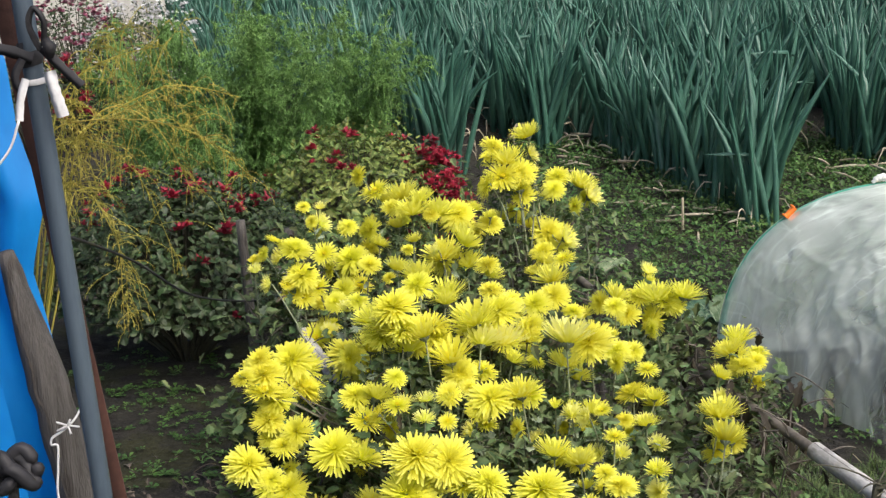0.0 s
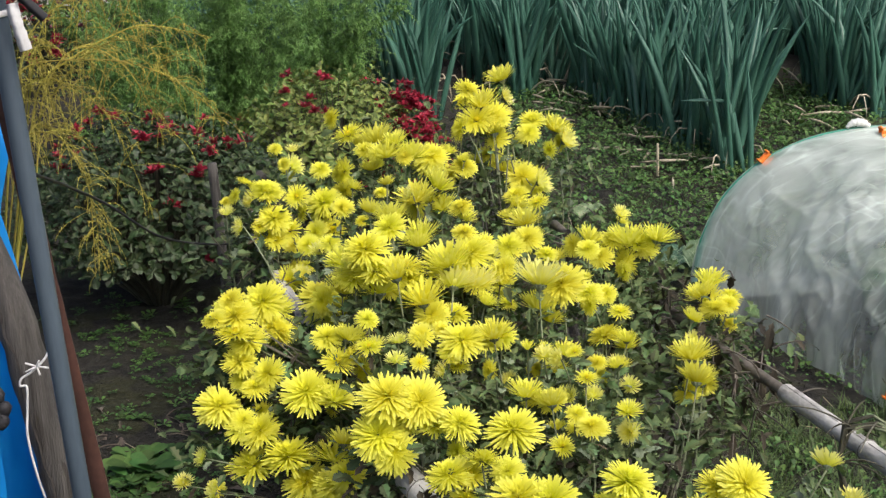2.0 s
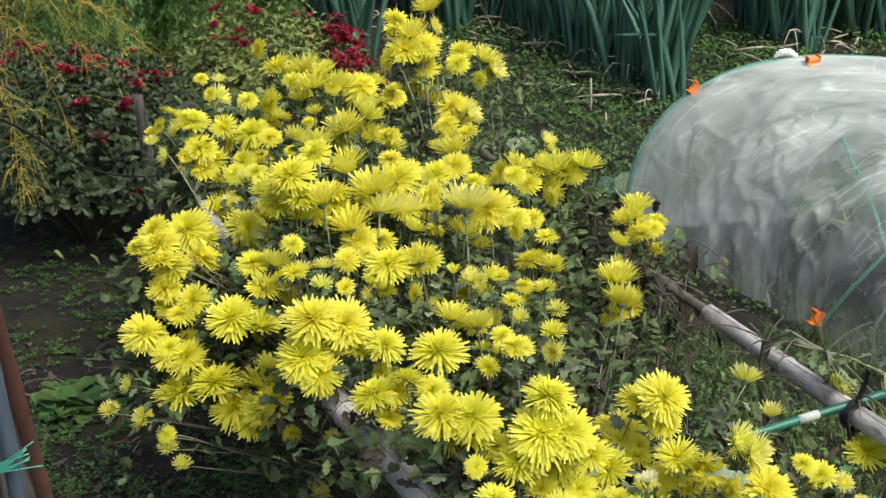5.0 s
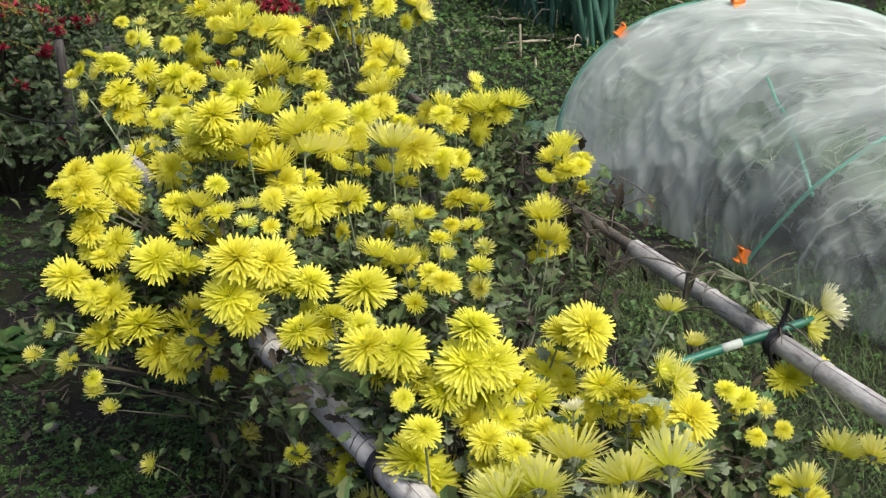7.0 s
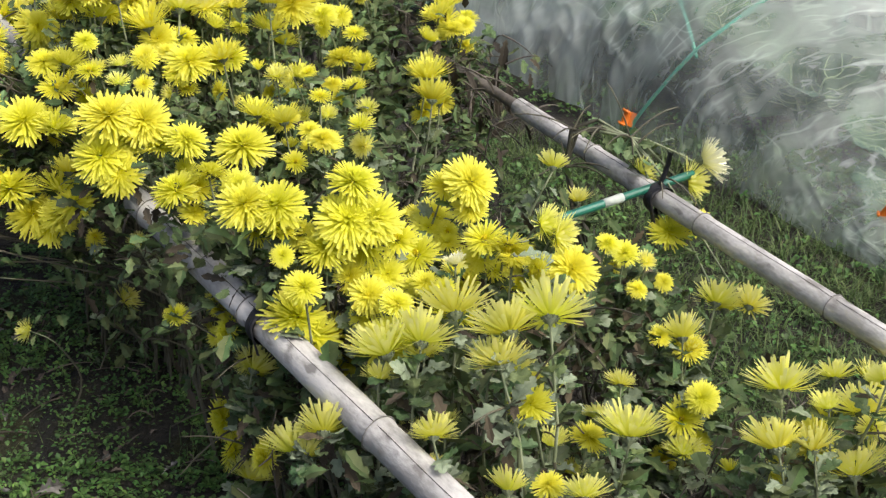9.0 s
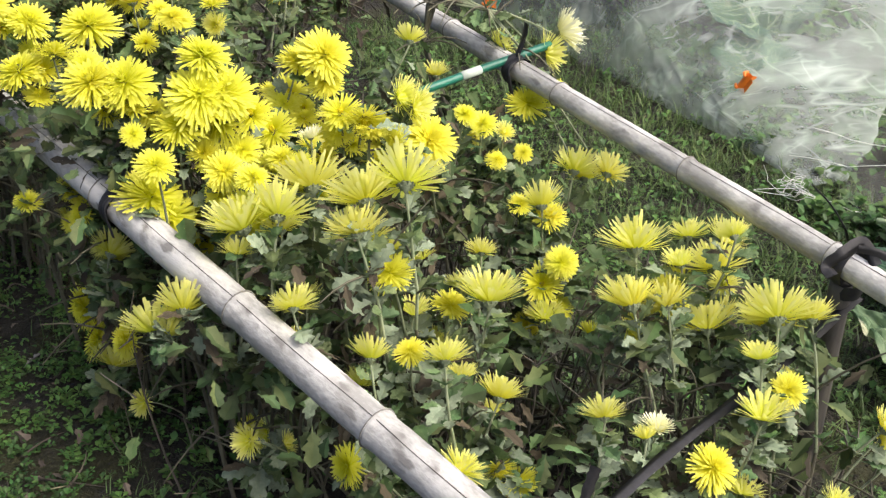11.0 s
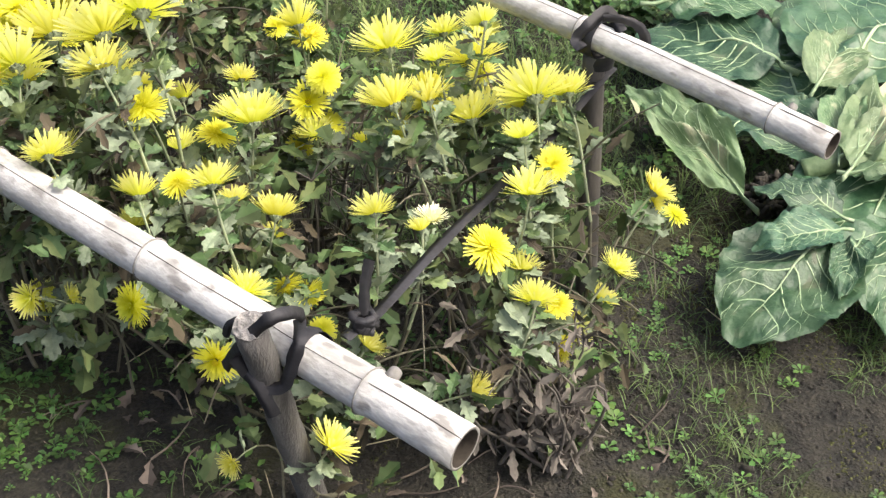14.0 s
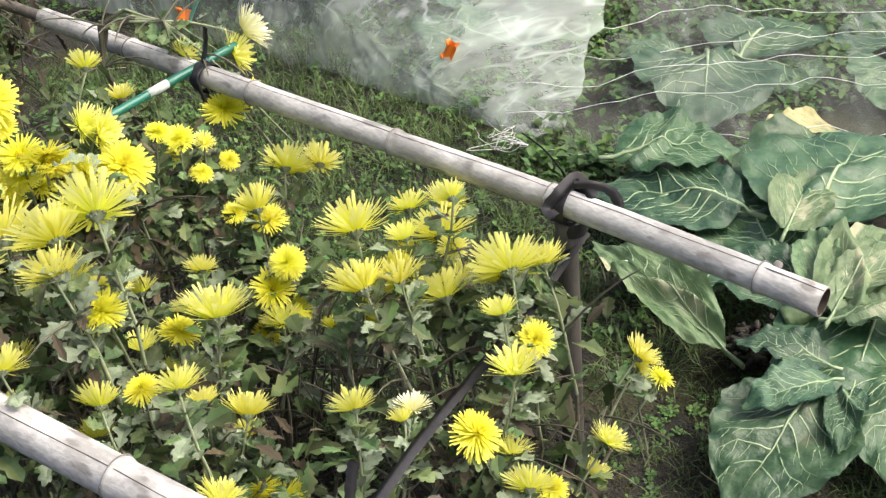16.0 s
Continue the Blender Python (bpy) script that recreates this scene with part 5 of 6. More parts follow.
tunnel = thing("net_tunnel", (1.33, 3.56, 0), "white garden net over green hoops, held with orange clips", "garden tunnel")
cloth = Shape()
rows, net_map = [], []
for i in range(361):
    s = 2.3 * i / 360
    row = []
    for k in range(241):
        a = math.pi * (k / 240) ** 1.25
        p = arch(s, a)
        n = (p - arch(s, a, 0.5)).normalized()
        sag = min(1, min(abs(s - h) for h in (0.0, 1.0)) / 0.3)
        low = max(0, 1 - a / 0.9)
        fold = 0.020 * noise.noise((s * 5 + a * 2, a * 1.6 - s * 2, 1)) + 0.012 * (1 - abs(noise.noise((s * 11 + a * 5, a * 2.5 - s * 3, 4)))) + 0.002 * noise.noise((s * 30, a * 7, 9))
        fold += 0.005 * (1 - min(1, 5 * abs(noise.noise((s * 8 + a * 4.5, a * 2.2 - s * 2.0, 21))))) + 0.003 * (1 - min(1, 4 * abs(noise.noise((s * 15 - a * 2, a * 5 + s * 3, 31)))))
        fold += low * 0.012 * (1 - min(1, 3 * abs(noise.noise((s * 14 + 0.6 * math.sin(a * 5), a * 1.1, 41)))))
        row.append(p + n * (fold * sag - 0.040 * sag - 0.002) * min(1, max(0.15, (2.3 - s) / 1.3)))
        net_map.append((s, a * 0.58))
    rows.append(row)
cloth.strip(rows)


def trim(shape, sign):
    """Cuts the cloth along the slanting, slightly wavy edge where the tunnel ends."""
    n = Vector((-0.63, 0.78, 0))

    def off(p):
        run = 0.78 * p.x + 0.63 * p.y
        return sign * (n.dot(p - Vector((1.475, 1.86, 0))) + 0.035 * noise.noise((run * 7, 1, 2)) + 0.012 * noise.noise((run * 23, 4, 2)))

    kept = [k for k, face in enumerate(shape.f) if max(off(shape.v[q]) for q in face) > 0]
    shape.f, shape.slot = [shape.f[k] for k in kept], [shape.slot[k] for k in kept]
    shape.v = [p - n * sign * off(p) if off(p) < 0 and abs(off(p)) < 0.08 else p for p in (Vector(q) for q in shape.v)]


trim(cloth, 1)
part("net", mapped(within(tunnel, cloth).mesh("net", NET), net_map), tunnel)
# the closed far end
cloth = Shape()
rows = []
for i in range(16):
    q = i / 15
    rows.append([Vector((1.33, 3.60, 0.02)).lerp(arch(0, math.pi * k / 40), q) + Vector((0, 0.10 * (1 - q) + 0.02 * noise.noise((q * 4, k * 0.3, 2)), 0)) for k in range(41)])
cloth.strip(rows)
part("end_net", mapped(within(tunnel, cloth).mesh("end_net", NET), [(0.3 * i / 15, 1.8 * k / 40) for i in range(16) for k in range(41)]), tunnel)
HOOPS = ([(0.0, math.pi * k / 12) for k in range(13)],
         [(0.06, 1.42), (0.10, 1.37), (0.48, 1.07), (0.61, 0.95), (0.70, 0.88), (0.92, 0.63), (1.00, 0.54)],
         [(0.93, 0.0), (0.95, 0.08), (1.03, 0.54), (1.02, 0.86), (0.97, 1.15), (0.93, 1.40), (0.90, 2.0), (0.88, 2.6), (0.88, 3.13)])
for way in HOOPS:
    hoop = Shape()
    hoop.tube(smooth_line([arch(s0, a, 0.985 if way is HOOPS[0] else 0.90 if way is HOOPS[1] else 0.97) for s0, a in way], 5), 0.0075 if way is HOOPS[0] else 0.0048, 8)
    part("hoop", within(tunnel, hoop).mesh("hoop", HOOP), tunnel, label="green plastic-coated hoop")


def clip_shape():
    """A split plastic sleeve with two flared lips."""
    s = Shape()
    rows = []
    for i in range(13):
        a = -2.3 + 4.6 * i / 12
        rows.append([(0.011 * math.sin(a), y, 0.011 * math.cos(a)) for y in (-0.022, -0.018, 0.018, 0.022)])
    for q in (1, -1):
        rows_lip = [[(q * (0.008 + 0.012 * t), y, -0.007 - 0.010 * t) for y in (-0.022, 0.022)] for t in (0, 0.5, 1)]
        s.strip(rows_lip)
    s.strip(rows)
    for y in (-0.02, 0.02):
        s.tube([(-0.014, y, 0.009), (0.0, y, 0.015), (0.014, y, 0.009)], 0.004, 6)
    return s


CLIP = clip_shape().mesh("clip", ORANGE)
for p, way in ((arch(0.0, 0.85), (0.6, 0.1, 0.7)), (arch(0.05, 1.40), (1, 0.2, 0.1)), (arch(0.93, 0.07), (0.3, 0.1, 1)), (arch(1.84, 0.6), (0.3, -0.3, 1))):
    m = Matrix.Translation(Vector(p) - Vector(tunnel.location)) @ Vector(way).to_track_quat("Y", "Z").to_matrix().to_4x4() @ Matrix.Scale(0.85, 4)
    part("clip", CLIP, tunnel, m, "orange plastic clip")
s = Shape()
top = arch(0.0, 1.33)
s.tube(smooth_line([top + Vector(o) for o in ((-0.034, 0, -0.004), (-0.020, 0.002, 0.008), (0.0, 0, 0.012), (0.018, -0.002, 0.007), (0.036, 0, -0.006))], 5),
       [0.004 + 0.008 * math.sin(math.pi * k / 20) + 0.002 * math.sin(k * 2.3) for k in range(21)], 9)
part("gathered_end", within(tunnel, s).mesh("gathered_end", NET_THREAD), tunnel, label="bunched white net at the top of the hoop")

# the loose end of the net, spread over the ground and the leaves
loose = thing("loose_net", (1.9, 1.9, 0), "thin net with white threads spread over leaves and soil", "net")
side_u, side_v = Vector((0.87, -0.49, 0)), Vector((0.49, 0.87, 0))


def loose_at(u, v):
    p = Vector((1.40, 1.86, 0)) + side_u * u + side_v * v
    edge = 0.05 * noise.noise((u * 3, 0, 5)) * (1 - min(1, v / 0.3))
    p += side_v * edge
    p.z = 0.085 + 0.05 * noise.noise((u * 3, v * 3, 2)) + 0.022 * noise.noise((u * 9, v * 9, 3)) - 0.055 * max(0, 1 - v / 0.10)
    return p


cloth = Shape()
cloth.strip([[loose_at(-0.05 + 1.75 * i / 60, 1.15 * k / 40) for i in range(61)] for k in range(41)])
trim(cloth, -1)
part("net", mapped(within(loose, cloth).mesh("net", GROUND_NET), [(1.75 * i / 60, 1.15 * k / 40) for k in range(41) for i in range(61)]), loose)
for v in (0.02, 0.13, 0.26, 0.41, 0.57, 0.76, 0.96):
    s = Shape()
    a = rnd.uniform(-0.04, 0.1)
    s.tube([loose_at(a + 1.55 * k / 40, v + 0.07 * noise.noise((a * 30 + k * 0.16, v, 8)) + 0.018 * noise.noise((a * 50 + k * 0.6, v, 3))) + Vector((0, 0, 0.003)) for k in range(41)], 0.00065, 4)
    part("thread", within(loose, s).mesh("thread", NET_THREAD), loose)


# ---- cabbage leaves ----
def big_leaf(seed, length, width, curl, fold):
    """A broad limp leaf with its base at the origin, along +y; returns the blade and its veins."""
    g = random.Random(seed)
    n, m = 44, 34
    offset = g.uniform(0, 50)

    def surface(t, q):
        w = width / 2 * (math.sin(math.pi * (0.05 + 0.90 * t ** 0.75)) ** 0.55) * (1 + 0.07 * noise.noise((t * 5, q, offset)) + 0.05 * noise.noise((t * 14, q, offset + 3)))
        x = q * w
        y = length * (t + 0.12 * abs(q) * (0.5 - t) - 0.05 * q * q * t) * (1 + 0.015 * math.sin(q * 7 + offset))
        edge = abs(q) ** 3
        ruffle = edge * (0.060 * noise.noise((t * 5, q, offset)) + 0.030 * noise.noise((t * 13, q * 2, offset + 7)))
        bed = abs(math.sin((t - 0.42 * abs(q) ** 1.2 * 0.6) * 22)) ** 0.6 * 0.006 * (1 - edge)
        bent = 0.085 * (1 - min(1, 6 * abs(noise.noise((x * 5 + offset, y * 4, offset)))))
        z = length * (curl * (t - t * t) * 1.6 + ruffle + bed + bent + 0.045 * noise.noise((x * 12, y * 12, offset)) + 0.022 * noise.noise((x * 38, y * 38, offset)) + 0.008 * noise.noise((x * 95, y * 95, offset))) + fold * abs(x) + 0.006
        return Vector((x, y, z))

    blade_shape, veins = Shape(), Shape()
    blade_shape.strip([[surface(i / n, -1 + 2 * k / m) for k in range(m + 1)] for i in range(n + 1)])
    rib = [surface(t, 0) + Vector((0, 0, 0.001)) for t in [k / 20 * 0.9 for k in range(21)]]
    veins.tube([Vector((0, -0.03, 0.004))] + rib, [0.0060 * length / 0.25] + [0.0046 * length / 0.25 * (1 - 0.9 * k / 20) ** 1.6 for k in range(21)], 6)
    for k in range(6):
        t0 = 0.05 + 0.12 * k + g.uniform(-0.02, 0.02)
        for side in (-1, 1):
            pts = []
            for j in range(11):
                u = j / 10
                pts.append(surface(min(0.97, t0 + 0.30 * u ** 1.2 + 0.03 * math.sin(u * 6 + k * 1.7 + side)), side * 0.90 * u) + Vector((0, 0, -0.0001)))
            veins.tube(pts, [0.0017 * length / 0.25 * (1 - 0.85 * j / 10) for j in range(11)], 5)
            for j in (3, 5, 7):
                a = pts[j]
                t1, q1 = min(0.97, t0 + 0.30 * (j / 10) ** 1.2), side * 0.90 * j / 10
                veins.tube([a] + [surface(min(0.98, t1 + 0.10 * u), q1 + side * 0.10 * u) + Vector((0, 0, 0.0)) for u in (0.4, 0.8, 1.2)], [0.0007, 0.0006, 0.0005, 0.0003], 4)
    return blade_shape, veins


BIG = [big_leaf(k, 0.26, w, c, f) for k, (w, c, f) in enumerate(((0.25, 0.10, 0.05), (0.21, 0.22, 0.15), (0.27, 0.05, -0.10), (0.18, 0.30, 0.30)))]
BIG_MESH = [(a.mesh("leaf", CABBAGE), b.mesh("vein", VEIN)) for a, b in BIG]
PALE_MESH = [(a.mesh("leaf", CABBAGE_PALE), b.mesh("vein", VEIN)) for a, b in BIG]


def lay_leaf(plant, kind, base, toward_tip, size, lift, roll=0.0, pitch=0.0, pale=False, label="", slim=1.0):
    """Lays a leaf with its stalk at base, its tip toward a point of the ground."""
    base = Vector((base[0], base[1], lift))
    way = Vector((toward_tip[0] - base.x, toward_tip[1] - base.y, 0))
    turn = math.atan2(way.y, way.x) - math.pi / 2
    m = Matrix.Translation(base - Vector(plant.location)) @ Matrix.Rotation(turn, 4, "Z") @ Matrix.Rotation(pitch, 4, "X") @ Matrix.Rotation(roll, 4, "Y") @ Matrix.Scale(size * way.length / 0.26, 4) @ Matrix.Diagonal((slim, 1, 1, 1))
    blade_mesh, vein_mesh = (PALE_MESH if pale else BIG_MESH)[kind]
    leaf = part("leaf", blade_mesh, plant, m, label)
    part("vein", vein_mesh, leaf)
    return leaf


cabbage = thing("cabbage_plant", (1.40, 1.13, 0), "uprooted cabbage with broad blue-green leaves lying on soil", "cabbage")
for kind, base, tip, size, lift, roll, pitch, pale, label, slim in (
        (2, (1.78, 1.29), (1.80, 1.56), 1.25, 0.060, 0.0, 0.04, False, "", 1.1),
        (0, (1.62, 1.30), (1.97, 1.50), 0.95, 0.070, 0.0, 0.03, False, "", 0.9),
        (1, (1.47, 1.66), (1.66, 1.575), 1.15, 0.100, 0.1, -0.05, False, "", 0.95),
        (0, (1.565, 1.40), (1.41, 1.60), 1.10, 0.070, 0.0, 0.0, False, "", 0.85),
        (2, (1.515, 1.28), (1.64, 1.52), 1.00, 0.055, 0.1, 0.02, False, "", 0.8),
        (1, (1.50, 1.15), (1.345, 1.345), 1.05, 0.050, 0.0, 0.0, False, "", 0.8),
        (1, (1.285, 1.14), (1.30, 1.49), 1.0, 0.050, -0.25, 0.0, True, "long wilted cabbage leaf with pale edges", 0.36),
        (0, (1.37, 1.30), (1.30, 1.47), 0.9, 0.040, 0.1, 0.0, False, "", 0.6),
        (2, (1.555, 1.085), (1.27, 0.90), 1.0, 0.085, 0.0, -0.10, False, "", 0.80),
        (0, (1.46, 0.95), (1.28, 0.79), 1.05, 0.070, 0.1, -0.10, False, "", 0.8),
        (0, (1.30, 0.965), (1.06, 0.885), 0.98, 0.075, 0.05, -0.14, False, "", 0.85),
        (1, (1.35, 0.995), (1.29, 1.105), 1.15, 0.090, 0.1, -0.05, False, "", 0.9),
        (3, (1.31, 0.955), (1.17, 0.985), 1.0, 0.105, -0.15, -0.08, False, "", 0.8),
        (1, (1.33, 0.935), (1.21, 0.845), 0.9, 0.100, 0.2, -0.10, False, "", 0.55),
        (3, (1.54, 1.29), (1.71, 1.40), 1.0, 0.095, 0.2, -0.02, True, "pale dry cabbage leaf", 0.8),
        (1, (1.425, 1.07), (1.69, 1.20), 1.0, 0.105, 0.1, -0.04, True, "pale inner cabbage leaf with thick ribs", 0.55),
        (3, (1.45, 1.10), (1.60, 1.085), 1.2, 0.110, 0.1, 0.02, True, "pale inner cabbage leaf with thick ribs", 0.7),
        (1, (1.415, 1.06), (1.53, 0.97), 1.2, 0.108, -0.1, -0.03, True, "pale inner cabbage leaf with thick ribs", 0.6),
        (3, (1.44, 1.11), (1.58, 1.25), 1.0, 0.100, -0.2, 0.0, True, "pale inner cabbage leaf with thick ribs", 0.55)):
    lay_leaf(cabbage, kind, base, tip, size, lift, roll, pitch, pale, label, slim)
s = Shape()
s.tube(smooth_line([(1.395, 1.135, 0.075), (1.425, 1.12, 0.09), (1.49, 1.11, 0.115), (1.55, 1.11, 0.12)], 4), [0.020, 0.019, 0.018, 0.018, 0.018, 0.018, 0.018, 0.018, 0.018, 0.016, 0.012, 0.008, 0.004], 10)
part("stalk", within(cabbage, s).mesh("stalk", CABBAGE_PALE), cabbage, label="thick pale cut stalk")
s = Shape()
g0 = random.Random(5)
for k in range(220):
    p = Vector((1.345 + g0.gauss(0, 0.018), 1.135 + g0.gauss(0, 0.018), 0.045 + g0.gauss(0, 0.012)))
    s.tube([p, p + Vector((g0.gauss(0, 0.012), g0.gauss(0, 0.012), g0.gauss(0, 0.008)))], [0.0055, 0.003], 6)
part("root_ball", within(cabbage, s).mesh("root_ball", CRUMB), cabbage, label="earthy root ball", kind="stuff")

for base, leaves in (((1.95, 1.95), [((2.0, 2.0), (1.80, 1.78), 0), ((2.02, 1.98), (2.16, 1.80), 2), ((1.98, 2.05), (1.86, 2.12), 1), ((2.05, 1.95), (2.30, 2.05), 0)]),
                     ((2.35, 1.75), [((2.33, 1.72), (2.15, 1.62), 0), ((2.36, 1.76), (2.45, 1.95), 2)]),
                     ((1.62, 2.35), [((1.62, 2.35), (1.45, 2.28), 1), ((1.62, 2.36), (1.60, 2.58), 0), ((1.64, 2.34), (1.82, 2.42), 2)]),
                     ((1.55, 2.85), [((1.55, 2.85), (1.38, 2.76), 0), ((1.55, 2.87), (1.48, 3.06), 2), ((1.57, 2.85), (1.76, 2.90), 1)]),
                     ((1.72, 2.62), [((1.72, 2.62), (1.52, 2.56), 2), ((1.72, 2.64), (1.66, 2.86), 0), ((1.74, 2.62), (1.94, 2.68), 1)]),
                     ((1.50, 3.10), [((1.50, 3.10), (1.30, 3.00), 2), ((1.50, 3.12), (1.44, 3.30), 1), ((1.52, 3.10), (1.72, 3.16), 0)]),
                     ((1.35, 3.25), [((1.35, 3.25), (1.18, 3.18), 0), ((1.35, 3.26), (1.30, 3.46), 2), ((1.37, 3.25), (1.55, 3.30), 1)]),
                     ((0.78, 3.80), [((0.78, 3.80), (0.66, 3.72), 1), ((0.79, 3.80), (0.90, 3.92), 3), ((0.78, 3.80), (0.74, 3.93), 0)]),
                     ((0.46, 4.30), [((0.46, 4.30), (0.36, 4.22), 1), ((0.47, 4.30), (0.58, 4.34), 3)])):
    plant = thing("cabbage_plant", (base[0], base[1], 0), "blue-green cabbage growing under the net" if base[0] > 1 else "small pale blue-green cabbage beside the net tunnel", "cabbage", "cabbages")
    for b, tip, kind in leaves:
        lay_leaf(plant, kind, b, tip, (1.0 if base[1] < 2.7 else 1.6) if base[1] > 2.2 and base[0] > 1 else 1.1, 0.04, 0.0, (0.10 if base[1] < 2.5 else 0.40 if base[1] < 2.7 else 0.75) if base[1] > 2.2 and base[0] > 1 else 0.3 if base[0] < 1 else -0.02, base[0] < 1 and kind == 3)
ob = thing("fallen_leaf", (1.95, 1.62, 0), "dry yellowed cabbage leaf on the soil", "leaf")
lay_leaf(ob, 3, (1.98, 1.58), (1.85, 1.66), 1.1, 0.03, label="dry yellow leaf").data = BIG[3][0].mesh("leaf", CABBAGE_YELLOW)


# ---- welsh onions ----
def onion_leaf(length, width, bend, kink, seed):
    """A hollow tapering leaf that bows outwards, along +x."""
    g = random.Random(seed)
    pts, radii = [], []
    n = 6
    x = z = 0.0
    angle = 1.50
    for i in range(n + 1):
        t = i / n
        pts.append((x, 0.02 * length * math.sin(t * 3 + seed), z))
        radii.append(width / 2 * (0.60 + 0.9 * t - 1.50 * t ** 2.2) + 0.0006)
        angle -= bend / n * (0.4 + 1.2 * t) + (kink if i == 4 else 0)
        x += math.cos(angle) * length / n
        z += math.sin(angle) * length / n
    s = Shape()
    s.tube(pts, radii, 5, cap=False)
    return s


ONION_SHAPES = [onion_leaf(1, 0.068, b, k, i) for i, (b, k) in enumerate(((0.05, 0), (0.12, 0), (0.20, 0), (0.28, 0), (0.40, 0), (0.35, 1.2), (0.20, 0.5)))]
ONION_MESHES = [q.mesh("leaf", ONION) for q in ONION_SHAPES]
DRY_ONION_MESH = onion_leaf(1, 0.030, 1.9, 0.6, 9).mesh("dry_leaf", ONION_DRY)


def onion_leaves(g, n, tall):
    for k in range(n):
        turn = Matrix.Translation((g.gauss(0, 0.03), g.gauss(0, 0.045), 0)) @ Matrix.Rotation(g.uniform(0, 6.28), 4, "Z") @ Matrix.Rotation(g.uniform(-0.02, 0.27), 4, "Y")
        l = tall * g.uniform(0.70, 1.08)
        yield g.choice(range(5)) if g.random() < 0.93 else 5 + g.randint(0, 1), turn @ Matrix.Diagonal((l, l * g.uniform(0.85, 1.2), l, 1))


ROW_WAY = Vector((-0.27, 0.96, 0))
field = Shape()
onion_count = 0
g0 = random.Random(12)
for start_x, start_y, first in ((-1.00, 6.1, 0), (-0.50, 6.5, 0), (-0.04, 5.90, 0), (0.45, 6.45, 0), (1.19, 5.05, 0), (1.50, 6.3, 0), (2.05, 6.00, 0), (2.55, 6.4, 0), (3.00, 5.9, 0), (3.95, 5.9, 0), (4.9, 5.9, 0)):
    for k in range(46):
        p = Vector((start_x, start_y, 0)) + ROW_WAY * (0.145 * k) + Vector((g0.gauss(0, 0.05), g0.gauss(0, 0.03), 0))
        z = height(p.x, p.y) - 0.01
        tall = 0.66 + g0.gauss(0, 0.04)
        if -0.5 < start_x < 2.5 and k < 11:
            clump = thing("onion_plant", (p.x, p.y, z), "tall blue-green welsh onion clump in a field row", "onion plant", "welsh onions in rows")
            for kind, m in onion_leaves(g0, 15, tall):
                part("leaf", ONION_MESHES[kind], clump, m)
            for q in range(2):
                m = Matrix.Translation((g0.gauss(0, 0.04), g0.gauss(0, 0.04), 0.02)) @ Matrix.Rotation(g0.uniform(0, 6.28), 4, "Z") @ Matrix.Rotation(0.5, 4, "Y") @ Matrix.Scale(g0.uniform(0.22, 0.40), 4)
                part("dry_leaf", DRY_ONION_MESH, clump, m, "dry pale leaf")
        else:
            for kind, m in onion_leaves(g0, 12, tall):
                field.add(ONION_SHAPES[kind], Matrix.Translation((p.x, p.y, z)) @ m)
            q = p + Vector((g0.gauss(0, 0.12), 0.07, 0))
            for kind, m in onion_leaves(g0, 4, tall * 0.95):
                field.add(ONION_SHAPES[kind], Matrix.Translation((q.x, q.y, z)) @ m)
tagged(new("onion_field", field.mesh("onion_field", ONION)), "dense field of dark blue-green welsh onions", "onion field", kind="stuff")
dry = Shape()
for _ in range(80):
    p = Vector((1.05, 4.95, 0)) + ROW_WAY * rnd.uniform(0, 1.9) + Vector((rnd.gauss(-0.05, 0.14), rnd.gauss(0, 0.08), 0))
    if rnd.random() < 0.35:
        p = Vector((rnd.uniform(1.5, 2.4), 6.0 + rnd.gauss(0, 0.12), 0))
    a, l = rnd.uniform(0, 6.28), rnd.uniform(0.08, 0.24)
    z = height(p.x, p.y) + rnd.uniform(0.01, 0.05)
    q = Vector((l * math.cos(a), l * math.sin(a), 0))
    dry.tube(bezier((p.x, p.y, z + 0.01), (p.x + q.x * 0.5, p.y + q.y * 0.5, z + rnd.uniform(0, 0.03)), (p.x + q.x, p.y + q.y, z), 5), [0.003, 0.006, 0.007, 0.006, 0.004, 0.002], 4)
tagged(new("onion_litter", dry.mesh("onion_litter", ONION_DRY)), "dry pale onion leaves lying along the row", "dry leaves", kind="stuff")
ob = stake("marker_cane", (0.892, 5.03, -0.02), (0.885, 5.04, 0.13), 0.006, 0.005, ONION_DRY, "thin pale cane stuck in the weeds", "cane")


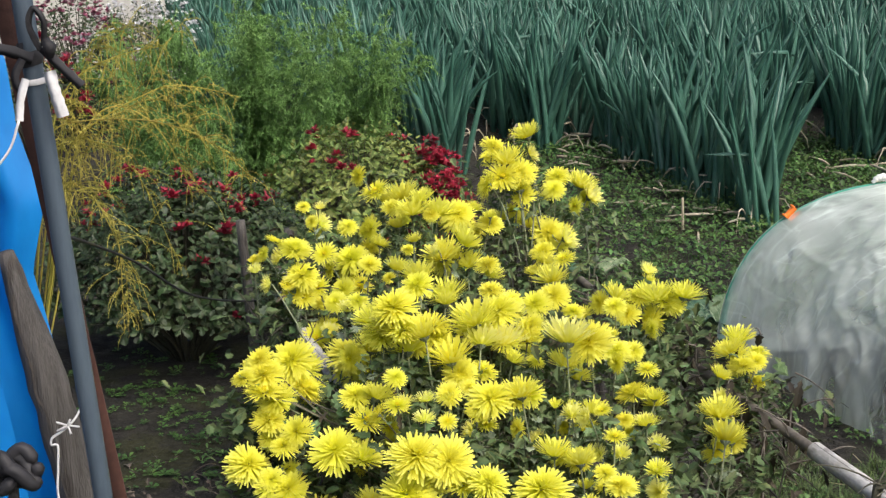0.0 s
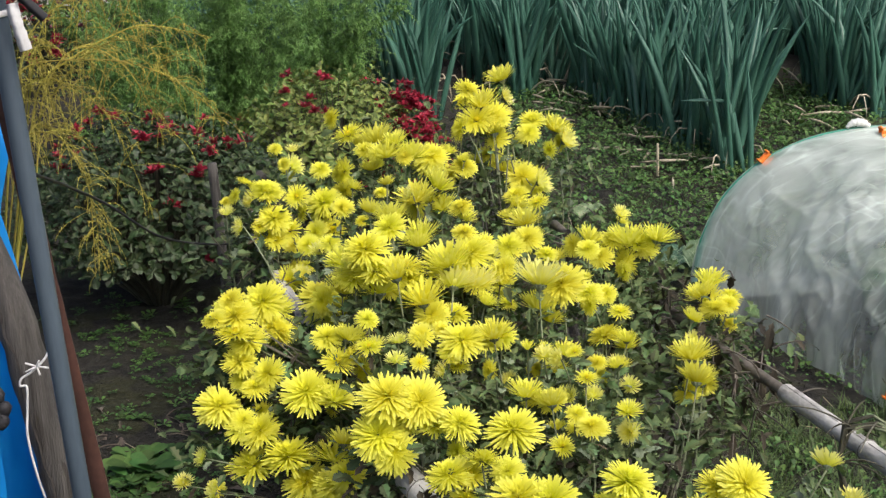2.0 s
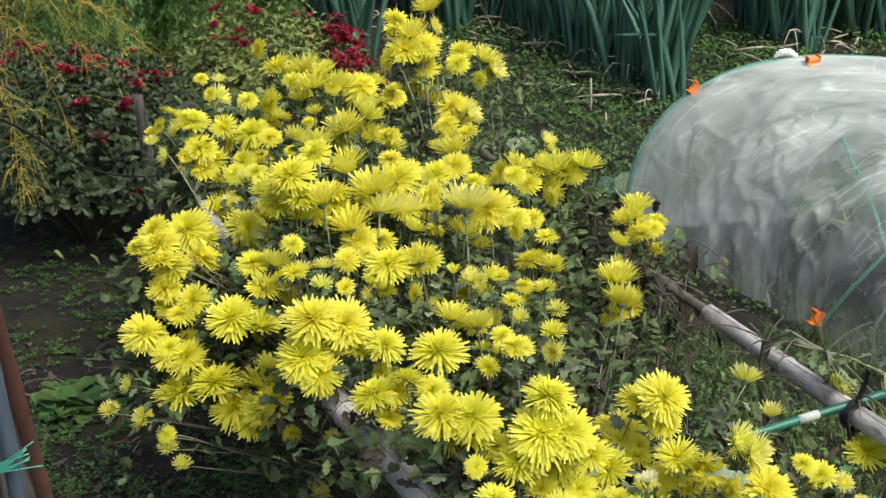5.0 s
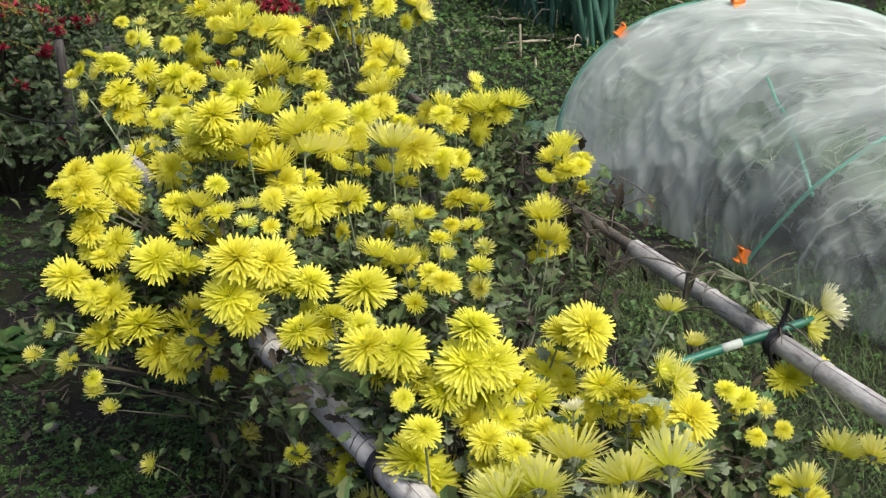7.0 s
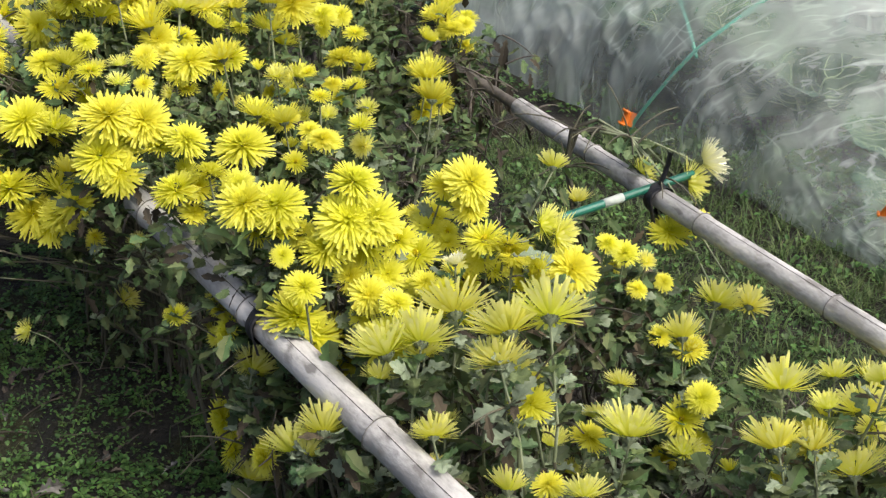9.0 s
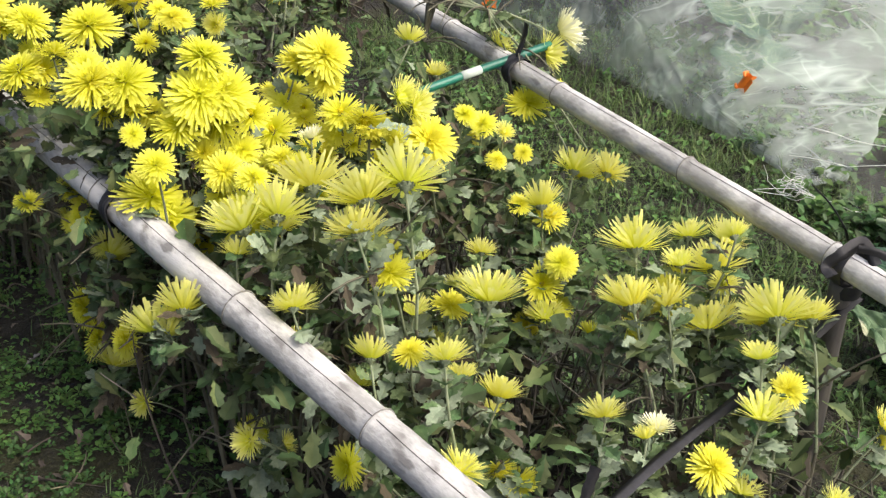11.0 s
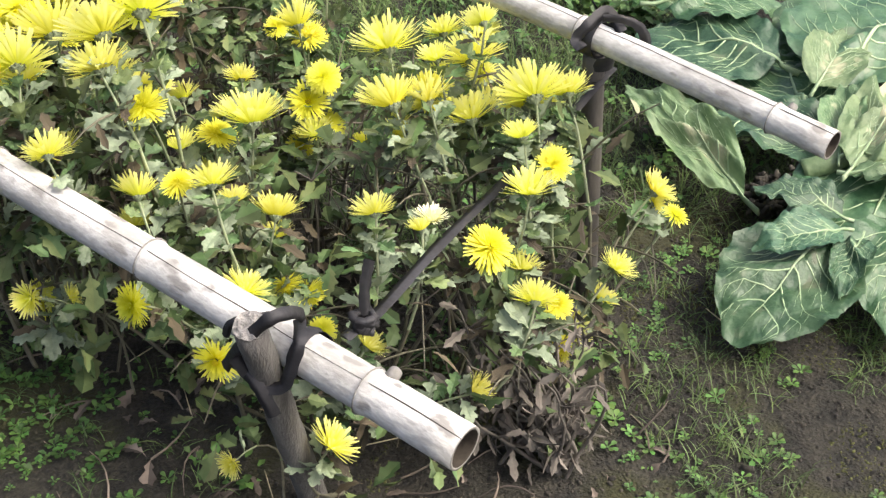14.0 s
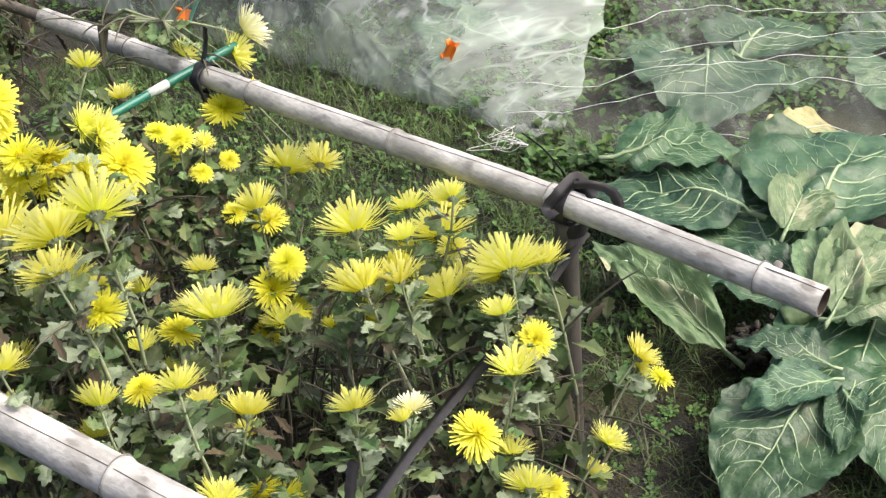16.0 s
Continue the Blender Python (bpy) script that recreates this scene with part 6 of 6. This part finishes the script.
# ---- asparagus ----
def fern(name, base, plumes, mat, label, needle, count, stalk, drop=(0.0, 0.45), fine=(0.010, 0.024)):
    plant = thing(name, (base[0], base[1], 0), label, "asparagus plant", "asparagus plants")
    g = random.Random(int(base[0] * 99) + len(plumes))
    stems, fronds = Shape(), Shape()
    for tip, bow in plumes:
        tip = Vector(tip)
        root = Vector((g.gauss(0, 0.05), g.gauss(0, 0.05), -0.01))
        line = bezier(root, Vector((tip.x * 0.25 + bow[0], tip.y * 0.25 + bow[1], tip.z * bow[2])), tip, 14)
        stems.tube(line, [stalk * (1 - 0.8 * i / 14) for i in range(15)], 5, cap=False)
        for k in range(count):
            t = g.uniform(0.22, 1.0)
            i = min(13, int(t * 14))
            q = line[i].lerp(line[i + 1], t * 14 - i)
            reach = g.uniform(0.07, 0.24) * (1.15 - t * 0.75) if drop[0] == 0 else g.uniform(0.06, 0.17)
            out = Vector((g.gauss(0, 1), g.gauss(0, 1), g.gauss(0.15, 0.5))).normalized() * reach
            fall = Vector((0, 0, -reach * g.uniform(*drop)))
            twig = bezier(q, q + out * 0.6, q + out + fall, 6)
            fronds.tube(twig, [0.0011, 0.001, 0.0009, 0.0008, 0.0007, 0.0006, 0.0004], 3, cap=False)
            for j in range(needle):
                u = g.random()
                j0 = min(5, int(u * 6))
                c = twig[j0].lerp(twig[j0 + 1], u * 6 - j0)
                d = Vector((g.gauss(0, 1), g.gauss(0, 1), g.gauss(0, 0.8))).normalized() * g.uniform(*fine)
                w = Vector((d.y, -d.x, 0)).normalized() * 0.0020
                fronds.v.extend((c - w, c + w, c + d))
                fronds.f.append((len(fronds.v) - 3, len(fronds.v) - 2, len(fronds.v) - 1))
                fronds.slot.append(0)
    part("stem", stems.mesh("stem", mat), plant, kind="stuff")
    part("frond", fronds.mesh("frond", mat), plant, kind="stuff")
    return plant


g1 = random.Random(3)
for bx, by, n, tall in ((-1.10, 4.95, 13, 0.80), (-0.78, 5.05, 14, 0.84), (-0.44, 5.25, 12, 0.72), (-0.84, 5.55, 12, 0.88), (-1.32, 5.4, 10, 0.80), (-0.52, 5.65, 9, 0.80)):
    fern("asparagus_plant", (bx, by), [((g1.gauss(0, 0.17), g1.gauss(0, 0.15), tall * g1.uniform(0.65, 1.05)), (0, 0, 0.6)) for _ in range(n)], FERN,
         "feathery green asparagus fern with thin upright stems", 46, 76, 0.004)
ARCHES = (((-0.98, 0.70), (-0.93, 0.81), (-0.75, 0.915), (-0.66, 0.925), (-0.545, 0.90)), ((-0.98, 0.75), (-0.955, 0.845), (-0.755, 0.86), (-0.61, 0.81), (-0.50, 0.71)),
          ((-0.99, 0.77), (-0.89, 0.786), (-0.83, 0.74), (-0.78, 0.66), (-0.715, 0.47)), ((-0.97, 0.80), (-0.915, 0.945), (-0.81, 1.01), (-0.69, 1.04)),
          ((-0.965, 0.84), (-0.905, 0.98), (-0.865, 1.035), (-0.785, 1.075)), ((-0.965, 0.84), (-0.945, 0.89), (-0.935, 0.81), (-0.92, 0.72)),
          ((-0.99, 0.66), (-0.895, 0.70), (-0.843, 0.62), (-0.815, 0.51), (-0.817, 0.38)), ((-1.0, 0.63), (-0.90, 0.80), (-0.787, 0.884), (-0.695, 0.87), (-0.64, 0.785)),
          ((-0.99, 0.67), (-0.925, 0.66), (-0.865, 0.56), (-0.86, 0.42), (-0.863, 0.30)), ((-0.985, 0.73), (-0.895, 0.85), (-0.79, 0.817), (-0.72, 0.70), (-0.697, 0.62)))


def arching_fern(root):
    """A yellowing fern whose thin stems arch over and carry short hanging side shoots, fuzzy with needles."""
    plant = thing("asparagus_plant", (root[0], root[1], 0), "yellowing asparagus fern with arching thin branches", "asparagus plant", "asparagus plants")
    g = random.Random(31)
    stems, fronds = Shape(), Shape()
    for number, arch_points in enumerate(ARCHES):
        depth = root[1] + g.gauss(0, 0.07)
        line = [(root[0] + g.gauss(0, 0.02), root[1] + g.gauss(0, 0.02), -0.01), (root[0] + 0.6 * (arch_points[0][0] - root[0]), depth, arch_points[0][1] * 0.6)] + [(x, depth, z) for x, z in arch_points]
        line = smooth_line(line, 9)
        stems.tube(line, [0.0028 - 0.0020 * k / len(line) for k in range(len(line))], 5, cap=False)
        for k in range(15, len(line) - 1):
            for q in range(2 if g.random() < 0.6 else 1):
                p = line[k].lerp(line[k + 1], g.random())
                reach = g.uniform(0.025, 0.085)
                out = Vector((g.gauss(0.25, 0.5), g.gauss(0, 0.6), g.gauss(0.1, 0.3))) * reach
                twig = bezier(p, p + out, p + out * 1.2 + Vector((0, 0, -reach * g.uniform(0.2, 1.2))), 6)
                fronds.tube(twig, [0.0010, 0.0009, 0.0009, 0.0008, 0.0007, 0.0006, 0.0004], 3, cap=False)
                for j in range(int(reach * 520)):
                    u = g.random() * 5.99
                    c = twig[int(u)].lerp(twig[int(u) + 1], u % 1)
                    d = Vector((g.gauss(0, 1), g.gauss(0, 1), g.gauss(0, 1))).normalized() * g.uniform(0.004, 0.008)
                    w = Vector((d.y, -d.x, 0)).normalized() * 0.0013
                    fronds.v.extend((c - w, c + w, c + d))
                    fronds.f.append((len(fronds.v) - 3, len(fronds.v) - 2, len(fronds.v) - 1))
                    fronds.slot.append(0)
    part("stem", within(plant, stems).mesh("stem", FERN_YELLOW), plant, kind="stuff")
    part("frond", within(plant, fronds).mesh("frond", FERN_YELLOW), plant, kind="stuff")


arching_fern((-1.12, 3.0))
fern("asparagus_plant", (-1.22, 4.35), [((g1.gauss(0.1, 0.2), g1.gauss(0, 0.15), g1.uniform(0.6, 0.95)), (0, 0, 0.8)) for _ in range(7)], FERN_YELLOW,
     "yellowing asparagus fern with arching thin branches", 70, 15, 0.0022, (0.3, 1.2), (0.004, 0.009))
fern("asparagus_plant", (-1.0, 4.45), [((g1.gauss(0.1, 0.2), g1.gauss(0, 0.15), g1.uniform(0.35, 0.6)), (0, 0, 0.8)) for _ in range(7)], FERN,
     "feathery green asparagus fern with thin upright stems", 36, 55, 0.0035)


# ---- red chrysanthemum bushes ----
def ball_bloom(g, s, p, r, slot):
    for k in range(16):
        d = Vector((g.gauss(0, 1), g.gauss(0, 1), abs(g.gauss(0.3, 0.7)))).normalized()
        s.add(SMALL_LEAVES[2], Matrix.Translation(p) @ d.to_track_quat("Y", "Z").to_matrix().to_4x4() @ Matrix.Scale(r * g.uniform(0.8, 1.2), 4), slot)


def mound_bush(base, half, tall, leaves, leaf, blooms, bloom_mat, label, name="red_chrysanthemum_bush", pick=None, bloom_r=0.020, leaf_mat=None, skirt=0.10):
    plant = thing(name, (base[0], base[1], 0), label, "flowering bush")
    g = random.Random(int(base[0] * 100) + int(base[1] * 10))
    crown, stems, bloom_shape = Shape(), Shape(), Shape()
    for k in range(leaves // 6):
        a, e = g.uniform(0, 6.28), math.asin(g.uniform(0.0, 1.0))
        r = (1 - abs(g.gauss(0, 0.10))) * (1 + 0.16 * noise.noise((math.cos(a) * 2, math.sin(a) * 2, e * 2 + base[0])))
        n = Vector((math.cos(a) * math.cos(e), math.sin(a) * math.cos(e), math.sin(e)))
        p = Vector((n.x * half[0] * r, n.y * half[1] * r, skirt + n.z * (tall - skirt) * r))
        up = (n + Vector((g.gauss(0, 0.25), g.gauss(0, 0.25), 0.5 + g.gauss(0, 0.2)))).normalized()
        whorl = Matrix.Translation(p) @ up.to_track_quat("Z", "Y").to_matrix().to_4x4()
        spin = g.uniform(0, 6.28)
        for q in range(6):
            turn = whorl @ Matrix.Rotation(spin + q * 2.4, 4, "Z") @ Matrix.Translation((0, 0, 0.012 * q - 0.035)) @ Matrix.Rotation(0.15 + 0.13 * q + g.gauss(0, 0.2), 4, "X")
            crown.add(g.choice(LEAF_SHAPES[:3]), turn @ Matrix.Scale(leaf * g.uniform(0.75, 1.2) * (1 - 0.07 * q), 4))
        if k % 2 == 0:
            stems.tube(bezier((n.x * 0.05, n.y * 0.05, -0.01), (p.x * 0.4, p.y * 0.4, p.z * 0.7), p, 6), [0.004, 0.0035, 0.003, 0.0025, 0.002, 0.0016, 0.001], 4, cap=False)
    made = 0
    while made < blooms:
        a, e = g.uniform(0, 6.28), math.asin(g.uniform(0.15, 1.0))
        n = Vector((math.cos(a) * math.cos(e), math.sin(a) * math.cos(e), math.sin(e)))
        if pick and not pick(n):
            if g.random() < 0.9:
                continue
        made += 1
        r = 1 + 0.16 * noise.noise((math.cos(a) * 2, math.sin(a) * 2, e * 2 + base[0]))
        p = Vector((n.x * half[0] * r, n.y * half[1] * r, 0.10 + n.z * (tall - 0.10) * r + 0.01))
        for q in range(g.randint(1, 3)):
            ball_bloom(g, bloom_shape, p + Vector((g.gauss(0, 0.018), g.gauss(0, 0.018), g.gauss(0, 0.008))), bloom_r * g.uniform(0.7, 1.2), 0)
    part("stem", stems.mesh("stem", STEM), plant, kind="stuff")
    part("foliage", crown.mesh("foliage", leaf_mat or BUSH_LEAF), plant, kind="stuff")
    part("bloom", bloom_shape.mesh("bloom", bloom_mat), plant, label="clusters of small flowers", kind="stuff")
    return plant


mound_bush((-0.84, 3.66), (0.42, 0.38), 0.54, 6000, 0.036, 30, RED_BLOOM, "dark green bush with small deep red flowers", pick=lambda n: n.z > 0.72 and n.y < 0.3, bloom_r=0.024, skirt=0.20)
mound_bush((-0.36, 4.36), (0.40, 0.42), 0.53, 4800, 0.036, 14, RED_BLOOM, "olive green bush with a few deep red flowers", pick=lambda n: n.z > 0.8, bloom_r=0.022, leaf_mat=OLIVE_LEAF)
mound_bush((-0.13, 4.40), (0.15, 0.26), 0.45, 420, 0.044, 130, RED_BLOOM, "low bush covered with deep red flowers", pick=lambda n: n.x > -0.3 and n.z > 0.2, bloom_r=0.022)
mound_bush((-2.06, 7.0), (0.36, 0.36), 0.74, 2400, 0.032, 150, MAUVE, "bush with mauve pink flowers by a pale wall", "mauve_aster_bush", None, 0.022)
mound_bush((-1.70, 7.0), (0.42, 0.36), 0.70, 2800, 0.028, 260, WHITE_BLOOM, "bush with small white flowers", "white_aster_bush", lambda n: n.z > 0.35, 0.014)
mound_bush((-2.15, 6.4), (0.30, 0.3), 0.55, 700, 0.05, 60, RED_BLOOM, "low bush with dark red flowers by a pale wall", "red_aster_bush", None, 0.028)


# ---- left edge: pipe, stake and blue sheet ----
stake("steel_pipe", (-0.443, 1.50, -0.03), (-0.547, 1.50, 1.43), 0.0118, 0.0118, STEEL, "grey metal pipe standing beside a blue sheet", "pipe", 0.0, 20)
iron = thing("angle_iron", (-0.43, 1.56, 0), "rusty brown angle iron behind the grey pipe", "iron bar")
s = Shape()
a, b = Vector((-0.406, 1.54, -0.03)), Vector((-0.607, 1.54, 1.42))
u, v = Vector((0.024, 0.003, 0.003)), Vector((-0.003, 0.024, 0.0))
rows = []
for k in range(40):
    p = a.lerp(b, k / 39)
    w = Vector((noise.noise((k * 0.9, 1, 1)), noise.noise((k * 0.9, 5, 1)), 0)) * 0.0013
    rows.append([p + u + w, p + u * 0.1, p + v + w, p + v + u * 0.12 + w, p + u * 0.18 + v * 0.15, p + u + v * 0.12 + w, p + u + w])
s.strip(rows)
part("bar", within(iron, s).mesh("bar", RUST), iron)
# a split log, pointed at its top
log = thing("wooden_stake", (-0.66, 2.0, 0), "weathered split wooden stake with a cracked side", "stake")
s = Shape()
n = 26
LOG_R = [0.033 * min(1.0, 0.35 + 2.2 * (1 - k / n) ** 0.9) for k in range(n + 1)]
line = [Vector((-0.608, 2.0, -0.03)).lerp(Vector((-0.756, 2.0, 0.835)), k / n) + Vector((0.003 * noise.noise((k * 0.5, 1, 0)) - 0.5 * (0.033 - LOG_R[k]), 0, 0)) for k in range(n + 1)]
s.tube(line, [r * (1 + 0.10 * noise.noise((k * 0.7, 3, 3))) for k, r in enumerate(LOG_R)], 18)
for q in range(len(s.v)):
    p = s.v[q]
    d = Vector((p.x + 0.69, p.y - 2.0, 0))
    s.v[q] = p + d * 0.10 * noise.noise((p.x * 60, p.y * 60, p.z * 3))
part("shaft", within(log, s).mesh("shaft", OLD_WOOD), log)
s = Shape()
s.strip([[line[k] + Vector((-0.006 + 0.010 * noise.noise((k * 0.6, 9, 1)) - w, -1.06 * LOG_R[k] - 0.001, 0)) for w in (0.0016, 0, -0.0016)] for k in range(9, n - 1)])
part("crack", within(log, s).mesh("crack", BAMBOO_DARK), log, label="dark crack in the wood")
sheet_thing = thing("blue_sheet", (-0.85, 2.1, 0), "blue plastic sheet hanging beside a pipe", "plastic sheet")
s = Shape()
rows = []
EDGE = [(0.0, -0.70), (0.42, -0.715), (0.60, -0.735), (0.764, -0.765), (0.884, -0.735), (1.01, -0.772), (1.123, -0.785), (1.3, -0.86)]
for i in range(66):
    z = 0.01 + 1.25 * i / 65
    for (z0, x0), (z1, x1) in zip(EDGE, EDGE[1:]):
        if z0 <= z <= z1:
            right = x0 + (x1 - x0) * (z - z0) / (z1 - z0)
    row = []
    for k in range(41):
        q = k / 40
        x = -1.35 + (right + 1.35) * q
        row.append((x, 2.12 + 0.016 * math.sin(q * 30 + z * 2) + 0.022 * noise.noise((q * 7, z * 3, 1)) + 0.010 * noise.noise((q * 20, z * 5, 4)), z))
    rows.append(row)
s.strip(rows)
part("sheet", within(sheet_thing, s).mesh("sheet", BLUE), sheet_thing)
s = Shape()
rows = []
for i in range(40):
    z = 0.01 + 0.86 * i / 39
    rows.append([(-1.30 + (0.53 + 0.03 * math.sin(z * 5)) * k / 16, 1.93 + 0.012 * math.sin(k * 1.1 + z * 3) + 0.010 * noise.noise((k * 0.4, z * 4, 6)), z) for k in range(17)])
s.strip(rows)
part("fold", within(sheet_thing, s).mesh("fold", BLUE), sheet_thing, label="loose front fold of the blue sheet")
tie = thing("rubber_strap", (-0.52, 1.47, 0), "black rubber strap knotted round the grey pipe", "strap")
PIPE_WAY = Vector((-0.104, 0, 1.46))
winding((-0.533, 1.50, 1.225), PIPE_WAY, 0.0135, 0.017, 1.6, tie)
strap_part("strap", [(-0.60, 1.475, 1.236), (-0.56, 1.48, 1.236), (-0.525, 1.482, 1.225)], 0.014, (0, -1, 0.2), tie)
strap_part("tail", [(-0.512, 1.478, 1.238), (-0.489, 1.47, 1.217), (-0.468, 1.47, 1.196)], 0.011, (0.2, -1, 0.2), tie)
strap_part("loop", [(-0.514, 1.478, 1.235), (-0.522, 1.47, 1.265), (-0.515, 1.47, 1.283), (-0.505, 1.47, 1.268), (-0.509, 1.475, 1.240)], 0.007, (0.6, -1, 0), tie)
strap_part("tail", [(-0.536, 1.478, 1.225), (-0.545, 1.475, 1.205), (-0.540, 1.478, 1.185)], 0.009, (0.2, -1, 0), tie)
s = Shape()
s.tube([(-0.508, 1.476, 1.247), (-0.502, 1.474, 1.240), (-0.503, 1.474, 1.228)], [0.005, 0.008, 0.005], 7)
part("knot", within(tie, s).mesh("knot", RUBBER), tie)
cloth_tie = thing("white_cloth_tie", (-0.52, 1.47, 0), "white cloth strip tied round the grey pipe", "cloth tie")
s = Shape()
ring(s, (-0.530, 1.50, 1.196), PIPE_WAY, 0.0135, 0.007, 1.0)
band(s, [(-0.505, 1.475, 1.212), (-0.502, 1.472, 1.198), (-0.498, 1.472, 1.180), (-0.493, 1.472, 1.160)], 0.014, (0.2, -1, 0))
band(s, [(-0.533, 1.475, 1.203), (-0.540, 1.472, 1.180), (-0.544, 1.472, 1.155)], 0.009, (0.2, -1, 0))
s.tube(smooth_line([(-0.544, 1.47, 1.155), (-0.556, 1.47, 1.125), (-0.575, 1.47, 1.10)], 5), 0.0016, 5)
part("strip", within(cloth_tie, s).mesh("strip", WHITE_CLOTH), cloth_tie)
cord = thing("knotted_string", (-0.66, 1.93, 0), "thin white string knotted on the wooden stake", "string")
s = Shape()
s.tube(smooth_line([(-0.632, 1.92, 0.635), (-0.644, 1.91, 0.592), (-0.668, 1.905, 0.566), (-0.685, 1.90, 0.555), (-0.688, 1.90, 0.542), (-0.678, 1.90, 0.540), (-0.681, 1.90, 0.50), (-0.683, 1.895, 0.45), (-0.672, 1.90, 0.36), (-0.66, 1.94, 0.25), (-0.658, 1.97, 0.23)], 6), 0.0020, 6)
for k in range(5):
    c = Vector((-0.660, 1.903, 0.575))
    s.tube([c, c + Vector((0.020 * math.cos(1.25 * k), -0.005, 0.013 * math.sin(1.25 * k)))], 0.0016, 5)
part("cord", within(cord, s).mesh("cord", WHITE_CLOTH), cord)
twine = thing("teal_twine", (-0.49, 1.49, 0), "frayed teal plastic twine tied low on the grey pipe", "twine")
s = Shape()
for k in range(9):
    lift = 0.004 * k
    s.tube(smooth_line([(-0.535, 1.478, 0.500 + lift * 0.5), (-0.505, 1.474, 0.507 + lift * 0.4), (-0.480, 1.476, 0.512 + lift * 0.5), (-0.455 + rnd.gauss(0, 0.008), 1.48, 0.518 + lift + rnd.gauss(0, 0.004))], 4), 0.0010, 4)
part("strand", within(twine, s).mesh("strand", HOOP), twine, kind="stuff")
rope = thing("strung_rope", (-0.52, 1.55, 0), "thin black rope strung from pipe to stick", "rope")
s = Shape()
s.tube(smooth_line([(-0.518, 1.51, 1.008), (-0.590, 1.95, 0.855), (-0.624, 2.3, 0.717), (-0.612, 2.65, 0.54), (-0.56, 2.92, 0.43), (-0.48, 3.0, 0.41), (-0.425, 2.96, 0.45)], 10), 0.0026, 6)
part("cord", within(rope, s).mesh("cord", RUBBER), rope)
rag = thing("black_plastic_rag", (-0.59, 1.45, 0), "crumpled black plastic rag tied on a stick", "plastic rag")
s = Shape()
s.tube([(-0.592, 1.46, -0.02), (-0.592, 1.46, 0.35), (-0.592, 1.46, 0.72)], [0.008, 0.008, 0.007], 8)
part("stick", within(rag, s).mesh("stick", OLD_WOOD), rag)
s = Shape()
for k in range(9):
    a = rnd.uniform(0, 6.28)
    c = Vector((-0.585 + rnd.gauss(0, 0.006), 1.45, 0.722 + rnd.gauss(0, 0.008)))
    p = [c + Vector((0.022 * math.cos(a + q), 0.015 * math.sin(a + q), 0.016 * math.sin(q * 1.7 + k))) for q in (0, 0.9, 1.8, 2.7)]
    s.tube(smooth_line(p, 4), [0.003] + [0.009] * 11 + [0.003], 7)
part("rag", within(rag, s).mesh("rag", RUBBER), rag, kind="stuff")

# ---- distance: pale wall and leftovers behind the bushes ----
s = Shape()
for x0, x1, y0, y1, z0, z1 in ((-6.0, -1.95, 8.6, 8.8, -0.05, 2.4),):
    c = [(x0, y0, z0), (x1, y0, z0), (x1, y1, z0), (x0, y1, z0), (x0, y0, z1), (x1, y0, z1), (x1, y1, z1), (x0, y1, z1)]
    s.v.extend(Vector(q) for q in c)
    s.f += [(0, 1, 5, 4), (1, 2, 6, 5), (2, 3, 7, 6), (3, 0, 4, 7), (4, 5, 6, 7), (3, 2, 1, 0)]
    s.slot += [0] * 6
tagged(new("wall_north", s.mesh("wall_north", PLASTER, smooth=False)), "pale weathered wall behind the flower bushes", "wall", kind="structure")


def rough_block(name, centre, size, turn, tilt, mat, label, category):
    bm = bmesh.new()
    bmesh.ops.create_cube(bm, size=1.0)
    bmesh.ops.subdivide_edges(bm, edges=bm.edges[:], cuts=3, use_grid_fill=True)
    for q in bm.verts:
        q.co = Vector((q.co.x * size[0], q.co.y * size[1], q.co.z * size[2]))
        q.co += Vector((noise.noise(q.co * 9 + Vector(centre)), noise.noise(q.co * 9 + Vector((5, 1, 2))), noise.noise(q.co * 9 + Vector((1, 7, 3))))) * min(size) * 0.10
    data = bpy.data.meshes.new(name)
    bm.to_mesh(data)
    bm.free()
    data.materials.append(mat)
    ob = tagged(new(name, data), label, category)
    ob.matrix_world = Matrix.Translation(centre) @ Matrix.Rotation(turn, 4, "Z") @ Matrix.Rotation(tilt, 4, "Y")
    return ob


rough_block("concrete_block", (-1.58, 7.75, 0.10), (0.34, 0.2, 0.22), 0.3, 0.0, STONE, "grey concrete block behind the asparagus", "concrete block")
rough_block("concrete_block", (-1.42, 7.5, 0.06), (0.30, 0.2, 0.14), -0.4, 0.0, STONE, "grey concrete block behind the asparagus", "concrete block")
rough_block("wooden_plank", (-1.50, 7.4, 0.22), (0.05, 0.04, 0.55), 0.1, 0.25, OLD_WOOD, "dark wooden plank leaning on concrete blocks", "plank")
